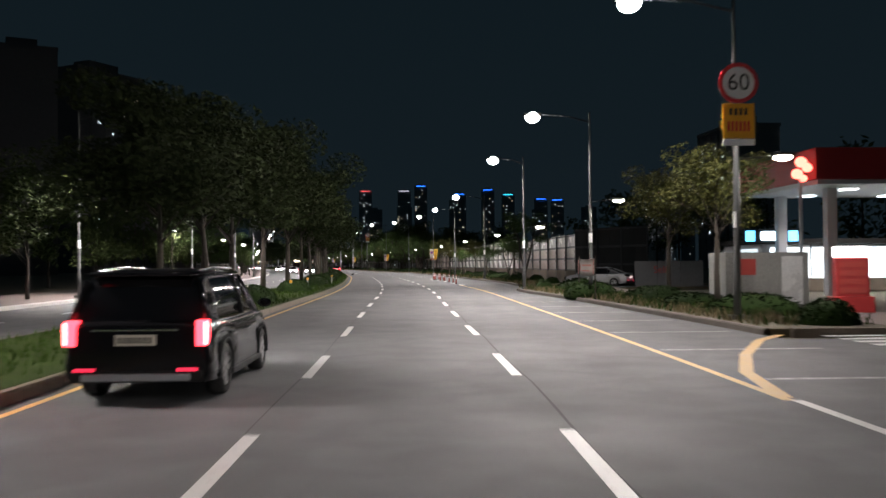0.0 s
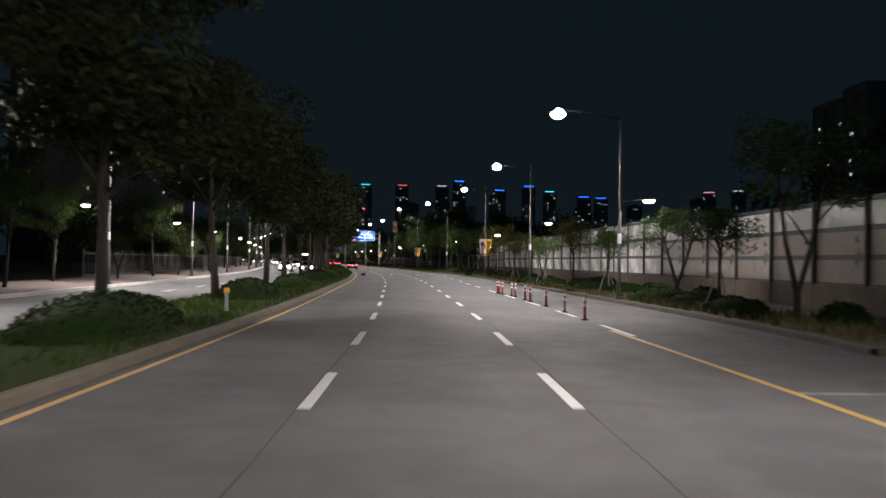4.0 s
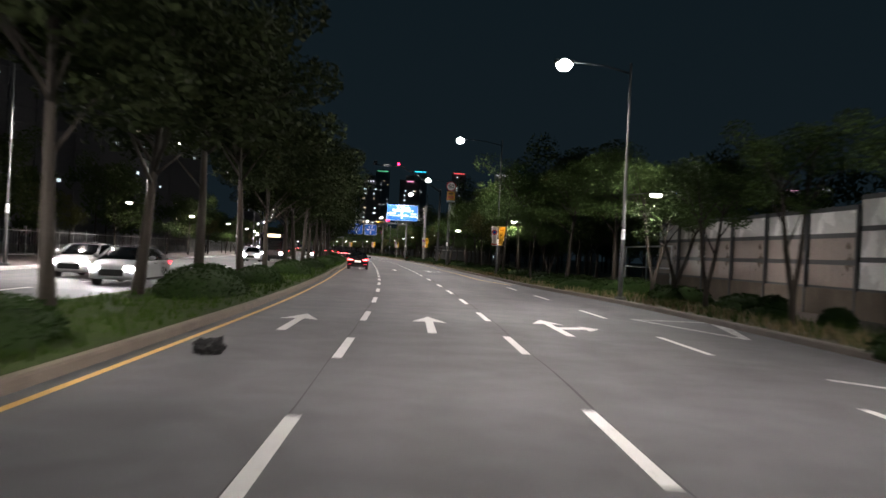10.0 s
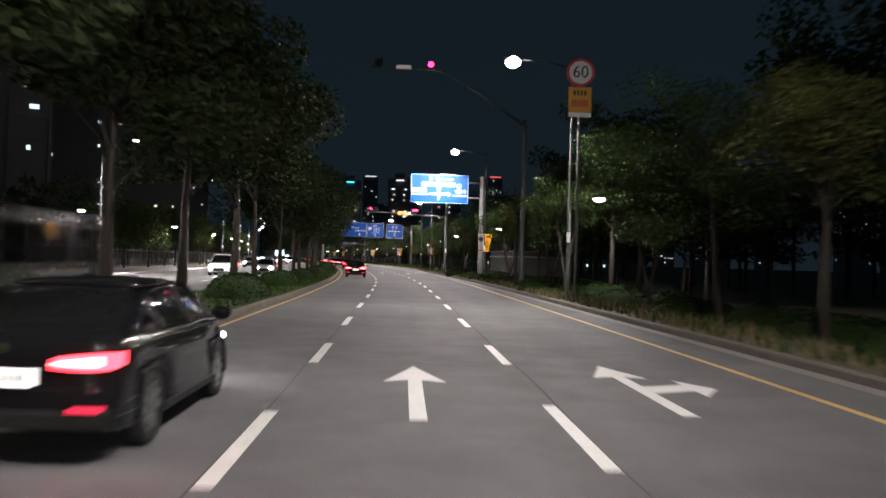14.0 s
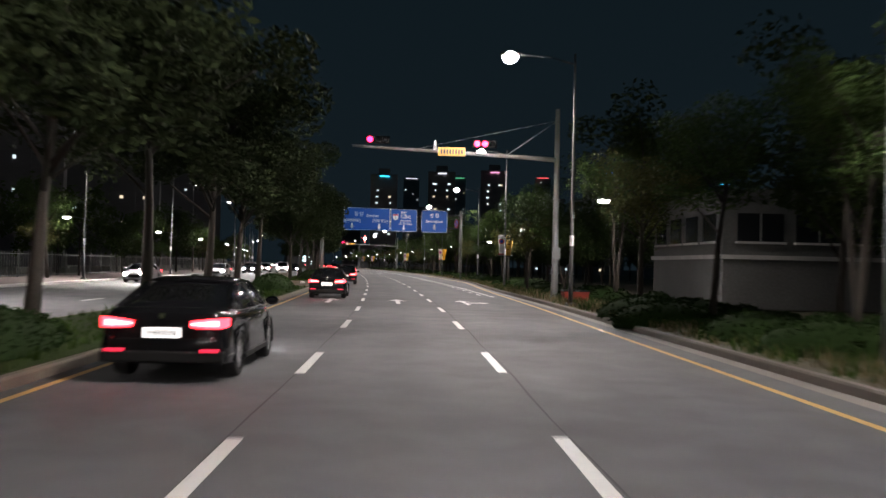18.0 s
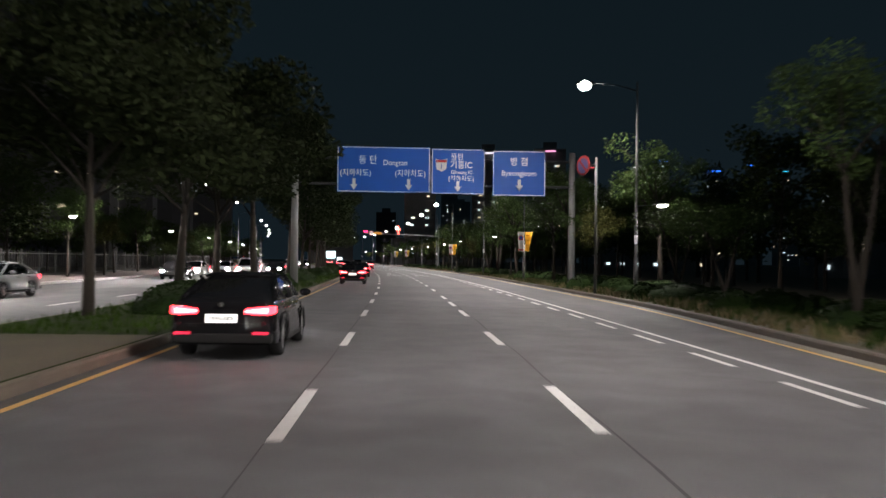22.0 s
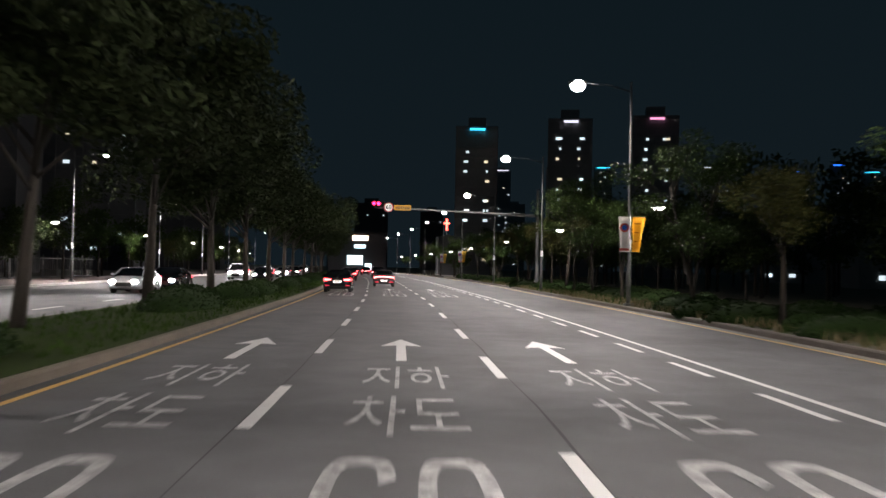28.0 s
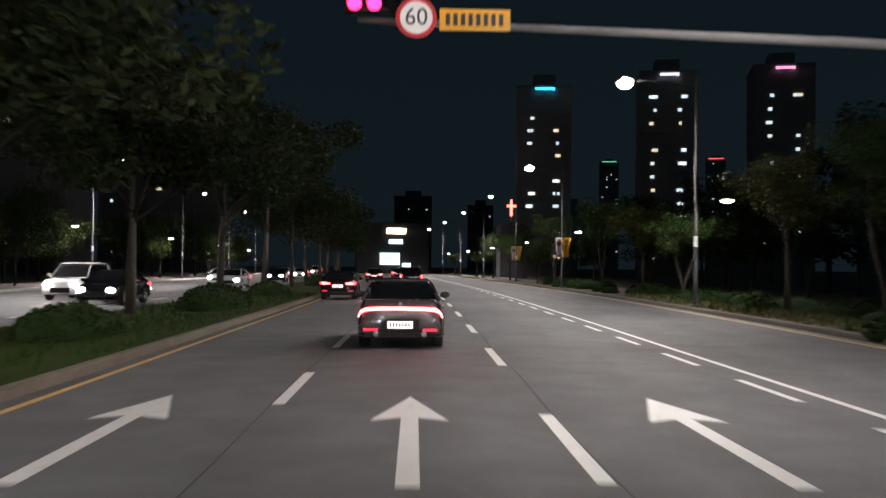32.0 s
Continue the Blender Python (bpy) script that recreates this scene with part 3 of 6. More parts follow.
ARROW = [(0, 0), (0.45, 1.9), (0.1, 1.7), (0.1, 5.0), (-0.1, 5.0), (-0.1, 1.7), (-0.45, 1.9)]
ARROW_R = [(0, 0), (0.42, 1.6), (0.1, 1.45), (0.1, 2.5), (0.75, 2.2), (0.75, 1.75), (1.15, 2.6), (0.75, 3.4), (0.75, 2.85), (0.1, 3.15), (0.1, 5.0), (-0.1, 5.0), (-0.1, 1.45), (-0.42, 1.6)]
for tip, kinds, lag in ((175.3, "AAR", 0.8), (237.2, "AAR", 0.6), (337.1, "AAR", 0), (470.3, "AAA", 0), (520.2, "AAA", 0)):
    for k, (lane, kind) in enumerate(zip((-3.15, 0.02, 3.2), kinds)):
        flat_shape("lane_arrow", tip - lag * (2 - k), lane, ARROW if kind == "A" else ARROW_R, WHITE_LINE, "white arrow painted on the lane")


def stroke(name, a, b, wide_a, wide_b, material, label):
    """A painted stroke from (s, v) to (s, v), with its widths at both ends."""
    pa, pb = place(*a, PAINT_Z), place(*b, PAINT_Z)
    n = Vector((-(pb - pa).y, (pb - pa).x, 0)).normalized()
    me = bpy.data.meshes.new(name)
    me.from_pydata([tuple(q) for q in (pa - n * wide_a / 2, pb - n * wide_b / 2, pb + n * wide_b / 2, pa + n * wide_a / 2)], [], [(0, 1, 2, 3)])
    return link_data(name, me, material, road, label)


for a, b, wa, wb_ in (((171.6, 7.75), (177.5, 6.4), 0.16, 0.16), ((171.6, 7.75), (177.5, 9.0), 0.2, 0.45), ((177.35, 6.45), (177.35, 9.0), 0.3, 0.3), ((164.2, 6.3), (160.4, 9.4), 0.12, 0.3), ((116.3, 5.7), (114.3, 8.3), 0.14, 0.3), ((140.6, 5.5), (138.6, 7.2), 0.14, 0.25)):
    stroke("yield_mark", a, b, wa, wb_, FADED_LINE if a[0] > 165 else WHITE_LINE, "white yield marking in the turning lane")


def road_text(body, s_mid, v, width, depth_m, name):
    me = letters(body, 1.0, 0.001)
    xs, ys = [p.co.x for p in me.vertices], [p.co.y for p in me.vertices]
    cx, cy, w, h = (max(xs) + min(xs)) / 2, (max(ys) + min(ys)) / 2, max(xs) - min(xs), max(ys) - min(ys)
    for p in me.vertices:
        p.co = place(s_mid + (p.co.y - cy) / h * depth_m, v + (p.co.x - cx) / w * width, PAINT_Z + p.co.z)
    link_data(name, me, FADED_LINE, road, "worn white lettering painted on the lane")


def road_digit(digit, s_mid, v, width, length):
    """A long square-shouldered digit; across = 0.15 m strokes, along = 0.32 m strokes."""
    def loop(s_low, s_high, inset_v, inset_s):
        pts = []
        for k in range(32):
            a = 2 * math.pi * k / 32
            c, d = math.cos(a), math.sin(a)
            pts.append(((s_low + s_high) / 2 + ((s_high - s_low) / 2 - inset_s) * math.copysign(abs(d) ** 0.45, d), v + (width / 2 - inset_v) * math.copysign(abs(c) ** 0.45, c)))
        return pts

    verts, faces = [], []

    def ring(s_low, s_high, keep, lift=0.0):
        base, outer, inner = len(verts), loop(s_low, s_high, 0, 0), loop(s_low, s_high, 0.15, 0.32)
        verts.extend(tuple(place(*q, PAINT_Z + lift)) for q in outer + inner)
        for k in keep:
            j = (k + 1) % 32
            faces.append((base + k, base + j, base + 32 + j, base + 32 + k))

    low, high = s_mid - length / 2, s_mid + length / 2
    if digit == "0":
        ring(low, high, range(32))
    else:
        ring(low, low + length * 0.6, range(32))
        ring(low, high, range(2, 17), 0.004)
    me = bpy.data.meshes.new("lane_digit")
    me.from_pydata(verts, [], faces)
    link_data("lane_digit", me, FADED_LINE, road, "worn white speed figure painted on the lane")


for tip in (470.3, 520.4):
    for lane in (-3.15, 0.1, 3.2):
        road_text("\uc9c0\ud558", tip - 7.4, lane, 1.35, 2.8, "lane_lettering")
        road_text("\ucc28\ub3c4", tip - 11.05, lane, 1.4, 2.9, "lane_lettering")
        road_digit("6", tip - 15.95, lane - 0.39, 0.66, 4.7)
        road_digit("0", tip - 15.95, lane + 0.43, 0.66, 4.7)

# ---- street lamps ----
def street_lamp(height, arm, group, label, side_head=True, side_z=4.52, side_x=1.35, lens=1.0):
    t = thing("street_lamp", label, "street lamp", group)
    part("base", box(-0.2, 0.2, -0.2, 0.2, 0.0, 0.12, 0.02), POLE_STEEL, t)
    for bx in (-0.15, 0.15):
        part("bolt", disc((bx, -0.15, 0.13), 0.025, 0.05, "Z", 6), DARK_STEEL, t)
    part("pole", tube([(0, 0, 0), (0, 0, 1.2), (0, 0, 1.25), (0, 0, height * 0.6), (0, 0, height + 0.3)], [0.1, 0.1, 0.085, 0.065, 0.045]), POLE_STEEL, t, smooth=True)
    part("service_door", box(-0.05, 0.05, -0.115, -0.09, 0.5, 0.95, 0.01), DARK_STEEL, t, "small service door")
    part("band", tube([(0, 0, 2.55), (0, 0, 3.0)], 0.088), SIGN_WHITE, t, "pale reflective band")
    sgn = -1 if arm > 0 else 1
    reach = abs(arm)
    part("arm", tube([(0, 0, height - 0.15), (sgn * reach * 0.4, 0, height + 0.12), (sgn * reach * 0.9, 0, height + 0.2)], [0.035, 0.028, 0.024], 6), DARK_STEEL, t, smooth=True)
    x = sgn * reach
    head = part("lamp_head", box(x - 0.42, x + 0.42, -0.17, 0.17, height + 0.12, height + 0.26, 0.05), DARK_STEEL, t)
    # lens wider than a real one, its shape taking in the bloom
    part("lens", ellipsoid((x, 0, height + 0.06), (0.34 * lens, 0.27 * lens, 0.25 * lens), 24, 14), LAMP_GLOW, head, "glowing white lens, oversized for its bloom", True)
    if side_head:
        part("side_arm", tube([(0, 0, side_z - 0.07), (-sgn * (side_x - 0.25), 0, side_z + 0.08)], 0.022, 6), DARK_STEEL, t, smooth=True)
        low = part("side_lamp_head", box(-sgn * side_x - 0.32, -sgn * side_x + 0.32, -0.13, 0.13, side_z + 0.04, side_z + 0.14, 0.03), DARK_STEEL, t, "small lower lamp head over the sidewalk")
        part("lens", ellipsoid((-sgn * side_x, 0, side_z), (0.27, 0.14, 0.11)), PED_GLOW, low, "glowing lens", True)
    return t, (x, 0, height - 0.3)


def lamp_light(m, at, power, wide=176, size=0.5, tilt=0.0, soft_edge=0.62, swing=0.0):
    d = bpy.data.lights.new("lamp_light", "SPOT")
    d.shadow_soft_size, d.energy, d.color = size / 2, power, LAMP_COL
    d.spot_size, d.spot_blend = radians(wide), soft_edge
    ob = new("lamp_light", d)
    ob.matrix_world = m @ Matrix.Translation(at) @ Matrix.Rotation(radians(tilt), 4, "Y") @ Matrix.Rotation(radians(swing), 4, "X")
    return ob


# s, pole v, lens v, lens height
LAMPS = [(-4, 9.0, 6.2, 8.9), (31.8, 9.15, 6.2, 8.9), (49.0, 8.6, 5.9, 8.5), (63.2, 7.1, 5.4, 8.1), (99.5, 9.2, 6.3, 8.5), (124.7, 8.9, 6.4, 8.7), (155.2, 9.3, 7.0, 9.4), (188.0, 8.4, 5.8, 9.9), (225.0, 8.2, 4.7, 11.1), (262, 7.3, 4.6, 10.6), (301.9, 7.9, 5.1, 11.3), (330, 7.3, 4.5, 10.6), (361.5, 8.9, 6.9, 10.5), (397.9, 11.5, 8.8, 10.6), (427.6, 10.35, 8.2, 10.4), (459, 10.8, 8.2, 10.2), (489.5, 10.3, 8.1, 10.1), (515.2, 11.2, 8.4, 9.8), (546.0, 11.0, 8.8, 9.5), (580.8, 12.3, 9.6, 9.7)] + [(612 + 31 * k, 13, 10, 9.8) for k in range(4)]
for s, vp, vl, zl in LAMPS:
    if s > 29:
        vp = max(vp, right_kerb(s) + 0.32)
    t, at = street_lamp(zl - 0.12, vp - vl, "street lamps along the road", "tall grey steel street lamp with a glowing white head", side_z=3.86 if s == 63.2 else 4.52, side_x=1.05 if s == 63.2 else 1.35, lens=1.0 if s < 600 else 0.7)
    t.matrix_world = stand(s, vp, 0.15 if s > 28 else 0.0)
    lamp_light(t.matrix_world, at, LAMP_W * (0.78 if s < 70 else 1.0) * (0.3 if s < 620 else 1.0), tilt=10, soft_edge=0.7)
    if s < 620:          # the head throws most of its light up and down the road
        for swing in (-50, 50):
            lamp_light(t.matrix_world, at, LAMP_W * (0.78 if s < 70 else 1.0) * 0.5, 106, tilt=50, soft_edge=0.9, swing=swing)
    if 25 < s < 560:
        lamp_light(t.matrix_world, (1.05, 0, 3.6) if s == 63.2 else (1.35, 0, 4.25), 430, 178, 0.2, soft_edge=0.3)
FAR_LAMPS = [(20, 9.5), (55, 9.5), (83, 9.7), (112, 9.8), (138, 9.8), (162, 9.8), (195, 9.8), (226, 9.8), (258, 9.8), (290, 9.8), (325, 9.8), (360, 9.8), (391.7, 9.8), (421, 9.8), (456, 9.8), (487, 9.8), (520, 9.8), (551, 9.8), (581, 9.8), (614, 9.8), (650, 9.8), (690, 9.8)]
for s, zl in FAR_LAMPS:
    t, at = street_lamp(zl - 0.12, -2.4, "street lamps across the road", "tall steel street lamp across the oncoming carriageway", lens=0.62)
    t.matrix_world = stand(s, far_kerb(s) - 0.8, 0.15)
    lamp_light(t.matrix_world, at, LAMP_W * 1.15, 140, tilt=-8, soft_edge=0.8)
    if s < 530:
        lamp_light(t.matrix_world, (-1.35, 0, 4.25), 380, 178, 0.2, soft_edge=0.3)


# ---- trees ----
def leaf_cloud(bm, centres, n, size, rng):
    for i in range(n):
        c, r = centres[i % len(centres)]
        while True:
            p = Vector((rng.uniform(-1, 1), rng.uniform(-1, 1), rng.uniform(-1, 1)))
            if 0.15 < p.length < 1:
                break
        p = Vector(c) + Vector((p.x * r, p.y * r, p.z * r * 0.75))
        a = Vector((rng.uniform(-1, 1), rng.uniform(-1, 1), rng.uniform(-0.6, 0.6))).normalized()
        b = a.cross(Vector((rng.uniform(-1, 1), rng.uniform(-1, 1), rng.uniform(-1, 1)))).normalized()
        s = size * rng.uniform(0.6, 1.35)
        bm.faces.new([bm.verts.new(p + q) for q in (-a * s, -b * s * 0.42 + a * s * 0.1, a * s, b * s * 0.42 + a * s * 0.1)])


def tree(seed, height, clear, radius, leaves, n, size, label, lean=0.0, fork=False, group="trees along the sidewalk"):
    rng = random.Random(seed)
    t = thing("tree", label, "tree", group)
    bm = bmesh.new()
    r0 = 0.02 * height ** 0.75 + 0.02
    top = Vector((lean, rng.uniform(-0.2, 0.2), height * 0.72))
    stems = [[(0, 0, -0.1), (lean * 0.2 + rng.uniform(-.05, .05), 0.02, clear * 0.6), (lean * 0.35, 0.03, clear), tuple(top)]]
    if fork:
        stems = [[(0, 0, -0.1), (0.02, 0, clear * 0.45), (0.45, 0.1, clear * 1.1), (0.9, 0.2, height * 0.68)], [(0, 0, -0.1), (-0.02, 0.02, clear * 0.45), (-0.4, -0.1, clear * 1.15), (-0.75, -0.3, height * 0.7)]]
    for st in stems:
        add_tube(bm, st, [r0 * 1.25, r0, r0 * 0.8, r0 * 0.3], 7)
    centres = []
    limbs = 11
    for k in range(limbs):
        st = stems[k % len(stems)]
        a, b = Vector(st[2]), Vector(st[3])
        base = a.lerp(b, rng.uniform(0.0, 0.85))
        ang = k * 2.4 + rng.uniform(-0.4, 0.4)
        reach = radius * rng.uniform(0.55, 1.0)
        tip = base + Vector((math.cos(ang) * reach, math.sin(ang) * reach, rng.uniform(0.15, 0.5) * (height - clear)))
        tip.z = min(tip.z, height - 0.3)
        mid = base.lerp(tip, 0.5) + Vector((0, 0, 0.25))
        add_tube(bm, [base, mid, tip], [r0 * 0.4, r0 * 0.25, r0 * 0.08], 5)
        centres += [(tip, radius * rng.uniform(0.26, 0.44)), (mid + Vector((rng.uniform(-.4, .4), rng.uniform(-.4, .4), 0.3)), radius * rng.uniform(0.22, 0.36))]
    centres += [(top + Vector((rng.uniform(-.5, .5), rng.uniform(-.5, .5), height * 0.12)), radius * 0.42) for _ in range(3)]
    part("trunk", bm, BARK, t, "rough grey-brown trunk and limbs", True)
    bm = bmesh.new()
    leaf_cloud(bm, centres, n, size, rng)
    part("crown", bm, leaves, t)
    return t


def plant(kind, s, v, z, size, turn):
    return copy_thing(kind, stand(s, v, z, turn, size))


rng = random.Random(7)
MEDIAN_TREES = [tree(11 + k, 7.2 + 0.5 * k, 2.1, 3.0, LEAF_DARK, 13000, 0.11, "dense dark-leaved tree on the planted median", lean=0.25 * k, group="trees on the median") for k in range(3)]
STREET_TREES = [tree(31, 7.4, 2.3, 2.1, LEAF, 7000, 0.07, "young leafy street tree lit by the lamps", fork=True), tree(32, 6.4, 2.5, 1.9, LEAF_YEL, 5600, 0.07, "young street tree with yellowing leaves"), tree(33, 7.8, 2.6, 2.4, LEAF, 7600, 0.07, "slender street tree with a loose green crown", lean=0.5), tree(34, 5.4, 2.0, 1.7, LEAF, 5000, 0.068, "small street tree with a forked trunk", fork=True)]
PARK_TREES = [tree(51, 9.5, 2.2, 3.4, LEAF_PARK, 5000, 0.15, "tall dark tree behind the sidewalk", group="trees behind the sidewalks"), tree(52, 8.0, 1.5, 3.0, LEAF_PARK, 4500, 0.15, "broad dark tree behind the sidewalk", group="trees behind the sidewalks")]
used = set()


def put_tree(kinds, s, v, z, size, turn):
    k = rng.choice(kinds)
    if k.name in used:
        return plant(k, s, v, z, size, turn)
    used.add(k.name)
    k.matrix_world = stand(s, v, z, turn, size)
    return k


for s in (34.5, 41.0, 47.5, 57, 65.5, 78, 92, 108, 117, 126, 134, 140.5, 147, 155, 165.5, 173, 181, 190, 200, 209, 217, 226, 234, 243, 251, 262, 270, 279, 290, 300, 309, 318, 328, 338, 347, 374, 383, 392, 402, 423, 433, 444, 455, 467, 478, 489, 500, 511, 522, 534, 546, 558, 572, 586, 600, 616, 632, 650, 668):
    put_tree(MEDIAN_TREES, s + 3.0, (left_kerb(s) + median_left(s)) / 2 - 1.15 + rng.uniform(-.25, .25), 0.15, rng.uniform(1.08, 1.36), rng.uniform(0, 360))
for s in (36, 41.5, 84, 98, 117, 134, 159, 164.5, 170, 175.5, 181, 186.5, 196, 203, 208.5, 214, 226, 233, 241, 248, 255, 268, 276, 284, 292, 310, 318, 324, 343, 351, 357, 366, 375, 384, 392, 404, 413, 420, 436, 445, 453, 467, 476, 484, 497, 505, 511, 523, 533, 540, 553, 562, 571, 590, 600, 622, 640, 660, 690):
    bare = 84 < s < 150
    put_tree(STREET_TREES[3:] + STREET_TREES[1:2] if bare else STREET_TREES, s + rng.uniform(-1, 1), right_kerb(s) + rng.uniform(1.5, 2.6), 0.12, rng.uniform(0.75, 0.95) if bare else rng.uniform(0.85, 1.15), rng.uniform(0, 360))
PALE_WOOD = mat("pale_stake_wood", (0.26, 0.22, 0.17), 0.8, vary=0.25, scale=3, fine=40, bump=0.2)


def tree_support():
    t = thing("tree_support", "pale wooden props braced round a young street tree", "tree support", "props of the young trees")
    for k in range(3):
        a = k * 2.094 + 0.5
        part("prop", tube([(math.cos(a) * 0.55, math.sin(a) * 0.55, 0), (math.cos(a) * 0.1, math.sin(a) * 0.1, 1.35)], 0.026, 6), PALE_WOOD, t)
    part("band", tube([(0, 0, 1.2), (0, 0, 1.3)], 0.14, 10), CLOTH_WHITE, t, "pale cloth band")
    return t


ts = tree_support()
ts.matrix_world = stand(91.2, right_kerb(91.2) + 1.9, 0.13)
plant(STREET_TREES[3], 91.2, right_kerb(91.2) + 1.9, 0.12, 0.9, 60)
for s, dv in ((107.0, 1.7), (127.5, 1.8), (142.0, 1.7)):
    copy_thing(ts, stand(s, right_kerb(s) + dv, 0.13, s * 37))
    plant(STREET_TREES[3 if s < 130 else 1], s, right_kerb(s) + dv, 0.12, 0.85, s * 51)
plant(STREET_TREES[0], 334.0, 10.3, 0.12, 1.15, 40)
for k, (s, v) in enumerate(((190.5, 10.8), (264.5, 9.9), (304.5, 10.7), (400.5, 13.6), (461.5, 13.0), (517.5, 13.6))):
    plant(STREET_TREES[(0, 2)[k % 2]], s, v, 0.12, 1.05 + 0.05 * (k % 3), 70 * k)
plant(STREET_TREES[2], 366.5, 11.6, 0.12, 1.15, 10)
plant(STREET_TREES[2], 425.0, 12.4, 0.12, 1.2, 80)
plant(STREET_TREES[0], 485.8, 12.3, 0.12, 1.2, 150)
plant(STREET_TREES[2], 228.0, 10.6, 0.12, 1.3, 200)
for s in range(205, 720, 9):
    put_tree(PARK_TREES, s + rng.uniform(-3, 3), right_kerb(s) + rng.uniform(9, 16), 0, rng.uniform(0.75, 1.15), rng.uniform(0, 360))
for s in range(214, 350, 8):          # tall dark trees close behind the sidewalk
    if 318 < s < 342:
        continue
    put_tree(PARK_TREES, s + rng.uniform(-2, 2), right_kerb(s) + rng.uniform(7.2, 9.5), 0, rng.uniform(1.2, 1.45), rng.uniform(0, 360))
for s in range(24, 720, 10):
    put_tree(STREET_TREES + PARK_TREES, s + rng.uniform(-3, 3), far_kerb(s) - rng.uniform(2.5, 5.5), 0.1, rng.uniform(0.7, 1.0), rng.uniform(0, 360))


def woods(name, spots, label, seed):
    """Far trees that close the view, joined: leaf clumps round a trunk at each spot (s, v, height)."""
    r = random.Random(seed)
    verts, faces, kinds = [], [], []
    for s, v, h in spots:
        o = place(s, v)
        for k in range(6):
            a0, a1 = k * math.pi / 3, (k + 1) * math.pi / 3
            i = len(verts)
            verts += [(o.x + math.cos(a) * q, o.y + math.sin(a) * q, z) for z, q in ((-0.1, 0.16), (h * 0.6, 0.08)) for a in (a0, a1)]
            faces.append((i, i + 1, i + 3, i + 2))
            kinds.append(1)
        for c in range(16):
            an, z = r.uniform(0, 6.28), r.uniform(0.28, 0.92)
            q = h * 0.36 * math.sin(math.pi * min(1, (1.05 - z) * 1.3)) * r.uniform(0.4, 1)
            m = o + Vector((math.cos(an) * q, math.sin(an) * q, z * h))
            for _ in range(34):
                d = Vector((r.gauss(0, 1), r.gauss(0, 1), r.gauss(0, 0.7))) * h * 0.055
                u = Vector((r.uniform(-1, 1), r.uniform(-1, 1), r.uniform(-1, 1))).normalized() * r.uniform(0.18, 0.4)
                w = u.orthogonal().normalized() * u.length * 0.5
                i = len(verts)
                verts += [tuple(m + d + e) for e in (-u, -w, u, w)]
                faces.append((i, i + 1, i + 2, i + 3))
                kinds.append(0)
    me = bpy.data.meshes.new(name)
    me.from_pydata(verts, [], faces)
    me.materials.append(LEAF_PARK), me.materials.append(BARK)
    me.polygons.foreach_set("material_index", kinds)
    return tagged(new(name, me), label, "trees", kind="stuff")


wr = random.Random(77)
woods("park_woods", [(s + wr.uniform(-2, 2), right_kerb(s) + wr.uniform(a, b), wr.uniform(8.5, 12.5)) for a, b in ((16, 22), (25, 33)) for s in range(208, 620, 6)], "dark belt of park trees behind the sidewalk", 3)
woods("station_woods", [(s, v, wr.uniform(9, 12)) for s, v in ((92, 27), (97, 34), (103, 25), (110, 31), (118, 26), (72, 34), (79, 40), (86, 33), (126, 33))], "dark trees behind the filling station and the fence", 4)
woods("far_woods", [(s + wr.uniform(-4, 4), far_kerb(s) - wr.uniform(10, 20), wr.uniform(7.5, 11)) for s in range(24, 720, 9)], "dark belt of trees beyond the far sidewalk", 5)


# ---- bushes, hedges, grass ----
def bush(seed, lx, ly, h, label, cat, group, n=700):
    r = random.Random(seed)
    bm = bmesh.new()
    bmesh.ops.create_icosphere(bm, subdivisions=3, radius=1)
    for v in bm.verts:
        q = 1 + 0.12 * noise.noise(v.co * 2.3 + Vector((seed, 0, 0)))
        v.co = Vector((v.co.x * lx * q, v.co.y * ly * q, max(v.co.z, -0.2) * h * q * 0.85 + h * 0.1))
    t = thing("bush", label, cat, group)
    part("foliage_core", bm, HEDGE, t, smooth=True)
    lf = bmesh.new()
    for i in range(n):
        a, z = r.uniform(0, 2 * math.pi), r.uniform(0.0, 1)
        c = math.sqrt(max(1 - z * z, 0))
        p = Vector((math.cos(a) * c * lx, math.sin(a) * c * ly, z * h * 0.9 + h * 0.1)) * r.uniform(0.95, 1.08)
        d = Vector((r.uniform(-1, 1), r.uniform(-1, 1), r.uniform(-.3, 1))).normalized()
        e = d.orthogonal().normalized()
        q = r.uniform(0.04, 0.09)
        lf.faces.new([lf.verts.new(p + o) for o in (-d * q, e * q * 0.5, d * q, -e * q * 0.5)])
    part("leaves", lf, HEDGE, t)
    return t


MB = [bush(1, 1.15, 3.6, 0.92, "long clipped shrub on the median", "shrub", "shrubs on the median", 1500), bush(2, 1.1, 2.3, 0.85, "clipped rounded shrub on the median", "shrub", "shrubs on the median", 1100)]
RB = [bush(3, 0.9, 1.3, 0.6, "low dusty shrub beside the kerb", "shrub", "shrubs along the sidewalk", 600), bush(4, 0.6, 0.8, 0.75, "rough leafy shrub beside the kerb", "shrub", "shrubs along the sidewalk", 500)]
LONG_SHRUBS = (77.5, 127.5, 162, 178, 258, 306, 344.5, 381, 420.5, 480.5, 513, 542, 583)
ROUND_SHRUBS = (36, 47, 61.5, 95, 110, 142, 148, 188.5, 202, 218, 233, 244, 272, 286, 326, 331, 397, 403.5, 437, 450, 463, 491.5, 497.5, 528, 556, 600)
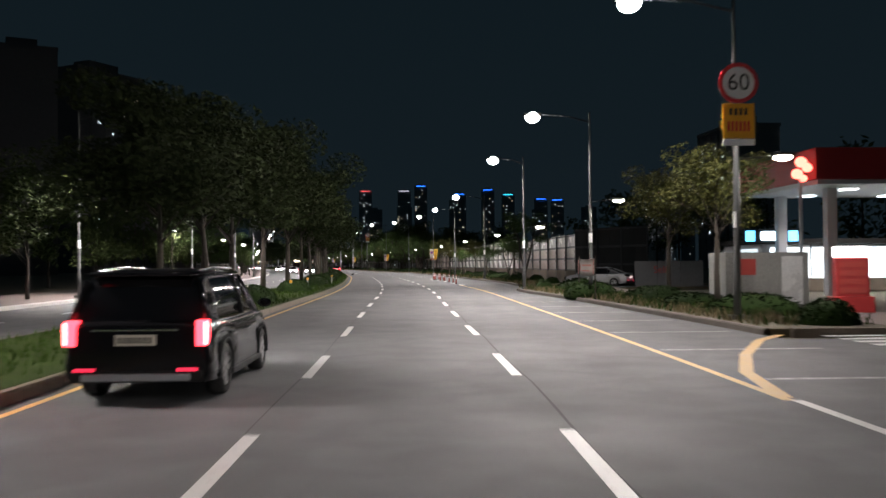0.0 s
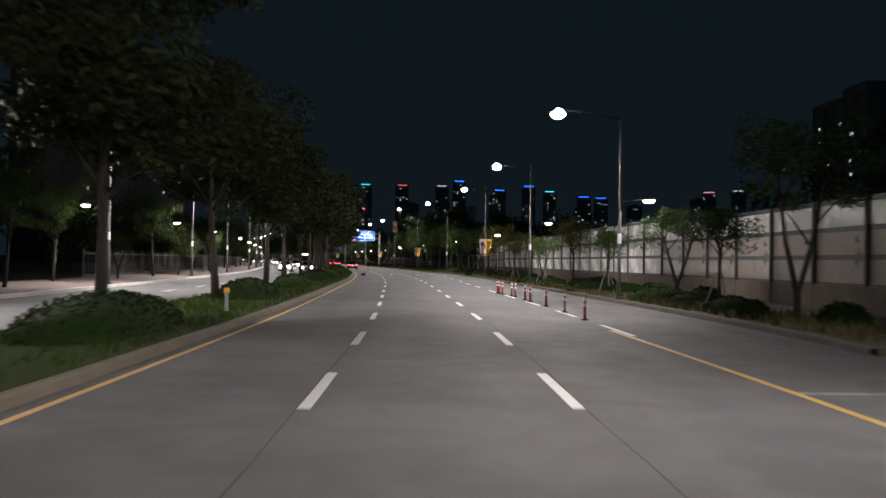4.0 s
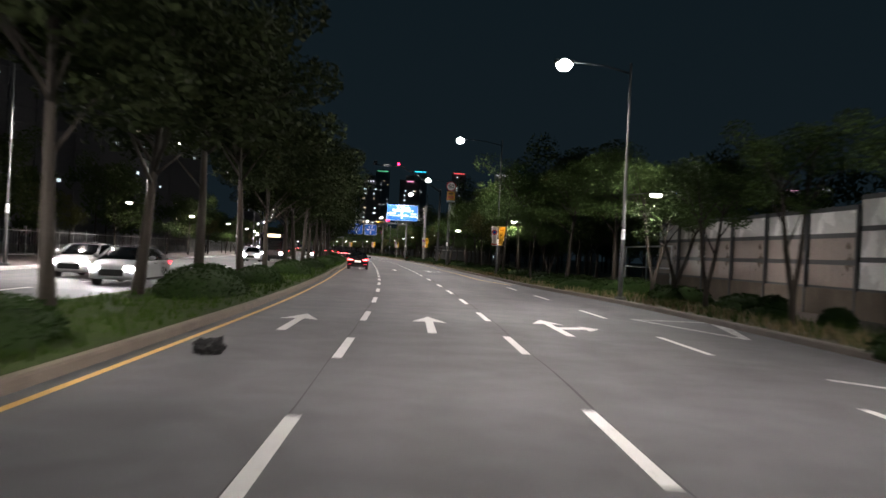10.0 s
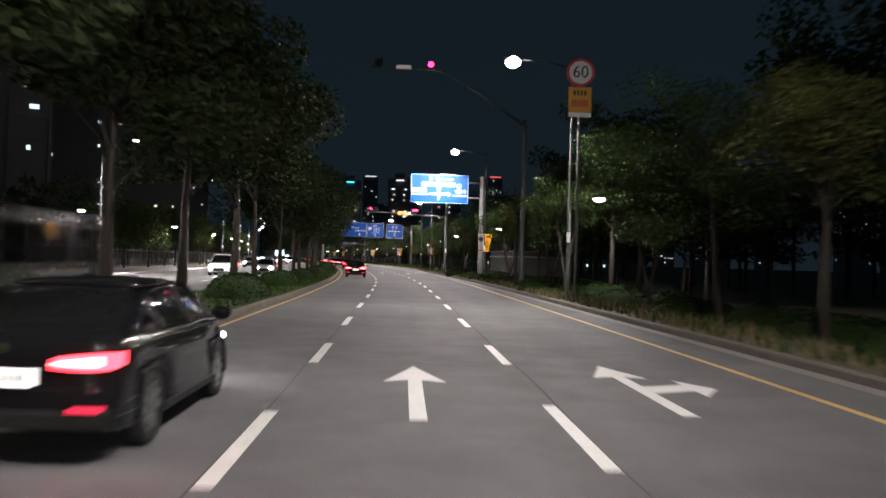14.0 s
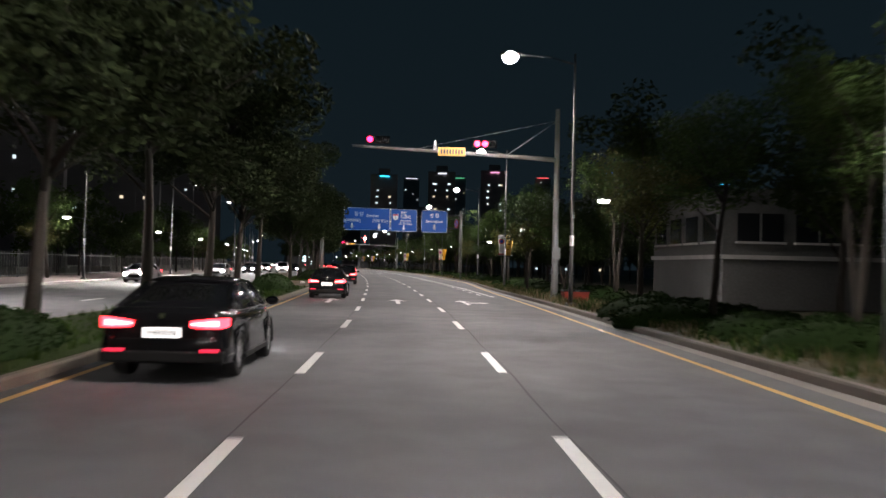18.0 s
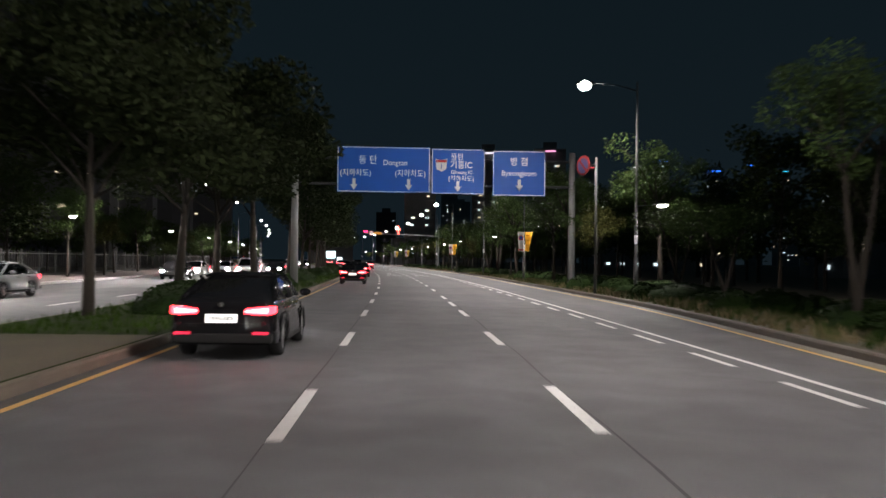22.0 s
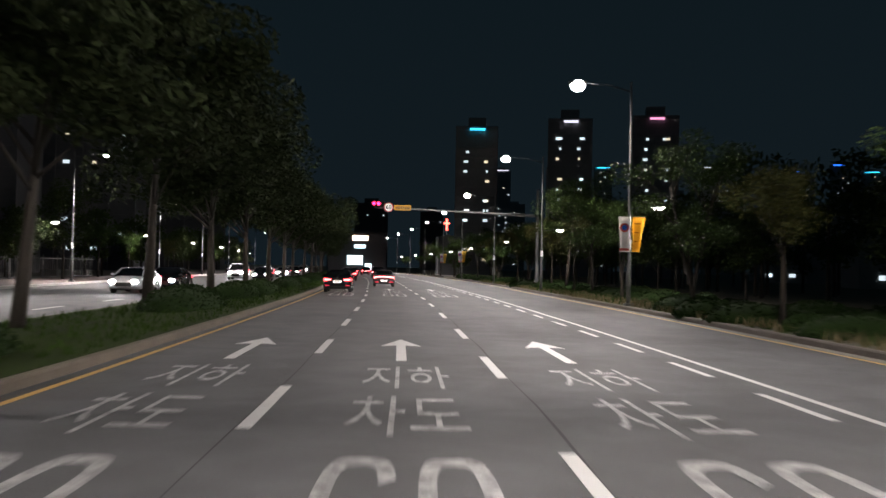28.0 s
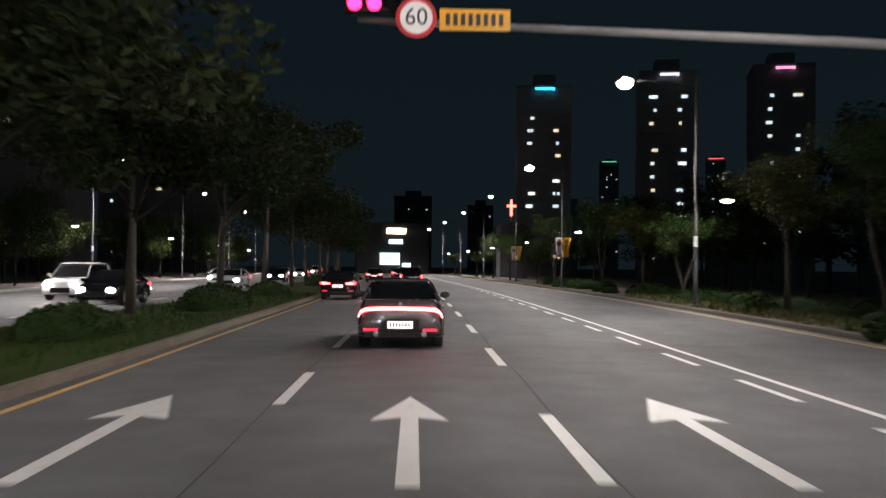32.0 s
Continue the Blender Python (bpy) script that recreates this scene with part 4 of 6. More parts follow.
for kind, row in zip(MB, (LONG_SHRUBS, ROUND_SHRUBS)):
    for s in row:
        put_tree([kind], s, (left_kerb(s) + median_left(s)) / 2 + rng.uniform(0.1, 0.4), 0.1, rng.uniform(0.92, 1.08), rng.uniform(-4, 4))
for s in range(30, 600, 4):
    if 65 < s < 78 or rng.random() < 0.25:
        continue
    put_tree(RB, s + rng.uniform(-1, 1), right_kerb(s) + rng.uniform(1.0, 3.0), 0.1, rng.uniform(0.7, 1.2), rng.uniform(0, 360))


for s in np.arange(86, 205, 3.1):
    if rng.random() < 0.5:
        put_tree(RB, s + rng.uniform(-.8, .8), right_kerb(s) + rng.uniform(2.6, 3.4), 0.1, rng.uniform(0.9, 1.3), rng.uniform(0, 360))
for s in np.arange(206, 560, 2.3):
    put_tree(RB, s + rng.uniform(-.5, .5), right_kerb(s) + rng.uniform(2.9, 3.6), 0.1, rng.uniform(0.8, 1.2), rng.uniform(0, 360))


def grass(name, count, s0, s1, va, vb, z, h, material, label, seed):
    r = random.Random(seed)
    verts, faces = [], []
    for _ in range(count):
        s = r.uniform(s0, s1)
        if (66 < s < 77 and va(s) > 0) or (352 < s < 371 and va(s) < 0):
            continue
        p = place(s, r.uniform(va(s), vb(s)), z)
        for _ in range(3):
            a, k = r.uniform(0, 2 * math.pi), h * r.uniform(0.5, 1.4)
            w, lean = 0.02 + 0.02 * k, Vector((r.uniform(-.5, .5), r.uniform(-.5, .5), 0)) * k
            q = Vector((math.cos(a) * w, math.sin(a) * w, 0))
            i = len(verts)
            o = p + Vector((r.uniform(-.12, .12), r.uniform(-.12, .12), 0))
            verts += [tuple(o - q), tuple(o + q), tuple(o + lean + Vector((0, 0, k)))]
            faces.append((i, i + 1, i + 2))
    me = bpy.data.meshes.new(name)
    me.from_pydata(verts, [], faces)
    tagged(link_data(name, me, material), label, "grass", kind="stuff")


grass("median_grass", 16000, 20, 560, lambda s: median_left(s) + 0.3, lambda s: left_kerb(s) - 0.3, 0.16, 0.16, GRASS, "rough grass on the median", 5)
grass("verge_weeds", 9000, 29, 560, lambda s: right_kerb(s) + 0.3, lambda s: right_kerb(s) + 3.2, 0.14, 0.3, GRASS, "tall weeds on the roadside strip", 6)
grass("verge_dry_grass", 11000, 29, 560, lambda s: right_kerb(s) + 0.25, lambda s: right_kerb(s) + 2.2, 0.14, 0.24, DRY_GRASS, "dry tufts of grass beside the kerb", 8)

# ---- traffic signs and signals ----
def put_letters(me, material, parent, x, y, z, sx=1.0, sz=1.0, label=""):
    """Upright lettering on the driver's side of a panel."""
    upright(me)
    shift(me, x, y, z, sx, 1, sz)
    return link_data("lettering", me, material, parent, label)


def bars(parent, material, x0, x1, z0, z1, y, n):
    """A row of plain bars in place of characters that cannot be read."""
    w = (x1 - x0) / n
    for k in range(n):
        part("character", box(x0 + k * w + w * 0.15, x0 + k * w + w * 0.72, y - 0.008, y - 0.001, z0, z1), material, parent)


def panel(parent, x0, x1, z0, z1, y, name="panel", material=None, border=SIGN_WHITE):
    p = part(name, box(x0, x1, y, y + 0.05, z0, z1, 0.015), material or SIGN_BLUE, parent)
    b, e = bmesh.new(), 0.035
    for q in ((x0 + .03, x1 - .03, z0 + .03, z0 + .03 + e), (x0 + .03, x1 - .03, z1 - .03 - e, z1 - .03), (x0 + .03, x0 + .03 + e, z0 + .03, z1 - .03), (x1 - .03 - e, x1 - .03, z0 + .03, z1 - .03)):
        add_box(b, q[0], q[1], y - 0.008, y - 0.002, q[2], q[3])
    part("border", b, border, p, "white border line")
    return p


def down_arrow(parent, x, z, s, y):
    bm = bmesh.new()
    vs = [bm.verts.new((x + a * s, y - 0.012, z + b * s)) for a, b in ((-.13, .5), (.13, .5), (.13, 0), (.3, 0), (0, -.45), (-.3, 0), (-.13, 0))]
    f = bm.faces.new(vs[::-1])
    bmesh.ops.solidify(bm, geom=[f], thickness=0.008)
    part("arrow", bm, SIGN_WHITE, parent, "white arrow pointing down")


def gantry():
    t = thing("sign_gantry", "overhead gantry with three blue direction signs", "road sign")
    for x in (-7.3, 11.1):
        part("post", tube([(x, 0.2, 0), (x, 0.2, 9.0)], [0.26, 0.2], 12), STEEL, t, "round steel gantry post", True)
    for z in (6.7, 8.4):
        part("beam", tube([(-7.3, 0.25, z), (11.1, 0.25, z)], 0.09, 8), DARK_STEEL, t, "horizontal steel beam", True)
    y = -0.05
    a = panel(t, -4.55, 1.55, 6.15, 9.15, y)
    put_letters(letters("\ub3d9 \ud0c4", 0.62), SIGN_WHITE, a, -2.55, y, 8.25, 0.93)
    put_letters(letters("Dongtan", 0.5), SIGN_WHITE, a, -0.75, y, 8.1, 0.93)
    for x in (-3.4, 0.2):
        put_letters(letters("(\uc9c0\ud558\ucc28\ub3c4)", 0.52), SIGN_WHITE, a, x + 0.05, y, 7.4, 0.92)
        down_arrow(a, x - 0.05, 6.65, 0.8, y)
    b = panel(t, 1.66, 5.2, 6.1, 9.1, y)
    put_letters(letters("\ub3d9\ud0c4", 0.5), SIGN_WHITE, b, 3.35, y, 8.55, 0.95)
    put_letters(letters("\uae30\ud765IC", 0.58), SIGN_WHITE, b, 3.62, y, 8.02, 0.92)
    put_letters(letters("Giheung IC", 0.34), SIGN_WHITE, b, 3.65, y, 7.55, 0.92)
    put_letters(letters("(\uc9c0\ud558\ucc28\ub3c4)", 0.42), SIGN_WHITE, b, 3.62, y, 7.13, 0.95)
    down_arrow(b, 3.4, 6.6, 0.75, y)
    sh = bmesh.new()
    f = sh.faces.new([sh.verts.new((2.3 + q * 0.38, y - 0.012, 8.0 + r * 0.42)) for q, r in ((-1, 1), (0, .85), (1, 1), (.95, .2), (.85, -.6), (0, -1), (-.85, -.6), (-.95, .2))][::-1])
    bmesh.ops.solidify(sh, geom=[f], thickness=0.008)
    part("route_shield", sh, SIGN_WHITE, b, "white route shield with a red band")
    part("shield_band", box(1.95, 2.65, y - 0.024, y - 0.014, 8.2, 8.36), SIGN_RED, b)
    put_letters(letters("1", 0.5), SIGN_BLUE, b, 2.3, y - 0.02, 7.92)
    c = panel(t, 5.72, 9.25, 6.05, 9.05, y)
    put_letters(letters("\ubcd1 \uc810", 0.62), SIGN_WHITE, c, 7.48, y, 8.3, 0.95)
    put_letters(letters("Byeongjeom", 0.5), SIGN_WHITE, c, 7.48, y, 7.55, 0.95)
    down_arrow(c, 7.5, 6.75, 0.8, y)
    return t


gantry().matrix_world = stand(412.5, 0.1, 0.05)


def direction_sign():
    t = thing("direction_sign", "large blue direction sign on a cantilever post", "road sign")
    part("post", tube([(7.6, 0.3, 0), (7.6, 0.3, 2), (7.6, 0.3, 9.6)], [0.24, 0.22, 0.18], 12), STEEL, t, "round steel post", True)
    for z in (7.55, 8.95):
        part("bracket", tube([(1.2, 0.14, z), (7.9, 0.3, z)], 0.075, 8), STEEL, t, "horizontal bracket arm", True)
    y = 0.0
    p = panel(t, 0.9, 6.3, 6.95, 9.65, y)
    put_letters(letters("\ub3d9 \ud0c4", 0.5), SIGN_WHITE, p, 3.1, y, 9.27)
    put_letters(letters("Dongtan", 0.34), SIGN_WHITE, p, 4.3, y, 9.22)
    bars(p, SIGN_WHITE, 1.9, 5.1, 8.5, 8.92, y, 12)
    bars(p, SIGN_WHITE, 1.0, 2.45, 7.95, 8.35, y, 7)
    bars(p, SIGN_WHITE, 1.0, 2.6, 7.68, 7.82, y, 12)
    put_letters(letters("\ubcd1\uc810\uc5ed", 0.4), SIGN_WHITE, p, 5.55, y, 8.08)
    bars(p, SIGN_WHITE, 4.85, 6.15, 7.62, 7.78, y, 10)
    bm = bmesh.new()
    for pts in ([(3.42, 7.3), (3.62, 7.35), (3.62, 8.3), (3.78, 8.3), (3.52, 8.62), (3.26, 8.3), (3.42, 8.3)], [(2.75, 7.92), (3.42, 7.92), (3.42, 7.72), (2.75, 7.72), (2.5, 7.82)], [(3.62, 7.92), (4.4, 7.92), (4.4, 8.02), (4.7, 7.82), (4.4, 7.62), (4.4, 7.72), (3.62, 7.72)]):
        f = bm.faces.new([bm.verts.new((a, y - 0.012, b)) for a, b in pts])
        f.normal_update()
        if f.normal.y > 0:
            f.normal_flip()
        bmesh.ops.solidify(bm, geom=[f], thickness=-0.008)
    part("junction_arrow", bm, SIGN_WHITE, p, "white crossroads arrow")
    bo = bmesh.new()
    add_box(bo, 2.8, 3.36, y - 0.022, y - 0.014, 7.76, 7.88), add_box(bo, 3.7, 4.3, y - 0.022, y - 0.014, 7.76, 7.88)
    part("road_names", bo, CLOTH_RED, p, "red road-name strips on the arrow arms")
    part("route_ring", disc((5.4, y - 0.01, 8.6), 0.22, 0.008), SIGN_WHITE, p)
    part("route_disc", disc((5.4, y - 0.018, 8.6), 0.18, 0.008), SIGN_BLUE, p)
    put_letters(letters("1", 0.3), SIGN_WHITE, p, 5.4, y - 0.022, 8.58)
    return t


direction_sign().matrix_world = stand(306.0, 0.55, 0.1)


def speed_disc(parent, x, y, z, r, text):
    part("speed_ring", disc((x, y, z), r, 0.03, seg=32), SIGN_RED, parent, "red ring of a speed sign")
    part("speed_face", disc((x, y - 0.018, z), r * 0.8, 0.012, seg=32), SIGN_WHITE, parent, "white face of a speed sign")
    put_letters(letters(text, r * 1.15), SIGN_BLACK, parent, x, y - 0.027, z, 1, 1.05)


def speed_sign(s, v, z, r, label, yaw=0):
    t = thing("speed_sign", label, "road sign", "speed signs")
    part("post", tube([(0, 0.14, 0), (0, 0.14, z + r)], 0.06), POLE_STEEL, t, "slim steel post", True)
    speed_disc(t, 0, 0, z, r, "60")
    p = part("panel", box(-r * 0.8, r * 0.8, 0, 0.03, z - r * 2.75, z - r * 1.02, 0.01), SIGN_YELLOW, t, "yellow camera warning plate")
    bars(p, SIGN_BLACK, -r * 0.5, r * 0.5, z - r * 1.6, z - r * 1.25, -0.001, 4)
    bars(p, SIGN_RED, -r * 0.6, r * 0.6, z - r * 2.4, z - r * 1.9, -0.001, 6)
    part("lower_plate", box(-r * 0.8, r * 0.8, 0, 0.03, z - r * 3.1, z - r * 2.78, 0.01), SIGN_WHITE, t, "small white plate")
    t.matrix_world = stand(s, v, 0.1 if s > 28 else 0.0, yaw)


speed_sign(31.5, 9.15, 6.6, 0.56, "round 60 speed sign over a yellow plate beside a lamp post")
speed_sign(260.4, 7.35, 9.9, 0.62, "round 60 speed sign over a yellow plate on a tall post")


def signal_head(parent, x, y, z, lit):
    h = part("signal_head", box(x - 0.62, x + 0.62, y, y + 0.22, z - 0.19, z + 0.19, 0.05), PLASTIC, parent, "dark horizontal signal box")
    for k in range(3):
        on = k in lit
        part("signal_lens", disc((x - 0.4 + 0.4 * k, y - 0.02, z), 0.15, 0.05, seg=20), RED_GLOW if on else CAR_GLASS, h, "red light, lit" if on else "unlit signal lens")
        vz = bmesh.new()
        arc = [[vz.verts.new((x - 0.4 + 0.4 * k + math.cos(a) * 0.17, q, z + math.sin(a) * 0.17)) for q in (y, y - 0.16)] for a in [math.pi * (i / 8 * 1.2 - 0.1) for i in range(9)]]
        for (a, b), (c, d) in zip(arc, arc[1:]):
            vz.faces.new((a, b, d, c))
        part("visor", vz, PLASTIC, h, "short dark visor")


def signal_gantry():
    t = thing("traffic_signal", "traffic signal arm over the road with two red lights", "traffic light")
    part("post", tube([(8.2, 0.3, 0), (8.2, 0.3, 1.6), (8.2, 0.3, 9.9)], [0.2, 0.17, 0.12], 12), STEEL, t, "pale steel post", True)
    part("arm", tube([(8.2, 0.3, 7.25), (6.4, 0.3, 7.35), (-2.4, 0.3, 7.7)], [0.13, 0.11, 0.06], 10), STEEL, t, "long tapering arm", True)
    part("stay", tube([(8.2, 0.3, 9.3), (5.6, 0.3, 7.45)], 0.025, 6), STEEL, t)
    part("stay", tube([(8.2, 0.3, 9.3), (1.0, 0.3, 7.65)], 0.012, 6), STEEL, t)
    signal_head(t, -1.1, 0.1, 8.02, {0})
    signal_head(t, 4.4, 0.1, 7.95, {0, 1})
    part("arm_cap", tube([(1.85, 0.3, 7.6), (1.85, 0.3, 8.1)], [0.11, 0.04], 8), SIGN_WHITE, t, "small pale camera housing")
    p = part("plate", box(2.0, 3.4, 0.05, 0.1, 7.28, 7.72, 0.01), SIGN_YELLOW, t, "yellow warning plate on the arm")
    bars(p, SIGN_BLACK, 2.1, 3.3, 7.38, 7.62, 0.05, 8)
    part("control_box", box(8.0, 8.4, -0.1, 0.1, 2.1, 2.7, 0.03), STEEL, t)
    return t


signal_gantry().matrix_world = stand(338.0, 0.0, 0.1)


def far_signal():
    t = thing("traffic_signal", "traffic signal arm with red lights and a 60 speed sign", "traffic light")
    part("post", tube([(13.0, 0.3, 0), (13.0, 0.3, 1.6), (13.0, 0.3, 8.6)], [0.2, 0.17, 0.12], 12), STEEL, t, "pale steel post", True)
    part("arm", tube([(13.0, 0.3, 6.3), (9, 0.3, 6.45), (-1.2, 0.3, 6.75)], [0.13, 0.11, 0.06], 10), STEEL, t, "long tapering arm", True)
    signal_head(t, -0.85, 0.1, 7.05, {0, 1})
    speed_disc(t, 0.02, 0.05, 6.75, 0.42, "60")
    p = part("plate", box(0.5, 1.95, 0.05, 0.1, 6.5, 6.95, 0.01), SIGN_YELLOW, t, "yellow warning plate on the arm")
    bars(p, SIGN_BLACK, 0.6, 1.85, 6.6, 6.85, 0.05, 8)
    return t


far_signal().matrix_world = stand(526.5, 0.0, 0.1)


# ---- banners on lamp posts ----
CLOTH_BROWN = mat("brown_banner_print", (0.2, 0.09, 0.02), 0.85, vary=0.2, bump=0)


def banner_pair():
    t = thing("street_banner", "white and yellow cloth banners hung on a lamp post", "banner", "banners on lamp posts")
    for x0, x1, m, skew in ((-0.72, -0.06, CLOTH_WHITE, -0.12), (0.06, 0.8, CLOTH_YELLOW, 0.34)):
        bm = bmesh.new()
        n = 8
        rows = []
        for i in range(n + 1):
            z = -i / n * 1.95
            q = skew * i / n
            rows.append([bm.verts.new((x0 - min(q, 0) + (x1 - x0 - abs(q)) * j / 4, 0.05 * math.sin(i * 0.9 + j), z)) for j in range(5)])
        for a, b in zip(rows, rows[1:]):
            for j in range(4):
                bm.faces.new((a[j], a[j + 1], b[j + 1], b[j]))
        bmesh.ops.solidify(bm, geom=bm.faces[:], thickness=0.012)
        cl = part("cloth", bm, m, t, smooth=True)
        if m is CLOTH_WHITE:
            part("print", disc((-0.4, -0.07, -0.6), 0.26, 0.012), CLOTH_RED, cl, "round red print")
            part("print", disc((-0.4, -0.08, -0.6), 0.15, 0.012), SIGN_BLUE, cl, "dark round centre")
            part("print", box(-0.68, -0.12, -0.08, -0.07, -1.9, -1.75), CLOTH_RED, cl, "red strip")
        else:
            for k in range(3):
                part("print", box(0.16, 0.52 - 0.1 * k, -0.08, -0.07, -0.4 - 0.5 * k, -0.33 - 0.5 * k), CLOTH_BROWN, cl, "dark unreadable print")
    part("rod", tube([(-0.75, 0, 0.02), (0.82, 0, 0.02)], 0.015, 6), STEEL, t)
    part("rod", tube([(-0.7, 0, -1.95), (0.7, 0, -1.95)], 0.012, 6), STEEL, t)
    return t


bn = banner_pair()
BANNERS = [(155.0, 9.3), (224.8, 8.2), (301.7, 7.9), (361.3, 8.9), (427.4, 10.35), (489.3, 10.3), (580.6, 12.3), (611.8, 13)]
for k, (s, v) in enumerate(BANNERS):
    m = stand(s - 0.12, max(v, right_kerb(s) + 0.32), 4.2, 0, 0.9)
    if k == 0:
        bn.matrix_world = m
    else:
        copy_thing(bn, m)


# ---- delineator posts ----
def post():
    t = thing("delineator_post", "red flexible lane post with white bands, on the lane line", "traffic post", "delineator posts")
    part("base", disc((0, 0, 0.02), 0.11, 0.04, "Z", 14), PLASTIC, t)
    part("tube", tube([(0, 0, 0.03), (0, 0, 0.76)], 0.042, 10), mat("red_post_plastic", (0.33, 0.04, 0.025), 0.5, vary=0.15), t, smooth=True)
    for z in (0.42, 0.6):
        part("band", tube([(0, 0, z), (0, 0, z + 0.09)], 0.045, 10), SIGN_WHITE, t, "white reflective band")
    return t


dp = post()
dp.matrix_world = stand(90.5, 5.05, 0.0)
for s, v in ((86.2, 4.9), (94.9, 5.1), (98.9, 5.05), (100.8, 5.1), (104.2, 5.1), (105.3, 5.05), (108.0, 4.9), (109.0, 4.85), (109.9, 4.85)):
    copy_thing(dp, stand(s, v, 0.0))


def marker():
    t = thing("median_marker", "grey stub post with an orange reflector on the median", "post", "median markers")
    part("stub", tube([(0, 0, 0), (0, 0, 0.6)], 0.05, 8), STEEL, t)
    part("reflector", box(-0.07, 0.07, -0.07, 0.07, 0.58, 0.72, 0.015), SIGN_YELLOW, t, "orange reflector cap")
    return t


mk = marker()
mk.matrix_world = stand(60.1, -6.8, 0.15)
for s, v in ((70.3, -6.8), (85.2, -5.9), (407.6, -8.6)):
    copy_thing(mk, stand(s, v, 0.15))

# low concrete block wall at the median opening
cb = thing("concrete_barrier", "weathered low concrete barrier at the end of the median", "barrier")
part("wall", box(-0.2, 0.2, -4.6, 4.6, 0, 0.75, 0.05), CONCRETE, cb)
part("footing", box(-0.3, 0.3, -4.7, 4.7, 0, 0.12, 0.03), CONCRETE, cb)
cb.matrix_world = stand(362.6, -8.4, 0.15)


# ---- construction fence beside the road ----
FENCE_V = [(68, 19.5), (79, 19.0), (79.2, 15.4), (84, 15.4), (130, 15.6), (175, 16.0), (205, 16.0), (222, 15.6)]


def fence_bay(length, base, top, dark=False, tan=False):
    t = thing("fence_bay", "dark mesh construction fence" if dark else ("tan and grey steel construction fence on a concrete base" if tan else "tall grey steel construction fence on a concrete base"), "fence", "bays of the construction fence")
    if not dark:
        part("footing", box(-0.15, 0.15, 0, length, 0, base, 0.02), CONCRETE, t, "grey concrete footing")
    part("post", box(-0.16, -0.045, -0.06, 0.06, 0, top + 0.05), DARK_STEEL, t, "dark steel post")
    for k in range(4):
        z = base + (top - base) * k / 3
        part("rail", box(-0.06, 0.1, 0, length, z - 0.09, z + 0.09), DARK_STEEL, t, "dark horizontal rail")
    cols, h = 2, (top - base) / 3
    for i in range(cols):
        for k in range(3):
            y0 = length * i / cols
            part("panel", box(-0.035 - 0.004 * ((i + k) % 2), 0.0, y0 + 0.015, y0 + length / cols - 0.015, base + h * k + 0.095, base + h * (k + 1) - 0.095), PANEL_DARK if dark else (PANEL_TAN if (tan and k < 2) or (k == 0 and dark) else PANEL), t)
    return t


bays = {}
for i in range(50):
    s = 73 + 4.05 * (i - 3) if i > 2 else 70 + 3.05 * i
    if s > 204:
        break
    # past s 180 tan is both brownish panel and the unlit end's dimness
    kind = "dark" if i < 3 else ("tan" if s < 110 or s > 180 else "grey")
    if 2 < i and s < 84.5:
        continue
    m = stand(s, along(FENCE_V, s), 0.0) if i > 2 else stand(77 + 2.74 * i, 19.3 - 1.34 * i, 0.0, 26)
    if kind in bays:
        copy_thing(bays[kind], m)
    else:
        bays[kind] = fence_bay(3.05 if kind == "dark" else 4.05, 0.15 if kind == "dark" else 1.1, {"dark": 4.6, "tan": 4.2, "grey": 4.55}[kind], kind == "dark", kind == "tan")
        bays[kind].matrix_world = m


# guard rail of white pipe behind the fence's end
gr = thing("pipe_rail", "white pipe rail beside the sidewalk", "rail")
for z in (1.5, 2.85):
    part("rail", tube([(0, 0, z), (0, 10.5, z)], 0.05, 8), SIGN_WHITE, gr)
for y in (0, 5.2, 10.5):
    part("post", tube([(0, y, 0), (0, y, 2.9)], 0.06, 8), SIGN_WHITE, gr)
gr.matrix_world = stand(203.5, 15.8, 0)


# ---- filling station by the side road ----
ST_RED = mat("station_red", (0.35, 0.03, 0.03), 0.4, vary=0.15, scale=1)
ST_WHITE = mat("station_white_panel", (0.55, 0.58, 0.62), 0.5, vary=0.12, scale=0.6)
ST_LIGHT = mat("added_canopy_glow", (0.9, 0.9, 0.9), 0.4, vary=0, emit=(0.85, 0.95, 1.0), power=4)
ST_SIGN = mat("station_blue_sign", (0.2, 0.5, 0.9), 0.4, vary=0, emit=(0.12, 0.55, 1.0), power=3.0)
ST_NEON = mat("red_neon", (0.8, 0.05, 0.05), 0.4, vary=0, emit=(1.0, 0.1, 0.07), power=7)
canopy = thing("station_canopy", "filling station canopy with a red fascia on white columns", "canopy")
part("deck", box(-1.0, 13, -7, 2.2, 5.3, 5.9), ST_WHITE, canopy)
part("fascia", box(-1.15, 13.15, -7.15, 2.35, 5.5, 7.0, 0.06), ST_RED, canopy, "dark red fascia")
for x in (0.8, 10):
    for y in (-4.5, 1.2):
        part("column", box(x - 0.25, x + 0.25, y - 0.25, y + 0.25, 0, 5.3, 0.03), ST_WHITE, canopy, "square white column")
# glowing panels added to a plain canopy underside
for x in (2, 6.5, 10.5):
    for y in (-4, 0.5):
        part("added_downlight", box(x - 0.35, x + 0.35, y - 0.35, y + 0.35, 5.24, 5.296), ST_LIGHT, canopy, "added glowing panel under the canopy")
canopy.matrix_world = stand(55, 20.0, 0.05)
# added spot that brightens the station from under the canopy
lamp_light(canopy.matrix_world, (5, -2, 5.0), 2200, 170, 1.0)
logo = thing("station_logo", "red neon emblem on the filling station", "sign")
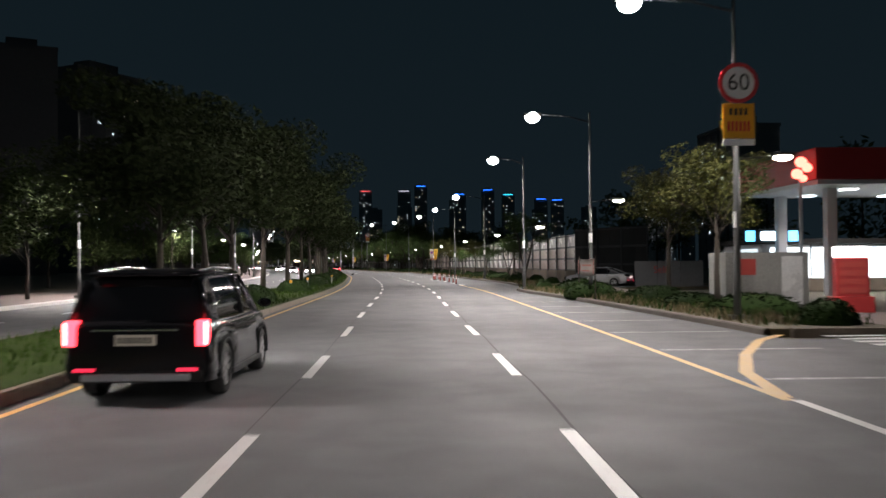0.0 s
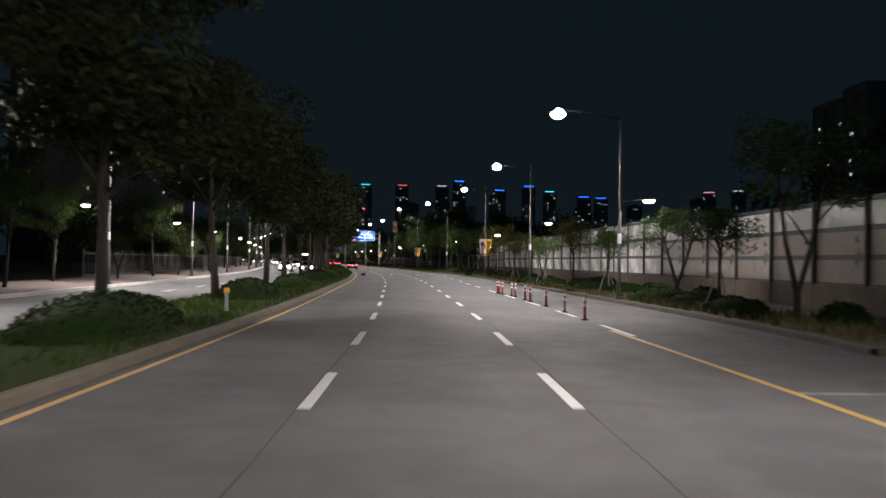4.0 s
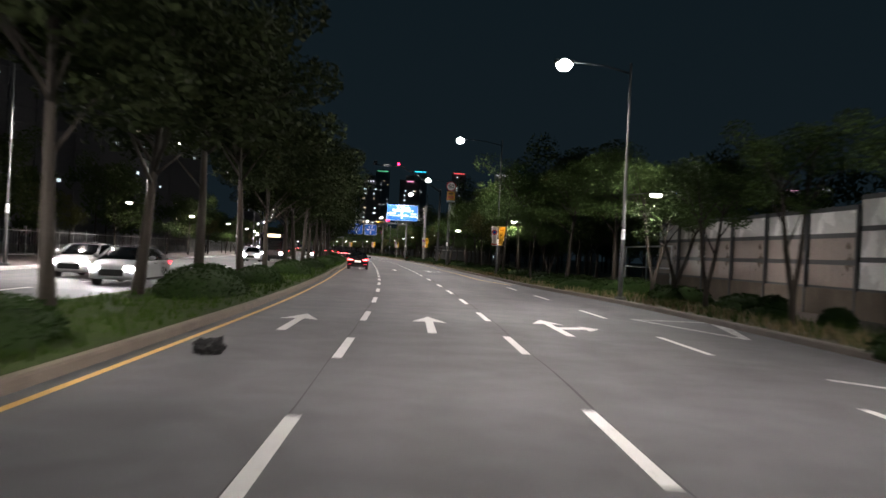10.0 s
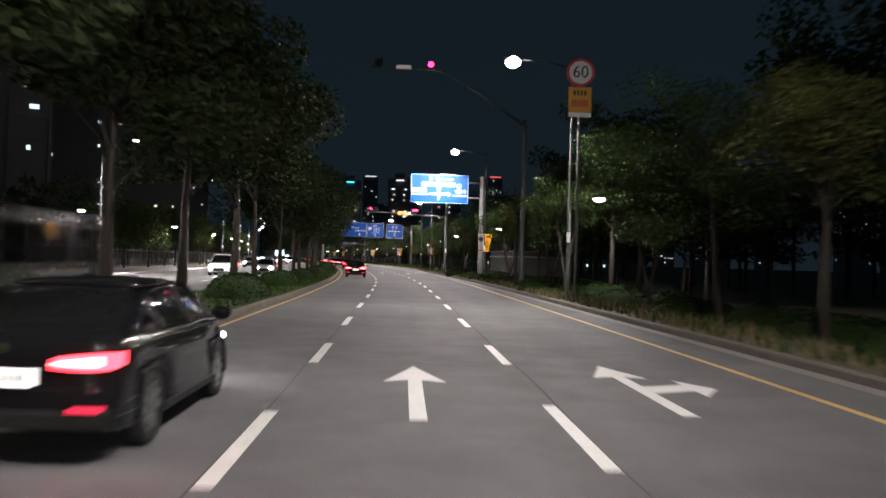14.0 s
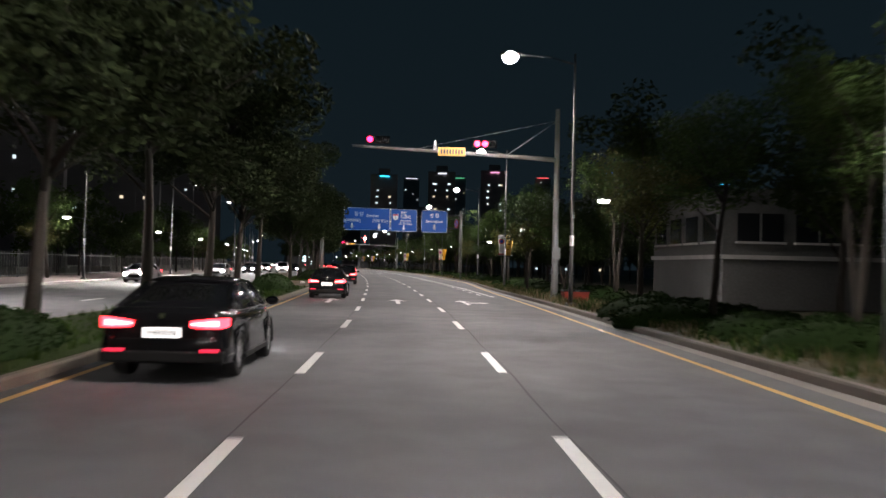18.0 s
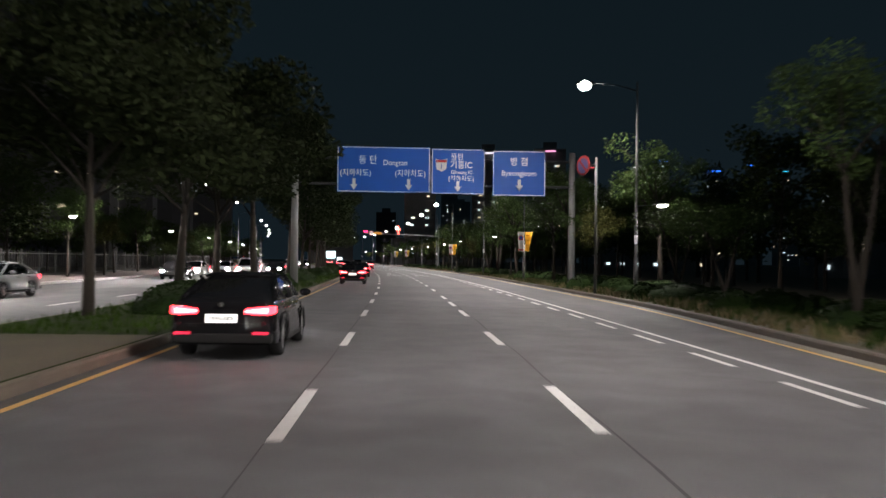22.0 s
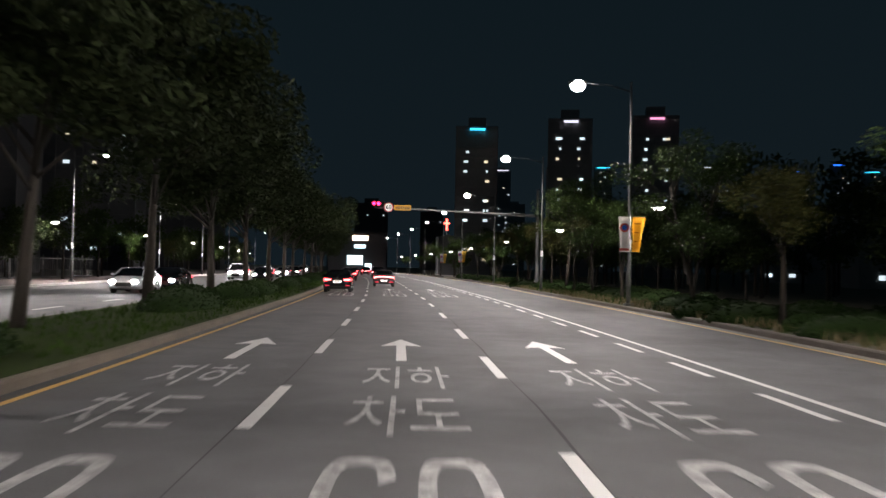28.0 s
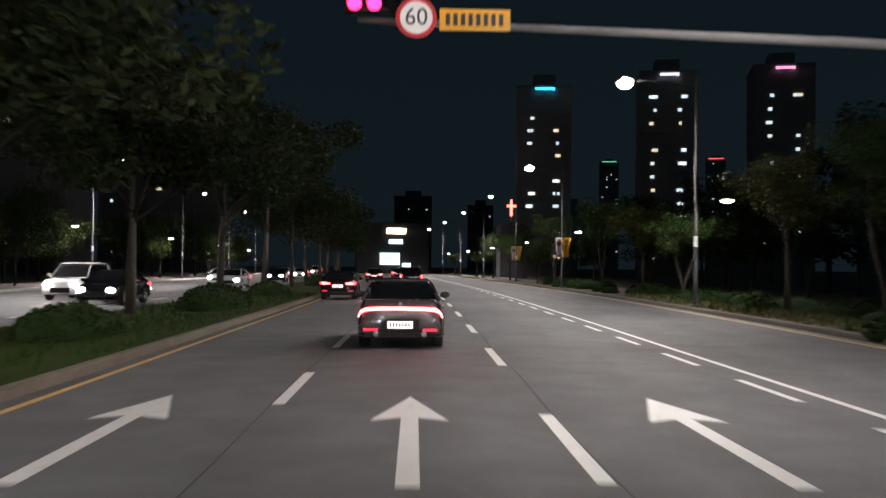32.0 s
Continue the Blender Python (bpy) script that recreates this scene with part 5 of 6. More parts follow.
lg = bmesh.new()
for a, b, r in ((0, 0.35, 0.3), (0.28, 0.1, 0.26), (-0.2, -0.2, 0.28), (0.1, -0.4, 0.2)):
    ellipsoid((a, 0, b), (r, 0.1, r * 0.85), 12, 8, lg)
part("emblem", lg, ST_NEON, logo, smooth=True)
part("mast", tube([(0, 0.1, -6.0), (0, 0.1, -0.2)], 0.09, 8), ST_WHITE, logo, "slim white mast")
logo.matrix_world = stand(48.0, 18.3, 6.0)
SHOP_GLASS = mat("bright_shop_window", (0.8, 0.85, 0.9), 0.3, vary=0, emit=(0.86, 0.94, 1.0), power=2.6)
kiosk = thing("station_shop", "low filling station shop with a brightly lit glass front", "shop")
part("body", box(0, 13, 0, 6, 0, 2.75, 0.04), ST_WHITE, kiosk)
part("awning", box(-0.4, 13.2, -1.0, 6.2, 2.76, 3.05, 0.04), PLASTIC, kiosk, "dark overhanging flat roof")
part("plinth", box(-0.02, 13, -0.12, -0.004, 0, 0.75), CONCRETE, kiosk, "concrete plinth under the window")
for k in range(5):
    part("window", box(0.5 + 2.45 * k, 2.85 + 2.45 * k, -0.05, -0.005, 0.8, 2.55), SHOP_GLASS, kiosk, "brightly lit shop window")
    part("mullion", box(2.86 + 2.45 * k, 2.94 + 2.45 * k, -0.1, -0.004, 0.76, 2.7), DARK_STEEL, kiosk)
part("side_window", box(-0.05, -0.005, 0.6, 3.8, 0.9, 2.5), WIN_COOL, kiosk, "lit side window")
part("sign_board", box(-1.5, 1.7, -1.2, -1.02, 2.8, 3.6), PLASTIC, kiosk)
for a, b in ((-1.45, -0.9), (1.05, 1.6)):
    part("sign_letter", box(a, b, -1.28, -1.2, 2.9, 3.5, 0.03), ST_SIGN, kiosk, "glowing blue character on the shop sign")
part("sign_letter", box(-0.55, 0.7, -1.28, -1.2, 2.95, 3.45, 0.1), mat("station_white_sign", (0.8, 0.9, 1), 0.4, vary=0, emit=(0.6, 0.85, 1.0), power=5), kiosk, "glowing white emblem on the shop sign")
kiosk.matrix_world = stand(58.5, 20.6, 0.0)
for k, (x, h) in enumerate(((17.4, 1.0), (18.3, 0.85), (19.1, 1.05))):
    crate = thing("display_crate", "pale display crate stacked before the shop", "crate", "crates before the shop")
    part("body", box(-0.38, 0.38, -0.3, 0.3, 0, h, 0.03), CLOTH_WHITE, crate)
    part("lid", box(-0.41, 0.41, -0.33, 0.33, h + 0.002, h + 0.07, 0.02), PLASTIC, crate)
    crate.matrix_world = stand(55.0, x, 0.0, 5 * k)
BOX_GREY = mat("weathered_box_paint", (0.3, 0.3, 0.28), 0.6, vary=0.25, scale=0.8, fine=14, bump=0.1)
container = thing("storage_container", "pale weathered steel storage box beside the filling station", "container")
part("shell", box(-1.55, 1.55, 0, 2.4, 0.12, 2.1, 0.03), BOX_GREY, container)
for k in range(10):
    part("rib", box(-1.45 + 0.3 * k, -1.33 + 0.3 * k, -0.035, 0.002, 0.25, 2.0), BOX_GREY, container)
part("sill", box(-1.6, 1.6, -0.05, 2.45, 0.0, 0.12), DARK_STEEL, container)
part("poster", box(-1.15, -0.45, -0.055, -0.037, 1.25, 1.85), CLOTH_RED, container, "faded red and brown poster")
part("door", box(0.5, 1.3, -0.06, -0.037, 0.15, 1.95, 0.01), PANEL, container, "grey steel door")
container.matrix_world = stand(40.3, 13.5, 0.0, -4)
WALL_GREY = mat("dull_wall_panel", (0.16, 0.165, 0.17), 0.75, vary=0.25, scale=0.7, fine=12, bump=0.1)
lowwall = thing("boundary_wall", "dull grey panel wall beside the filling station", "wall")
for k in range(3):
    part("panel", box(k * 1.7 + 0.02, k * 1.7 + 1.68, -0.06, 0.06, 0, 1.85), WALL_GREY, lowwall)
put_letters(letters("Self", 0.72), CLOTH_RED, lowwall, 1.9, -0.066, 1.2, label="red lettering on the wall")
lowwall.matrix_world = stand(73.0, 17.0, 0.0, -4)
pil = thing("price_pillar", "red and white illuminated price pillar", "sign")
part("body", box(-0.5, 0.5, -0.25, 0.25, 0.0, 1.75, 0.05), ST_RED, pil)
part("base", box(-0.62, 0.62, -0.35, 0.35, 0.0, 0.55, 0.05), ST_RED, pil)
part("lit_top", box(-0.48, 0.48, -0.27, 0.27, 1.76, 2.1, 0.06), mat("pillar_light", (0.9, 0.9, 0.9), 0.4, vary=0, emit=(1, 0.95, 0.95), power=4), pil, "glowing white top")
for k in range(4):
    part("price_strip", box(-0.4, 0.4, -0.262, -0.252, 0.65 + 0.27 * k, 0.82 + 0.27 * k), CLOTH_RED, pil, "unreadable price strip")
pil.matrix_world = stand(34.6, 13.8, 0.1, -10)
PALE_RED = mat("faded_red_print", (0.45, 0.2, 0.18), 0.85, vary=0.2, scale=2, fine=40, bump=0)
ban = thing("roadside_banner", "white cloth banner with red print tied up along the kerb", "banner")
bm = bmesh.new()
rows = [[bm.verts.new((-2.1 + 4.2 * i / 14, 0.04 * math.sin(i * 0.8 + z), z - 0.06 * math.sin(math.pi * i / 14))) for z in (1.1, 1.35, 1.6, 1.85)] for i in range(15)]
for a, b in zip(rows, rows[1:]):
    for j in range(3):
        bm.faces.new((a[j], b[j], b[j + 1], a[j + 1]))
bmesh.ops.solidify(bm, geom=bm.faces[:], thickness=0.01)
part("cloth", bm, CLOTH_WHITE, ban, smooth=True)
for x0, x1, z0, z1 in ((-2.05, -1.9, 1.12, 1.78), (1.9, 2.05, 1.12, 1.78), (-1.5, -1.3, 1.25, 1.6), (-0.95, 1.5, 1.48, 1.56), (-0.95, 1.1, 1.24, 1.3)):
    part("print", box(x0, x1, -0.062, -0.052, z0, z1), PALE_RED, ban, "faded red unreadable print")
for x in (-2.12, 2.12):
    part("stake", tube([(x, 0, 0), (x, 0, 1.95)], 0.03, 6), BARK, ban)
ban.matrix_world = stand(48.0, 8.2, 0.12, -92)


# ---- cars ----
def car(name, paint, kind, label, tails=TAIL_GLOW, bar=False, group="cars on the road", plate_mat=PLATE_GLOW):
    suv = kind == "suv"
    L, W = (4.9, 0.97) if suv else (4.95, 0.925)
    t = thing(name, label, "car", group)

    def half(w, zb, belt, top, crown=0.03):
        return [(0, zb), (w - 0.12, zb), (w - 0.02, zb + 0.08), (w, zb + 0.19), (w - 0.025, zb * 0.4 + belt * 0.6), (w - 0.065, belt), (w - 0.16, top), (w * 0.55, top + crown * 0.8), (0, top + crown)]
    if suv:
        secs = [(-2.45, .84, .42, .82, .98), (-2.4, .93, .32, .9, 1.06), (-2.1, .97, .26, .98, 1.1), (-1.0, .97, .24, 1.0, 1.1), (0.6, .97, .24, 1.0, 1.08), (1.3, .96, .24, .98, 1.08), (2.0, .94, .26, .92, 1.02), (2.35, .88, .3, .82, .94), (2.46, .76, .36, .7, .84)]
        green = [(-2.3, .86, .83, 1.1, 1.12), (-2.12, .87, .72, 1.08, 1.66), (-1.6, .88, .72, 1.08, 1.74), (0.0, .88, .72, 1.06, 1.76), (0.5, .87, .7, 1.06, 1.7), (1.35, .84, .8, 1.06, 1.08)]
        roof = (-2.2, 0.55, 0.735, 1.78)
    else:
        secs = [(-2.5, .7, .46, .74, .86), (-2.46, .82, .37, .81, .96), (-2.37, .88, .3, .87, 1.035), (-2.2, .91, .25, .9, 1.045), (-1.8, .925, .22, .925, 1.04), (-1.2, .925, .2, .92, 1.02), (0, .93, .2, .91, 1.0), (1.0, .925, .2, .89, .98), (1.6, .915, .21, .84, .93), (2.1, .88, .24, .75, .84), (2.36, .81, .29, .66, .74), (2.47, .68, .36, .58, .64)]
        green = [(-1.85, .8, .78, 1.02, 1.03), (-0.95, .83, .64, 1.0, 1.38), (-0.5, .84, .62, 1.0, 1.44), (0.1, .84, .62, .99, 1.455), (0.55, .83, .62, .99, 1.42), (1.5, .78, .74, .97, .98)]
        roof = (-0.9, 0.55, 0.63, 1.462)
    shell = smooth_loft([(y, half(w, zb, b, tp)) for y, w, zb, b, tp in secs], 4, 2)
    for v in shell.verts:      # wheel housings are pressed into the flanks
        for yw in (-1.46, 1.46):
            if abs(v.co.x) > W - 0.3 and math.hypot(v.co.y - yw, v.co.z - 0.35) < (0.42 if suv else 0.385):
                v.co.x = math.copysign(W - 0.27, v.co.x)
    body = part("body", shell, paint, t, smooth=True)

    def flank(y, f):
        """A point of the cabin's side: f from the belt line up to the roof's edge."""
        wb, wr_, zb, zr_ = (float(np.interp(y, [q[0] for q in green], [q[k] for q in green])) for k in (1, 2, 3, 4))
        return (wb + 0.022, zb) if f == 0 else (((wb + wr_) / 2 + 0.042, (zb + zr_) / 2) if f == 1 else (wr_ + 0.022, zr_ - 0.04))

    part("glasshouse", smooth_loft([(y, [(0, zb - 0.05), (wb, zb - 0.05), (wb, zb), ((wb + wr) / 2 + 0.02, (zb + zr) / 2), (wr, zr - 0.05), (wr * 0.8, zr), (0, zr + 0.015)]) for y, wb, wr, zb, zr in green], 3, 1), CAR_GLASS, t, "dark tinted glass", True)
    y0, y1, wr, zr = roof
    part("roof", loft([(y0, [(0, zr - 0.05), (wr, zr - 0.06), (wr - 0.06, zr - 0.02), (0, zr - 0.01)]), ((y0 + y1) / 2, [(0, zr - 0.02), (wr, zr - 0.03), (wr - 0.06, zr + 0.015), (0, zr + 0.03)]), (y1, [(0, zr - 0.06), (wr, zr - 0.07), (wr - 0.06, zr - 0.03), (0, zr - 0.02)])]), paint, t, smooth=True)
    for sx in (-1, 1):
        cp = bmesh.new()      # broad rear pillar between the rear window and the side windows
        grid = [[cp.verts.new((sx * q[0], y, q[1])) for q in (flank(y, 0), flank(y, 1), flank(y, 2))] for y in (np.linspace(-2.24, -1.7, 5) if suv else np.linspace(-1.8, -1.12, 5))]
        for ga, gb_ in zip(grid, grid[1:]):
            for j in range(2):
                cp.faces.new((ga[j], gb_[j], gb_[j + 1], ga[j + 1]))
        bmesh.ops.solidify(cp, geom=cp.faces[:], thickness=0.02)
        part("rear_pillar", cp, paint, t, smooth=True)
        part("pillar", tube([(sx * (green[1][2] + .02), green[1][0], green[1][4] - 0.02), (sx * (green[0][1] + .01), green[0][0], green[0][3] + .02)], 0.045, 6), paint, t, smooth=True)
        part("pillar", tube([(sx * (green[-2][2] + .02), green[-2][0], green[-2][4] - 0.03), (sx * (green[-1][1] + .01), green[-1][0], green[-1][3] + .02)], 0.04, 6), paint, t, smooth=True)
        part("mirror", ellipsoid((sx * (W + 0.1), 0.95 if not suv else 1.0, 1.06 if not suv else 1.2), (0.12, 0.08, 0.08), 10, 8), paint, t, "door mirror", True)
        lo = [(sx * (q[1] + 0.012), q[0], q[3] + 0.015) for q in green[1:-1]]
        hi = [(sx * (q[2] + 0.012), q[0], q[4] - 0.06) for q in green[1:-1]]
        rear, front = (sx * (green[0][1] - 0.02), green[0][0] * 0.55 + green[1][0] * 0.45, green[0][3] + 0.1), (sx * (green[-1][1] + 0.015), green[-1][0] - 0.12, green[-1][3] + 0.03)
        part("window_trim", tube([rear] + hi + [front], 0.014, 5), CHROME, t, "bright trim round the side windows", True)
        mid = len(lo) // 2
        part("door_pillar", tube([lo[mid], hi[mid]], 0.035, 6), PLASTIC, t)
        part("door_pillar", tube([lo[0], hi[0]], 0.03, 6), PLASTIC, t)
        for yd in (-0.95, 0.12):
            part("door_handle", box(sx * W - 0.03, sx * W + 0.025, yd - 0.1, yd + 0.1, 0.83, 0.86, 0.008), CHROME, t)
        part("trim", tube([(sx * W, -1.7, 0.98 if not suv else 1.04), (sx * W, 1.1, 0.96 if not suv else 1.03)], 0.012, 5), CHROME, t, "bright window trim")
        part("sill", box(sx * W - 0.03, sx * W + 0.02, -1.1, 1.15, 0.25, 0.33, 0.01), PLASTIC, t)
        if suv:
            part("roof_rail", tube([(sx * 0.66, -1.9, 1.77), (sx * 0.68, -1.0, 1.82), (sx * 0.68, 0.2, 1.8)], 0.02, 6), CHROME, t)
        for y in (-1.46, 1.46):
            r = 0.37 if suv else 0.345
            w = part("wheel", disc((sx * (W - 0.13), y, r), r * 0.7, 0.2, "X", 20), PLASTIC, t)
            ty = bmesh.new()
            rings = []
            for x, q in ((-0.12, 0.68), (-0.115, 0.93), (-0.07, 1.0), (0.07, 1.0), (0.115, 0.93), (0.12, 0.68)):
                rings.append([ty.verts.new((sx * (W - 0.13) + x, y + math.cos(k * math.pi / 12) * r * q, r + math.sin(k * math.pi / 12) * r * q)) for k in range(24)])
            for a, b in zip(rings, rings[1:]):
                for k in range(24):
                    ty.faces.new((a[k], a[(k + 1) % 24], b[(k + 1) % 24], b[k]))
            part("tyre", ty, RUBBER, w, "black tyre", True)
            rm = bmesh.new()
            for k in range(10):
                an = k * math.pi / 5
                c, s_ = math.cos(an), math.sin(an)
                x = sx * (W - 0.022)
                rm.faces.new([rm.verts.new((x, y + c * q - s_ * e, r + s_ * q + c * e)) for q, e in ((0.04, 0.025), (r * 0.66, 0.045), (r * 0.66, -0.045), (0.04, -0.025))])
            part("rim", rm, RIM, w, "alloy spokes")
            ar = bmesh.new()
            vs = []
            for k in range(15):
                an = math.radians(-12 + k * 204 / 14)
                vs.append([ar.verts.new((sx * (W + d), y + math.cos(an) * q, max(r + math.sin(an) * q, 0.2))) for q, d in ((r * 1.02, -0.04), (r * 1.06, 0.006), (r * 1.2, 0.002))])
            for a, b in zip(vs, vs[1:]):
                ar.faces.new((a[0], a[1], b[1], b[0])), ar.faces.new((a[1], a[2], b[2], b[1]))
            part("wheel_arch", ar, PLASTIC if suv else paint, t, "wheel arch lip", True)
    yr = secs[0][0]
    if bar:
        lb = bmesh.new()
        pts = [(-0.88, 0.70), (-0.82, 0.80), (-0.72, 0.845), (-0.5, 0.865), (0, 0.872), (0.5, 0.865), (0.72, 0.845), (0.82, 0.80), (0.88, 0.70)]
        for (xa, za), (xb, zb) in zip(pts, pts[1:]):
            yo = lambda x: yr - 0.04 + 0.08 * max(0, abs(x) - 0.66) / 0.22
            lb.faces.new([lb.verts.new(p) for p in ((xa, yo(xa), za - 0.034), (xb, yo(xb), zb - 0.034), (xb, yo(xb), zb + 0.034), (xa, yo(xa), za + 0.034))])
        bmesh.ops.solidify(lb, geom=lb.faces[:], thickness=0.02)
        part("light_bar", lb, TAIL_HOT, t, "glowing red light bar with bent-down ends")
        for sx in (-1, 1):
            part("reflector", box(sx * 0.62 - 0.15, sx * 0.62 + 0.15, yr - 0.025, yr + 0.03, 0.4, 0.45), REFLECTOR_GLOW, t, "red bumper reflector, made to glow")
            part("exhaust", disc((sx * 0.5, yr - 0.02, 0.34), 0.06, 0.12, "Y", 14), CHROME, t, "chrome exhaust tip")
        part("plate", box(-0.26, 0.26, yr - 0.035, yr - 0.02, 0.46, 0.6), plate_mat, t, "white number plate")
        part("bumper", box(-0.75, 0.75, yr - 0.03, yr + 0.05, 0.26, 0.36, 0.02), PLASTIC, t, "dark lower bumper")
        part("plate_recess", box(-0.4, 0.4, yr - 0.018, yr, 0.42, 0.64, 0.005), PLASTIC, t)
        part("spoiler", box(-0.7, 0.7, -2.4, -2.2, 1.03, 1.06, 0.01), paint, t)
    else:
        for sx in (-1, 1):
            if suv:
                part("tail_light", box(sx * 0.84 - 0.07, sx * 0.84 + 0.07, yr - 0.03, yr + 0.2, 0.78, 1.12, 0.02), tails, t, "upright glowing tail light")
                part("tail_light_core", box(sx * 0.9 - 0.02, sx * 0.9 + 0.02, yr - 0.04, yr + 0.02, 0.8, 1.1, 0.01), TAIL_HOT, t, "bright light tube")
            else:
                for nm, glow, lift, cut in (("tail_light", tails, 0.03, 0.0), ("tail_light_core", TAIL_HOT, 0.045, 0.035)):
                    tl = bmesh.new()
                    grid = [[tl.verts.new((sx * x, yr - lift + o, z)) for z in (z0 + cut, z1 - cut)] for x, o, z0, z1 in ((0.4, 0.0, 0.8, 0.89), (0.55, 0.0, 0.785, 0.91), (0.69, 0.01, 0.78, 0.925), (0.79, 0.045, 0.78, 0.93), (0.87, 0.11, 0.79, 0.93), (0.905, 0.24, 0.82, 0.925))[:4 if cut else 6]]
                    for ga, gb_ in zip(grid, grid[1:]):
                        tl.faces.new((ga[0], gb_[0], gb_[1], ga[1]))
                    bmesh.ops.solidify(tl, geom=tl.faces[:], thickness=0.02)
                    part(nm, tl, glow, t, "glowing red wrap-round tail light" if cut == 0 else "bright light tube")
            part("reflector", box(sx * 0.66 - 0.13, sx * 0.66 + 0.13, yr - 0.03, yr + 0.03, 0.45, 0.49), REFLECTOR_GLOW, t, "red bumper reflector, made to glow")
        zp = 0.86 if suv else 0.72
        part("plate", box(-0.26, 0.26, yr - 0.03, yr + 0.03, zp - 0.07, zp + 0.07), plate_mat, t, "white number plate")
        part("bumper", box(-0.86, 0.86, yr - 0.02, yr + 0.1, 0.3, 0.46, 0.03), PLASTIC, t, "dark lower bumper")
    if suv:
        part("skid_plate", box(-0.7, 0.7, yr - 0.045, yr + 0.02, 0.32, 0.42, 0.02), SILVER_PAINT, t, "silver skid plate")
        part("tailgate_trim", box(-0.55, 0.55, yr - 0.025, yr + 0.01, 0.98, 1.01, 0.006), CHROME, t)
        part("rear_spoiler", box(-0.66, 0.66, -2.28, -1.95, 1.7, 1.74, 0.015), paint, t)
        part("rear_wiper", tube([(0, -2.26, 1.2), (0.32, -2.25, 1.24)], 0.012, 5), PLASTIC, t)
    else:
        part("boot_line", box(-0.6, 0.6, yr - 0.006, yr + 0.03, 0.625, 0.635), PLASTIC, t, "shut line of the boot lid")
        part("emblem", disc((0, yr - 0.03, 0.955), 0.045, 0.02, "Y", 16), CHROME, t, "plain round emblem")
        part("aerial_fin", box(-0.03, 0.03, -0.72, -0.5, 1.45, 1.52, 0.01), paint, t)
    z0 = 0.53 if bar else (0.86 if suv else 0.72)
    yb = yr - (0.042 if bar else 0.035)
    for k in range(7):
        part("plate_mark", box(-0.22 + k * 0.064, -0.18 + k * 0.064, yb, yb + 0.003, z0 - 0.04, z0 + 0.04), SIGN_BLACK, t)
    yf = secs[-1][0]
    for sx in (-1, 1):
        # ellipsoids enlarged to take in some of the headlights' glare
        part("headlight", ellipsoid((sx * 0.6, yf - 0.06, 0.66 if not suv else 0.78), (0.19, 0.13, 0.11), 12, 8), HEAD_GLOW, t, "glowing headlight", True)
        part("fog_light", disc((sx * 0.62, yf - 0.04, 0.42), 0.05, 0.04, "Y", 12), HEAD_GLOW, t, "small lit lamp")
    part("grille", box(-0.45, 0.45, yf - 0.03, yf + 0.012, 0.38, 0.62, 0.02), PLASTIC, t)
    return t


LEAD = car("sedan", GREY_PAINT, "sedan", "dark grey sedan with a full-width glowing tail light bar", bar=True)
LEAD.matrix_world = stand(529.5, -0.25, 0.0)
SUV = car("suv", BLACK_PAINT, "suv", "black suv with upright red tail lights in the inner lane", plate_mat=PLATE_DIM)
SUV.matrix_world = stand(20.7, -3.45, 0.0, 0) @ Matrix.Diagonal((0.97, 1, 0.95, 1))
BLACK = car("sedan", BLACK_PAINT, "sedan", "black sedan with glowing red tail lights in the inner lane")
BLACK.matrix_world = stand(231.6, -3.35, 0.0)
WHITE = car("sedan", WHITE_PAINT, "sedan", "white sedan with bright headlights", group="oncoming cars")
SILVER = car("sedan", SILVER_PAINT, "sedan", "silver sedan with bright headlights", group="oncoming cars")
WSUV = car("suv", WHITE_PAINT, "suv", "white suv with bright headlights", group="oncoming cars")
for s, v, m in ((307, -3.4, BLACK), (339, -3.4, BLACK), (370.5, -3.5, BLACK), (419, -3.5, BLACK), (447, -3.5, BLACK), (510, -3.5, BLACK), (557.3, -3.9, BLACK), (585, 0.2, SUV), (610, -3.2, BLACK), (640, 0.1, BLACK), (660, -3.2, SILVER), (690, 3.3, SUV)):
    copy_thing(m, stand(s, v, 0.0))
ONCOMING = [(185, -11.0, SILVER), (190, -14.2, WHITE), (245, -14.2, WHITE), (266, -17, WHITE), (300, -14.5, WSUV), (306, -11.5, SILVER), (361, -18.4, SILVER), (391.4, -17.3, SILVER), (427, -17.9, BLACK), (434, -17.8, WHITE), (440, -14.0, WSUV), (446, -17.2, SILVER), (453, -12.8, BLACK), (501.6, -14.8, SILVER), (507, -14, BLACK), (548, -13, BLACK), (553, -16.3, WSUV), (577, -13.2, SILVER), (590, -16.5, WHITE), (604, -13.2, BLACK), (630, -13, WHITE), (645, -16.5, SILVER), (670, -13, WSUV)]
placed = set()
for s, v, m in ONCOMING:
    at = stand(s, v, 0.0, 180)
    if m is BLACK or m.name in placed:
        copy_thing(m, at)
    else:
        placed.add(m.name)
        m.matrix_world = at
PARKED = copy_thing(SILVER, stand(75.0, 14.8, -0.05, 58))
for o in PARKED.children:
    if o.name.startswith(("headlight", "fog_light", "tail_light")):
        o.data = o.data.copy()
        o.data.materials.clear()
        o.data.materials.append(CAR_GLASS)
tagged(PARKED, "pale silver sedan parked off the road beside the fence", "car")


# ---- apartment towers ----
WIN = bpy.data.meshes.new("window")
_w = box(-0.9, 0.9, -0.04, 0.02, -0.65, 0.65)
_w.to_mesh(WIN)
_w.free()
WINS = []
for k, m in enumerate((WIN_COOL, WIN_WARM)):
    q = WIN.copy()
    q.materials.append(m)
    WINS.append(q)


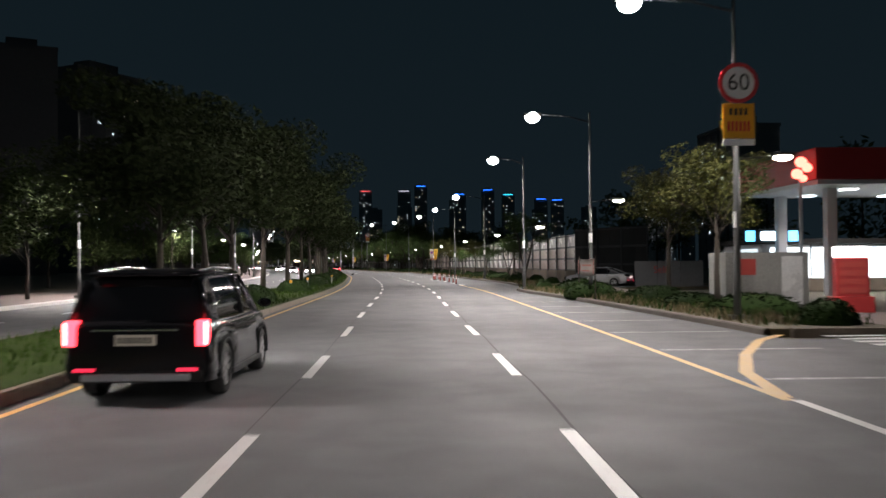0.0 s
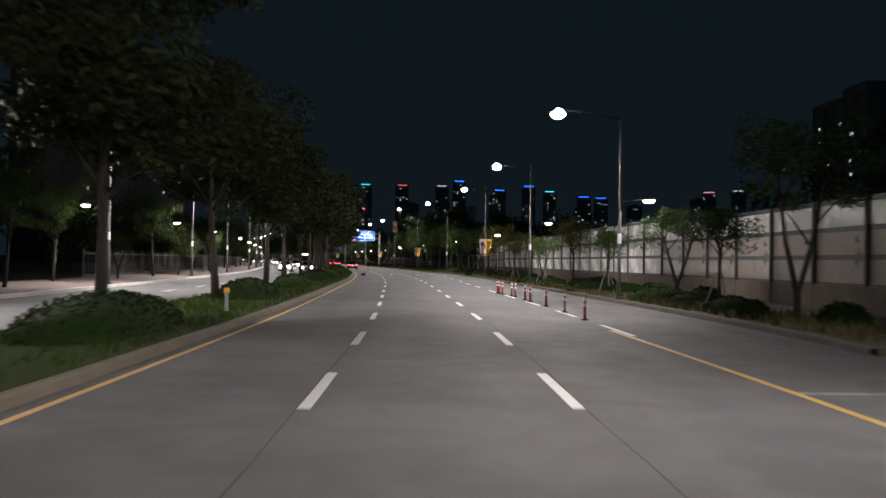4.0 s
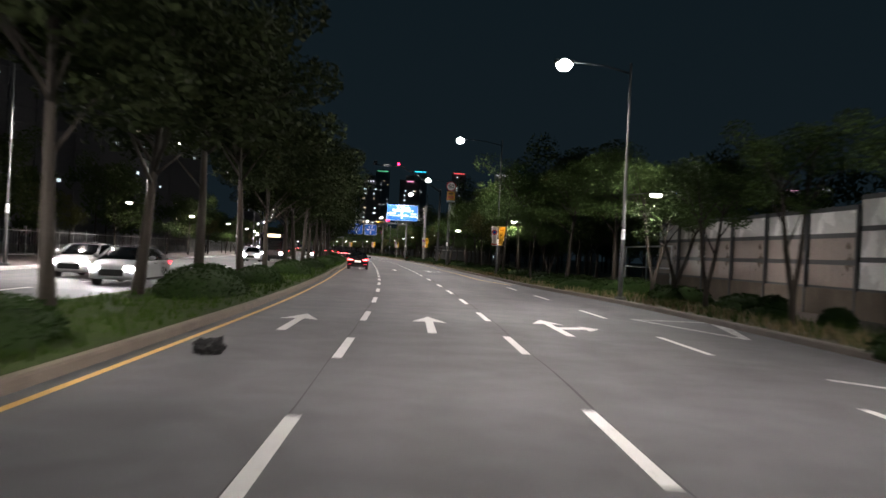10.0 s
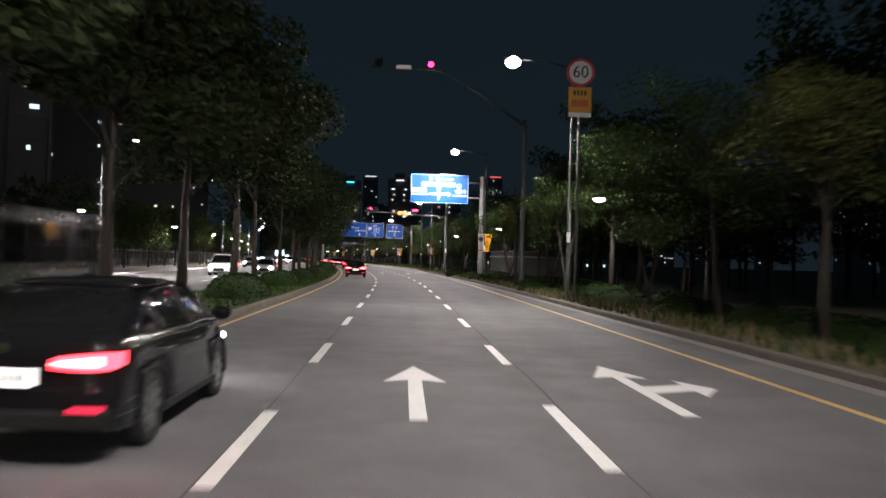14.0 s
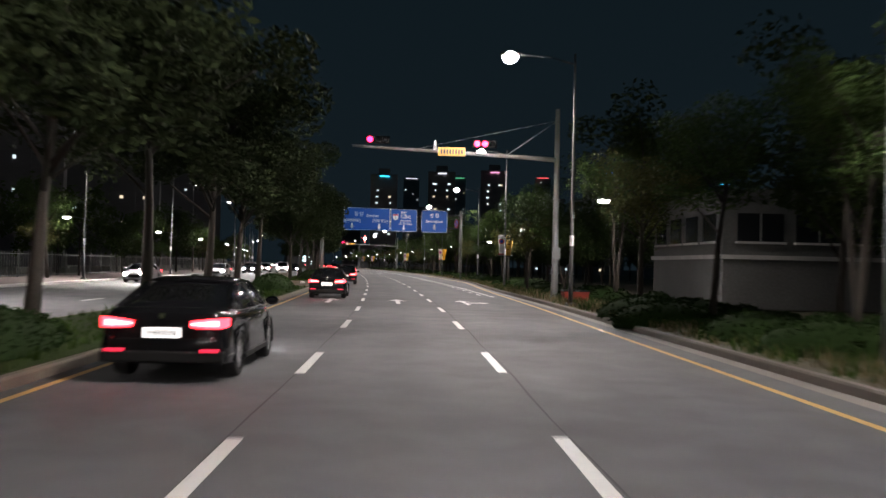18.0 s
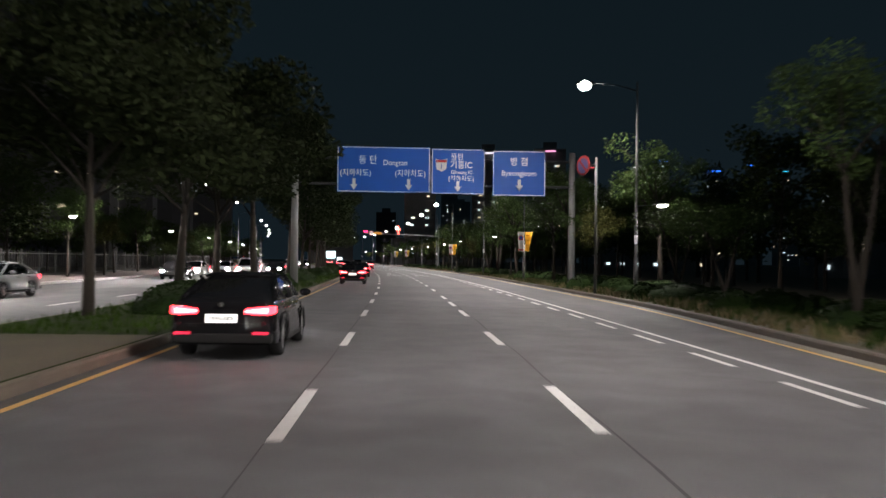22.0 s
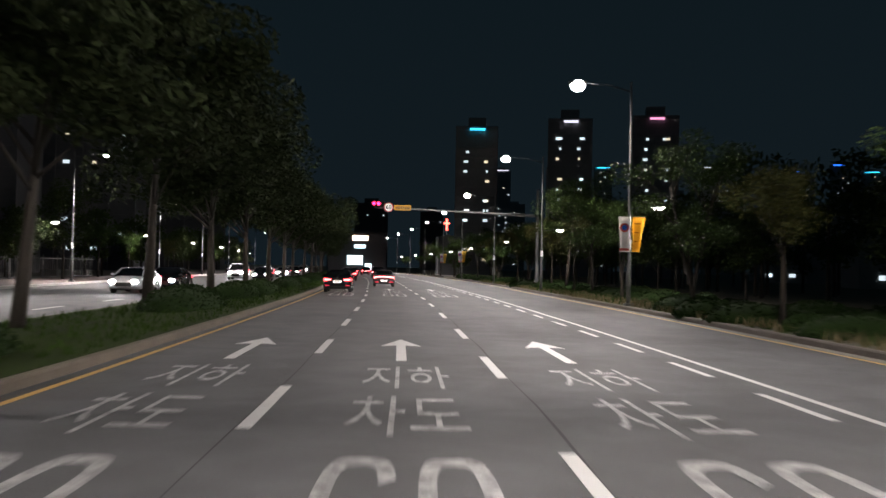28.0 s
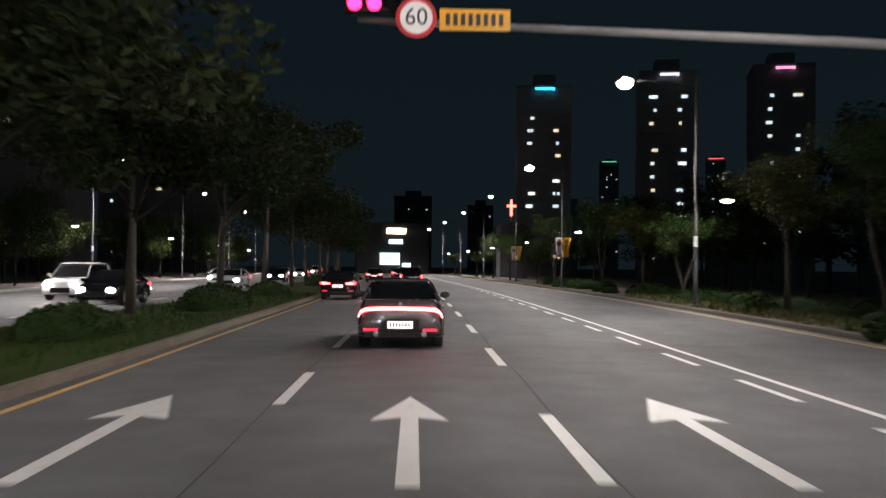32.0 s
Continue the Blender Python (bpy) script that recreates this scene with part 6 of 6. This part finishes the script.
def tower_shell(bm, w, d, h, bays_, n):
    """One shell: pilasters between the bays and a ledge at each storey stand out of the front."""
    xs = [-w / 2 + w * i / bays_ + e for i in range(bays_ + 1) for e in (-0.25, 0.25)]
    zs = [0.0] + [k * 2.9 + e for k in range(1, n) for e in (-0.2, 0.2)] + [h]
    I, K = len(xs) - 1, len(zs) - 1
    known = {}

    def v(*p):
        key = tuple(round(c, 3) for c in p)
        if key not in known:
            known[key] = bm.verts.new(p)
        return known[key]

    def depth(i, k):
        return -0.5 if i % 2 == 0 else (-0.35 if k % 2 else 0.0)

    def quad(*ps):
        bm.faces.new([v(*p) for p in ps])

    for k in range(K):
        z0, z1 = zs[k], zs[k + 1]
        for i in range(I):
            x0, x1, y = xs[i], xs[i + 1], depth(i, k)
            quad((x0, y, z0), (x1, y, z0), (x1, y, z1), (x0, y, z1))
            if i + 1 < I:
                q = depth(i + 1, k)
                quad((x1, y, z0), (x1, q, z0), (x1, q, z1), (x1, y, z1))
            if k + 1 < K and depth(i, k + 1) != y:
                q = depth(i, k + 1)
                quad((x0, y, z1), (x1, y, z1), (x1, q, z1), (x0, q, z1))
        quad((xs[0], d, z0), (xs[0], -0.5, z0), (xs[0], -0.5, z1), (xs[0], d, z1))
        quad((xs[-1], -0.5, z0), (xs[-1], d, z0), (xs[-1], d, z1), (xs[-1], -0.5, z1))
        quad((xs[-1], d, z0), (xs[0], d, z0), (xs[0], d, z1), (xs[-1], d, z1))
    for i in range(I):
        y = depth(i, K - 1)
        quad((xs[i], y, h), (xs[i + 1], y, h), (xs[i + 1], d, h), (xs[i], d, h))
    bmesh.ops.recalc_face_normals(bm, faces=bm.faces)


def tower(x, y, w, d, h, seed, roof=None, lit=8, label="dark apartment tower with a few lit windows", wall=BUILDING, big=1.0, strip_w=0.36):
    """A tower whose front faces -y (towards the road's start)."""
    r = random.Random(seed)
    t = thing("apartment_tower", label, "building", "apartment towers")
    bm = bmesh.new()
    n = int(h / 2.9)
    bays_ = max(2, int(w / 4.5))
    tower_shell(bm, w, d, h, bays_, n)
    part("wall", bm, wall, t)
    part("roof", box(-w / 2 - 0.3, w / 2 + 0.3, -0.6, d + 0.3, h, h + 0.9), wall, t)
    part("roof_house", box(-w * 0.22, w * 0.22, d * 0.25, d * 0.75, h + 0.9, h + 4), wall, t)
    if roof:
        part("roof_light", box(-w * strip_w, w * strip_w, -0.9, -0.62, h - 0.3 * big, h + 0.25 * big), GLOWS[roof], t, "glowing strip of light along the roof edge")
        part("roof_light", box(w * strip_w, w * strip_w + 0.4, -0.9, d * 0.5, h - 0.3 * big, h + 0.25 * big), GLOWS[roof], t, "glowing strip of light along the roof edge")
    for _ in range(lit):
        i, k = r.randrange(bays_), r.randrange(int(n * 0.1), n - 1)
        ob = new("window", WINS[0 if r.random() < 0.75 else 1])
        ob.parent = t
        ob.location = (-w / 2 + w * (i + 0.5) / bays_ + r.uniform(-0.6, 0.6), -0.1, k * 2.9 + 1.5)
        ob.scale = (r.choice((0.3, 0.45, 0.7)) * big, 1, 0.5 * big)
    a = math.atan2(-(x - (-40)), y - 250)
    t.matrix_world = Matrix.Translation((x, y, -0.05)) @ Matrix.Rotation(a, 4, "Z")
    return t


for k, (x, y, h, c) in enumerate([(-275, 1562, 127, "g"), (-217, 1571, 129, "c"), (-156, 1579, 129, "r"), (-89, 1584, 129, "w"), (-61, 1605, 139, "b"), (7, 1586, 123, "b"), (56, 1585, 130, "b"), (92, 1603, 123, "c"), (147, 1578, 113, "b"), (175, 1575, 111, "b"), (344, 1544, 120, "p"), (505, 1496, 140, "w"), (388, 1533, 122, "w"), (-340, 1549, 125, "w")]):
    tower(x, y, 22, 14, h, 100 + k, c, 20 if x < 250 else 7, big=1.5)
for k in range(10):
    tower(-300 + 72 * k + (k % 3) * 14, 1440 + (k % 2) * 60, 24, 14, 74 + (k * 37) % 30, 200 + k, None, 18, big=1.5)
tower(-150.8, 700, 12, 12, 43, 301, "c", 36, "dark apartment tower with a blue lit roof edge and lit windows", TOWER_DIM, strip_w=0.17)
tower(-122.6, 697, 12, 12, 44, 302, "w", 30, "dark apartment tower with a pale lit roof edge and lit windows", TOWER_DIM, strip_w=0.15)
tower(-99, 702, 12, 12, 45, 303, "p", 24, "dark apartment tower with a pink lit roof edge", TOWER_DIM, strip_w=0.15)
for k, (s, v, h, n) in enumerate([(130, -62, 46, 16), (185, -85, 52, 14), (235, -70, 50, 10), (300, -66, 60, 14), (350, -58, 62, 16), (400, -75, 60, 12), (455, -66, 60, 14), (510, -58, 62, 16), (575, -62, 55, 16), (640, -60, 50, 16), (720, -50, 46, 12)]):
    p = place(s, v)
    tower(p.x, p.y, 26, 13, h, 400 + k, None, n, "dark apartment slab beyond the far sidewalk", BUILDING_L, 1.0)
for k, (s, v, h, n) in enumerate([(150, 95, 26, 6), (243, 103, 38, 14), (470, 70, 9, 5), (560, 75, 10, 5), (620, 90, 12, 6)]):
    p = place(s, v)
    tower(p.x, p.y, 24, 13, h, 500 + k, None, n, "dark building behind the roadside trees", TOWER_DIM, 1.0)
tower(-286.0, 962.7, 20, 14, 40, 601, None, 3, "pale high slab at the end of the road", BUILDING_L)
tower(-254.0, 985.6, 14, 14, 36, 602, None, 2, "pale high slab at the end of the road", BUILDING_L)

# lit shop fronts at the end of the road
SHOP_SIGN = mat("shop_sign_glow", (0.9, 0.8, 0.7), 0.4, vary=0, emit=(1.0, 0.75, 0.6), power=5)
SHOP_COOL = mat("shop_front_glow", (0.8, 0.9, 0.9), 0.4, vary=0, emit=(0.7, 0.93, 1.0), power=2.2)
shop = thing("shop_building", "commercial building with glowing signs at the end of the road", "building")
SHOP_WALL = mat("dark_shop_wall", (0.05, 0.05, 0.055), 0.8)
part("body", box(-9, 9, 0, 12, 0, 12), SHOP_WALL, shop)
part("parapet", box(-9.2, 9.2, -0.2, 12.2, 12, 12.7), SHOP_WALL, shop)
part("roof_sign", box(-1.6, 3.2, -0.4, -0.1, 9.9, 11.3, 0.2), SHOP_SIGN, shop, "glowing orange-white roof sign")
part("sign_board", box(-1.0, 2.4, -0.4, -0.1, 7.4, 8.5, 0.1), SHOP_COOL, shop, "pale lit sign board")
for a in (-3.2, -1.95, -0.7, 0.55):
    for b in (2.2, 3.75):
        part("screen", box(a, a + 1.1, -0.4, -0.1, b, b + 1.35, 0.05), SHOP_COOL, shop, "bright shop window")
part("shop_front", box(2.4, 4.4, -0.4, -0.1, 0.6, 2.6), SHOP_COOL, shop, "bright shop front")
shop.matrix_world = stand(735, 4.0, 0)

# church cross
cross = thing("church", "small church tower carrying a glowing red cross", "church")
part("tower", loft([(-2.2, [(0, 0), (2.2, 0), (2.2, 9), (0, 9.6)]), (2.2, [(0, 0), (2.2, 0), (2.2, 9), (0, 9.6)])]), BUILDING_L, cross)
cr = bmesh.new()
add_box(cr, -0.18, 0.18, -0.1, 0.1, 10.6, 13.4), add_box(cr, -0.75, 0.75, -0.1, 0.1, 12.1, 12.5)
part("cross", cr, ST_NEON, cross, "glowing red neon cross")
part("mast", tube([(0, 0.15, 9.3), (0, 0.15, 10.7)], 0.06, 6), STEEL, cross)
cross.matrix_world = stand(662, 20.3, 0)

# headlight beams of the cars ahead
for s, v in ((20.7, -3.45), (231.6, -3.35), (307, -3.4), (339, -3.4), (370.5, -3.5), (419, -3.5), (447, -3.5), (510, -3.5), (529.5, -0.25), (557.3, -3.9)):
    d_ = bpy.data.lights.new("headlight_beam", "SPOT")
    d_.energy, d_.spot_size, d_.spot_blend, d_.shadow_soft_size = 160, radians(75), 0.8, 0.12
    a, b = place(s + 2.75, v, 0.72), place(s + 22, v, 0.45)
    new("headlight_beam", d_).matrix_world = look(a, b)

for s, v, m in ONCOMING[:19]:
    d_ = bpy.data.lights.new("headlight_beam", "SPOT")
    d_.energy, d_.spot_size, d_.spot_blend, d_.shadow_soft_size = 500, radians(70), 0.8, 0.15
    a, b = place(s - 2.9, v, 0.72), place(s - 22, v, 0.3)
    new("headlight_beam", d_).matrix_world = look(a, b)


# ---- low hall behind the sidewalk ----
HALL = mat("stained_hall_plaster", (0.13, 0.13, 0.125), 0.85, vary=0.3, scale=0.5, fine=9, bump=0.2)
hall = thing("roadside_hall", "low grey concrete hall half hidden by trees", "building")
part("wall", box(0, 9, 0, 11, 0, 5.2, 0.05), HALL, hall)
part("parapet", box(-0.15, 9.15, -0.15, 11.15, 5.2, 5.6, 0.04), HALL, hall, "shallow parapet")
part("ledge", box(-0.12, 9.12, -0.12, -0.004, 2.35, 2.55), PALE_KERB, hall, "pale ledge between the storeys")
part("ledge", box(-0.12, -0.004, 0.1, 11.1, 2.35, 2.55), PALE_KERB, hall, "pale ledge between the storeys")
for k in range(3):
    w = part("window", box(0.7 + 2.8 * k, 2.9 + 2.8 * k, -0.03, -0.004, 3.2, 4.5), WIN_DARK, hall, "dark window")
    part("sill", box(0.6 + 2.8 * k, 3.0 + 2.8 * k, -0.14, -0.004, 3.08, 3.18), PALE_KERB, w)
    part("frame", box(1.77 + 2.8 * k, 1.83 + 2.8 * k, -0.06, -0.032, 3.2, 4.5), STEEL, w)
for k in range(4):
    w = part("window", box(-0.03, -0.004, 0.8 + 2.6 * k, 2.6 + 2.6 * k, 3.2, 4.5), WIN_DARK, hall, "dark window")
    part("sill", box(-0.14, -0.004, 0.7 + 2.6 * k, 2.7 + 2.6 * k, 3.08, 3.18), PALE_KERB, w)
hall.matrix_world = stand(333, 15.0, 0.0)


# ---- small roadside things ----
# darker red than the other signs: dim light is put into the colour
SIGN_RED = mat("dimmed_red_sheeting", (0.16, 0.018, 0.015), 0.7, vary=0.3, spec=0.15)
ns = thing("no_stopping_sign", "round blue and red no-stopping sign on a grey post", "road sign")
part("post", tube([(0.9, 0.1, 0), (0.9, 0.1, 7.0)], [0.08, 0.06], 10), POLE_STEEL, ns, "grey steel post", True)
part("bracket", tube([(0.9, 0.1, 6.65), (0, 0.06, 6.65)], 0.03, 6), POLE_STEEL, ns)
part("ring", disc((0, 0, 6.65), 0.52, 0.03, seg=32), SIGN_RED, ns, "red ring")
# blue face darkened the same way, to look unlit
part("face", disc((0, -0.018, 6.65), 0.4, 0.012, seg=32), mat("dimmed_blue_face", (0.03, 0.04, 0.12), 0.6), ns, "blue face, darkened as if unlit")
sl = box(-0.42, 0.42, -0.034, -0.025, -0.05, 0.05)
sl.transform(Matrix.Translation((0, 0, 6.65)) @ Matrix.Rotation(radians(45), 4, "Y"))
part("slash", sl, SIGN_RED, ns, "red diagonal slash")
ns.matrix_world = stand(399.0, 9.0, 0.1, -62)
gb = thing("grit_box", "dark red roadside grit box beside the kerb", "box")
part("body", loft([(-0.45, [(0, 0), (0.55, 0), (0.62, 0.5), (0, 0.5)]), (0.45, [(0, 0), (0.55, 0), (0.62, 0.5), (0, 0.5)])]), mat("red_grit_box", (0.3, 0.035, 0.02), 0.6, vary=0.3), gb)
part("lid", loft([(-0.5, [(0, 0.5), (0.67, 0.5), (0.64, 0.56), (0, 0.62)]), (0.5, [(0, 0.5), (0.67, 0.5), (0.64, 0.56), (0, 0.62)])]), PLASTIC, gb, "dark sloping lid")
part("handle", tube([(-0.12, -0.51, 0.54), (-0.12, -0.56, 0.54), (0.12, -0.56, 0.54), (0.12, -0.51, 0.54)], 0.012, 6), STEEL, gb)
gb.matrix_world = stand(335.6, 8.7, 0.12)


def litter(name, label, material, size, seed):
    bm = bmesh.new()
    bmesh.ops.create_icosphere(bm, subdivisions=3, radius=1)
    for v in bm.verts:
        q = 1 + 0.55 * noise.noise(v.co * 2.1 + Vector((seed, 3, 1))) + 0.2 * noise.noise(v.co * 6 + Vector((seed, 0, 5)))
        v.co = Vector((v.co.x * q, v.co.y * q * 0.75, max(v.co.z * 0.7 + 0.4, 0) * q)) * size
    return tagged(link_mesh(name, bm, material), label, "litter")


litter("plastic_bag", "crumpled black plastic bag lying on the road", PLASTIC, 0.22, 4).matrix_world = stand(164.0, -3.6, 0.0)
litter("plastic_bag", "crumpled white plastic bag on the bare median soil", SIGN_WHITE, 0.14, 9).matrix_world = stand(362.0, -6.6, 0.17)


# ---- steel picket fence along the far sidewalk ----
PALE_STEEL = mat("dull_picket_steel", (0.16, 0.16, 0.155), 0.5, 0.2, vary=0.2, scale=2, fine=30, bump=0)


def picket_bay(length=4.0):
    t = thing("picket_fence", "dull steel picket fence bay behind the far sidewalk", "fence", "bays of the picket fence")
    part("post", box(-0.05, 0.05, -0.05, 0.05, 0, 2.3), PALE_STEEL, t)
    for z in (0.25, 1.95):
        part("rail", box(-0.025, 0.025, 0, length, z - 0.03, z + 0.03), PALE_STEEL, t)
    for k in range(1, 8):
        part("picket", box(-0.02, 0.02, length * k / 8 - 0.02, length * k / 8 + 0.02, 0.1, 2.15), PALE_STEEL, t)
    return t


pk = picket_bay()
pk.matrix_world = stand(130, far_kerb(130) - 7.6, 0.0)
for k in range(1, 105):
    copy_thing(pk, stand(130 + 4.0 * k, far_kerb(130 + 4.0 * k) - 7.6, 0.0))


# ---- oncoming bus ----
def bus():
    t = thing("bus", "dark city bus with bright headlights and a lit route board", "bus", "oncoming cars")
    prof = [(0, 0.35), (1.15, 0.35), (1.25, 0.6), (1.25, 2.7), (1.15, 3.05), (0, 3.15)]
    part("body", loft([(-5.4, prof), (5.2, prof), (5.4, [(0, 0.4), (1.1, 0.4), (1.18, 0.6), (1.16, 2.6), (1.0, 2.95), (0, 3.02)])]), GREY_PAINT, t)
    part("windscreen", box(-1.08, 1.08, 5.38, 5.43, 1.25, 2.55, 0.02), CAR_GLASS, t, "wide dark windscreen")
    part("route_board", box(-0.8, 0.8, 5.4, 5.45, 2.64, 2.88, 0.02), mat("route_board_glow", (0.9, 0.7, 0.4), 0.4, vary=0, emit=(1.0, 0.8, 0.5), power=5), t, "glowing route board")
    part("bumper", box(-1.2, 1.2, 5.36, 5.48, 0.38, 0.75, 0.04), PLASTIC, t)
    for sx in (-1, 1):
        part("headlight", ellipsoid((sx * 0.95, 5.4, 0.95), (0.2, 0.1, 0.14), 12, 8), HEAD_GLOW, t, "glowing headlight", True)
        part("mirror", tube([(sx * 1.15, 5.35, 2.6), (sx * 1.45, 5.6, 2.5), (sx * 1.45, 5.6, 2.0)], 0.06, 6), PLASTIC, t)
        for k in range(6):
            part("side_window", box(sx * 1.255 - 0.012, sx * 1.255 + 0.012, -4.9 + 1.65 * k, -3.4 + 1.65 * k, 1.35, 2.5), CAR_GLASS, t)
        for y in (-3.0, 3.4):
            w = part("wheel", disc((sx * 1.08, y, 0.48), 0.3, 0.3, "X", 18), RIM, t)
            part("tyre", tube([(sx * 1.08 - 0.15, y, 0.48), (sx * 1.08 + 0.14, y, 0.48)], 0.48, 22), RUBBER, w, "black tyre")
    return t


bus().matrix_world = stand(250.5, -12.4, 0.0, 180)


# ---- overhead warning beacon ----
wb = thing("warning_beacon", "overhead warning beacon on a long slanting arm, one red light lit", "beacon")
part("post", tube([(7.7, 0.2, 0), (7.7, 0.2, 1.5), (7.7, 0.2, 10.8)], [0.2, 0.18, 0.13], 12), POLE_STEEL, wb, "grey steel post", True)
part("arm", tube([(7.7, 0.2, 10.4), (4.6, 0.2, 12.4), (2.2, 0.2, 13.7), (-2.2, 0.2, 13.85)], [0.09, 0.075, 0.06, 0.045], 8), DARK_STEEL, wb, "long slanting arm", True)
part("plate", box(-0.65, 0.35, 0.05, 0.1, 13.72, 13.98, 0.01), PANEL, wb, "small grey plate")
for x, on in ((-1.75, False), (1.55, True)):
    h = part("beacon_head", box(x - 0.26, x + 0.26, 0.05, 0.3, 13.82, 14.34, 0.05), PLASTIC, wb, "dark square beacon box")
    part("beacon_lens", disc((x, 0.03, 14.08), 0.19, 0.05, seg=20), RED_GLOW if on else CAR_GLASS, h, "red light, lit" if on else "unlit lens")
wb.matrix_world = stand(279.3, 0.0, 0.1)
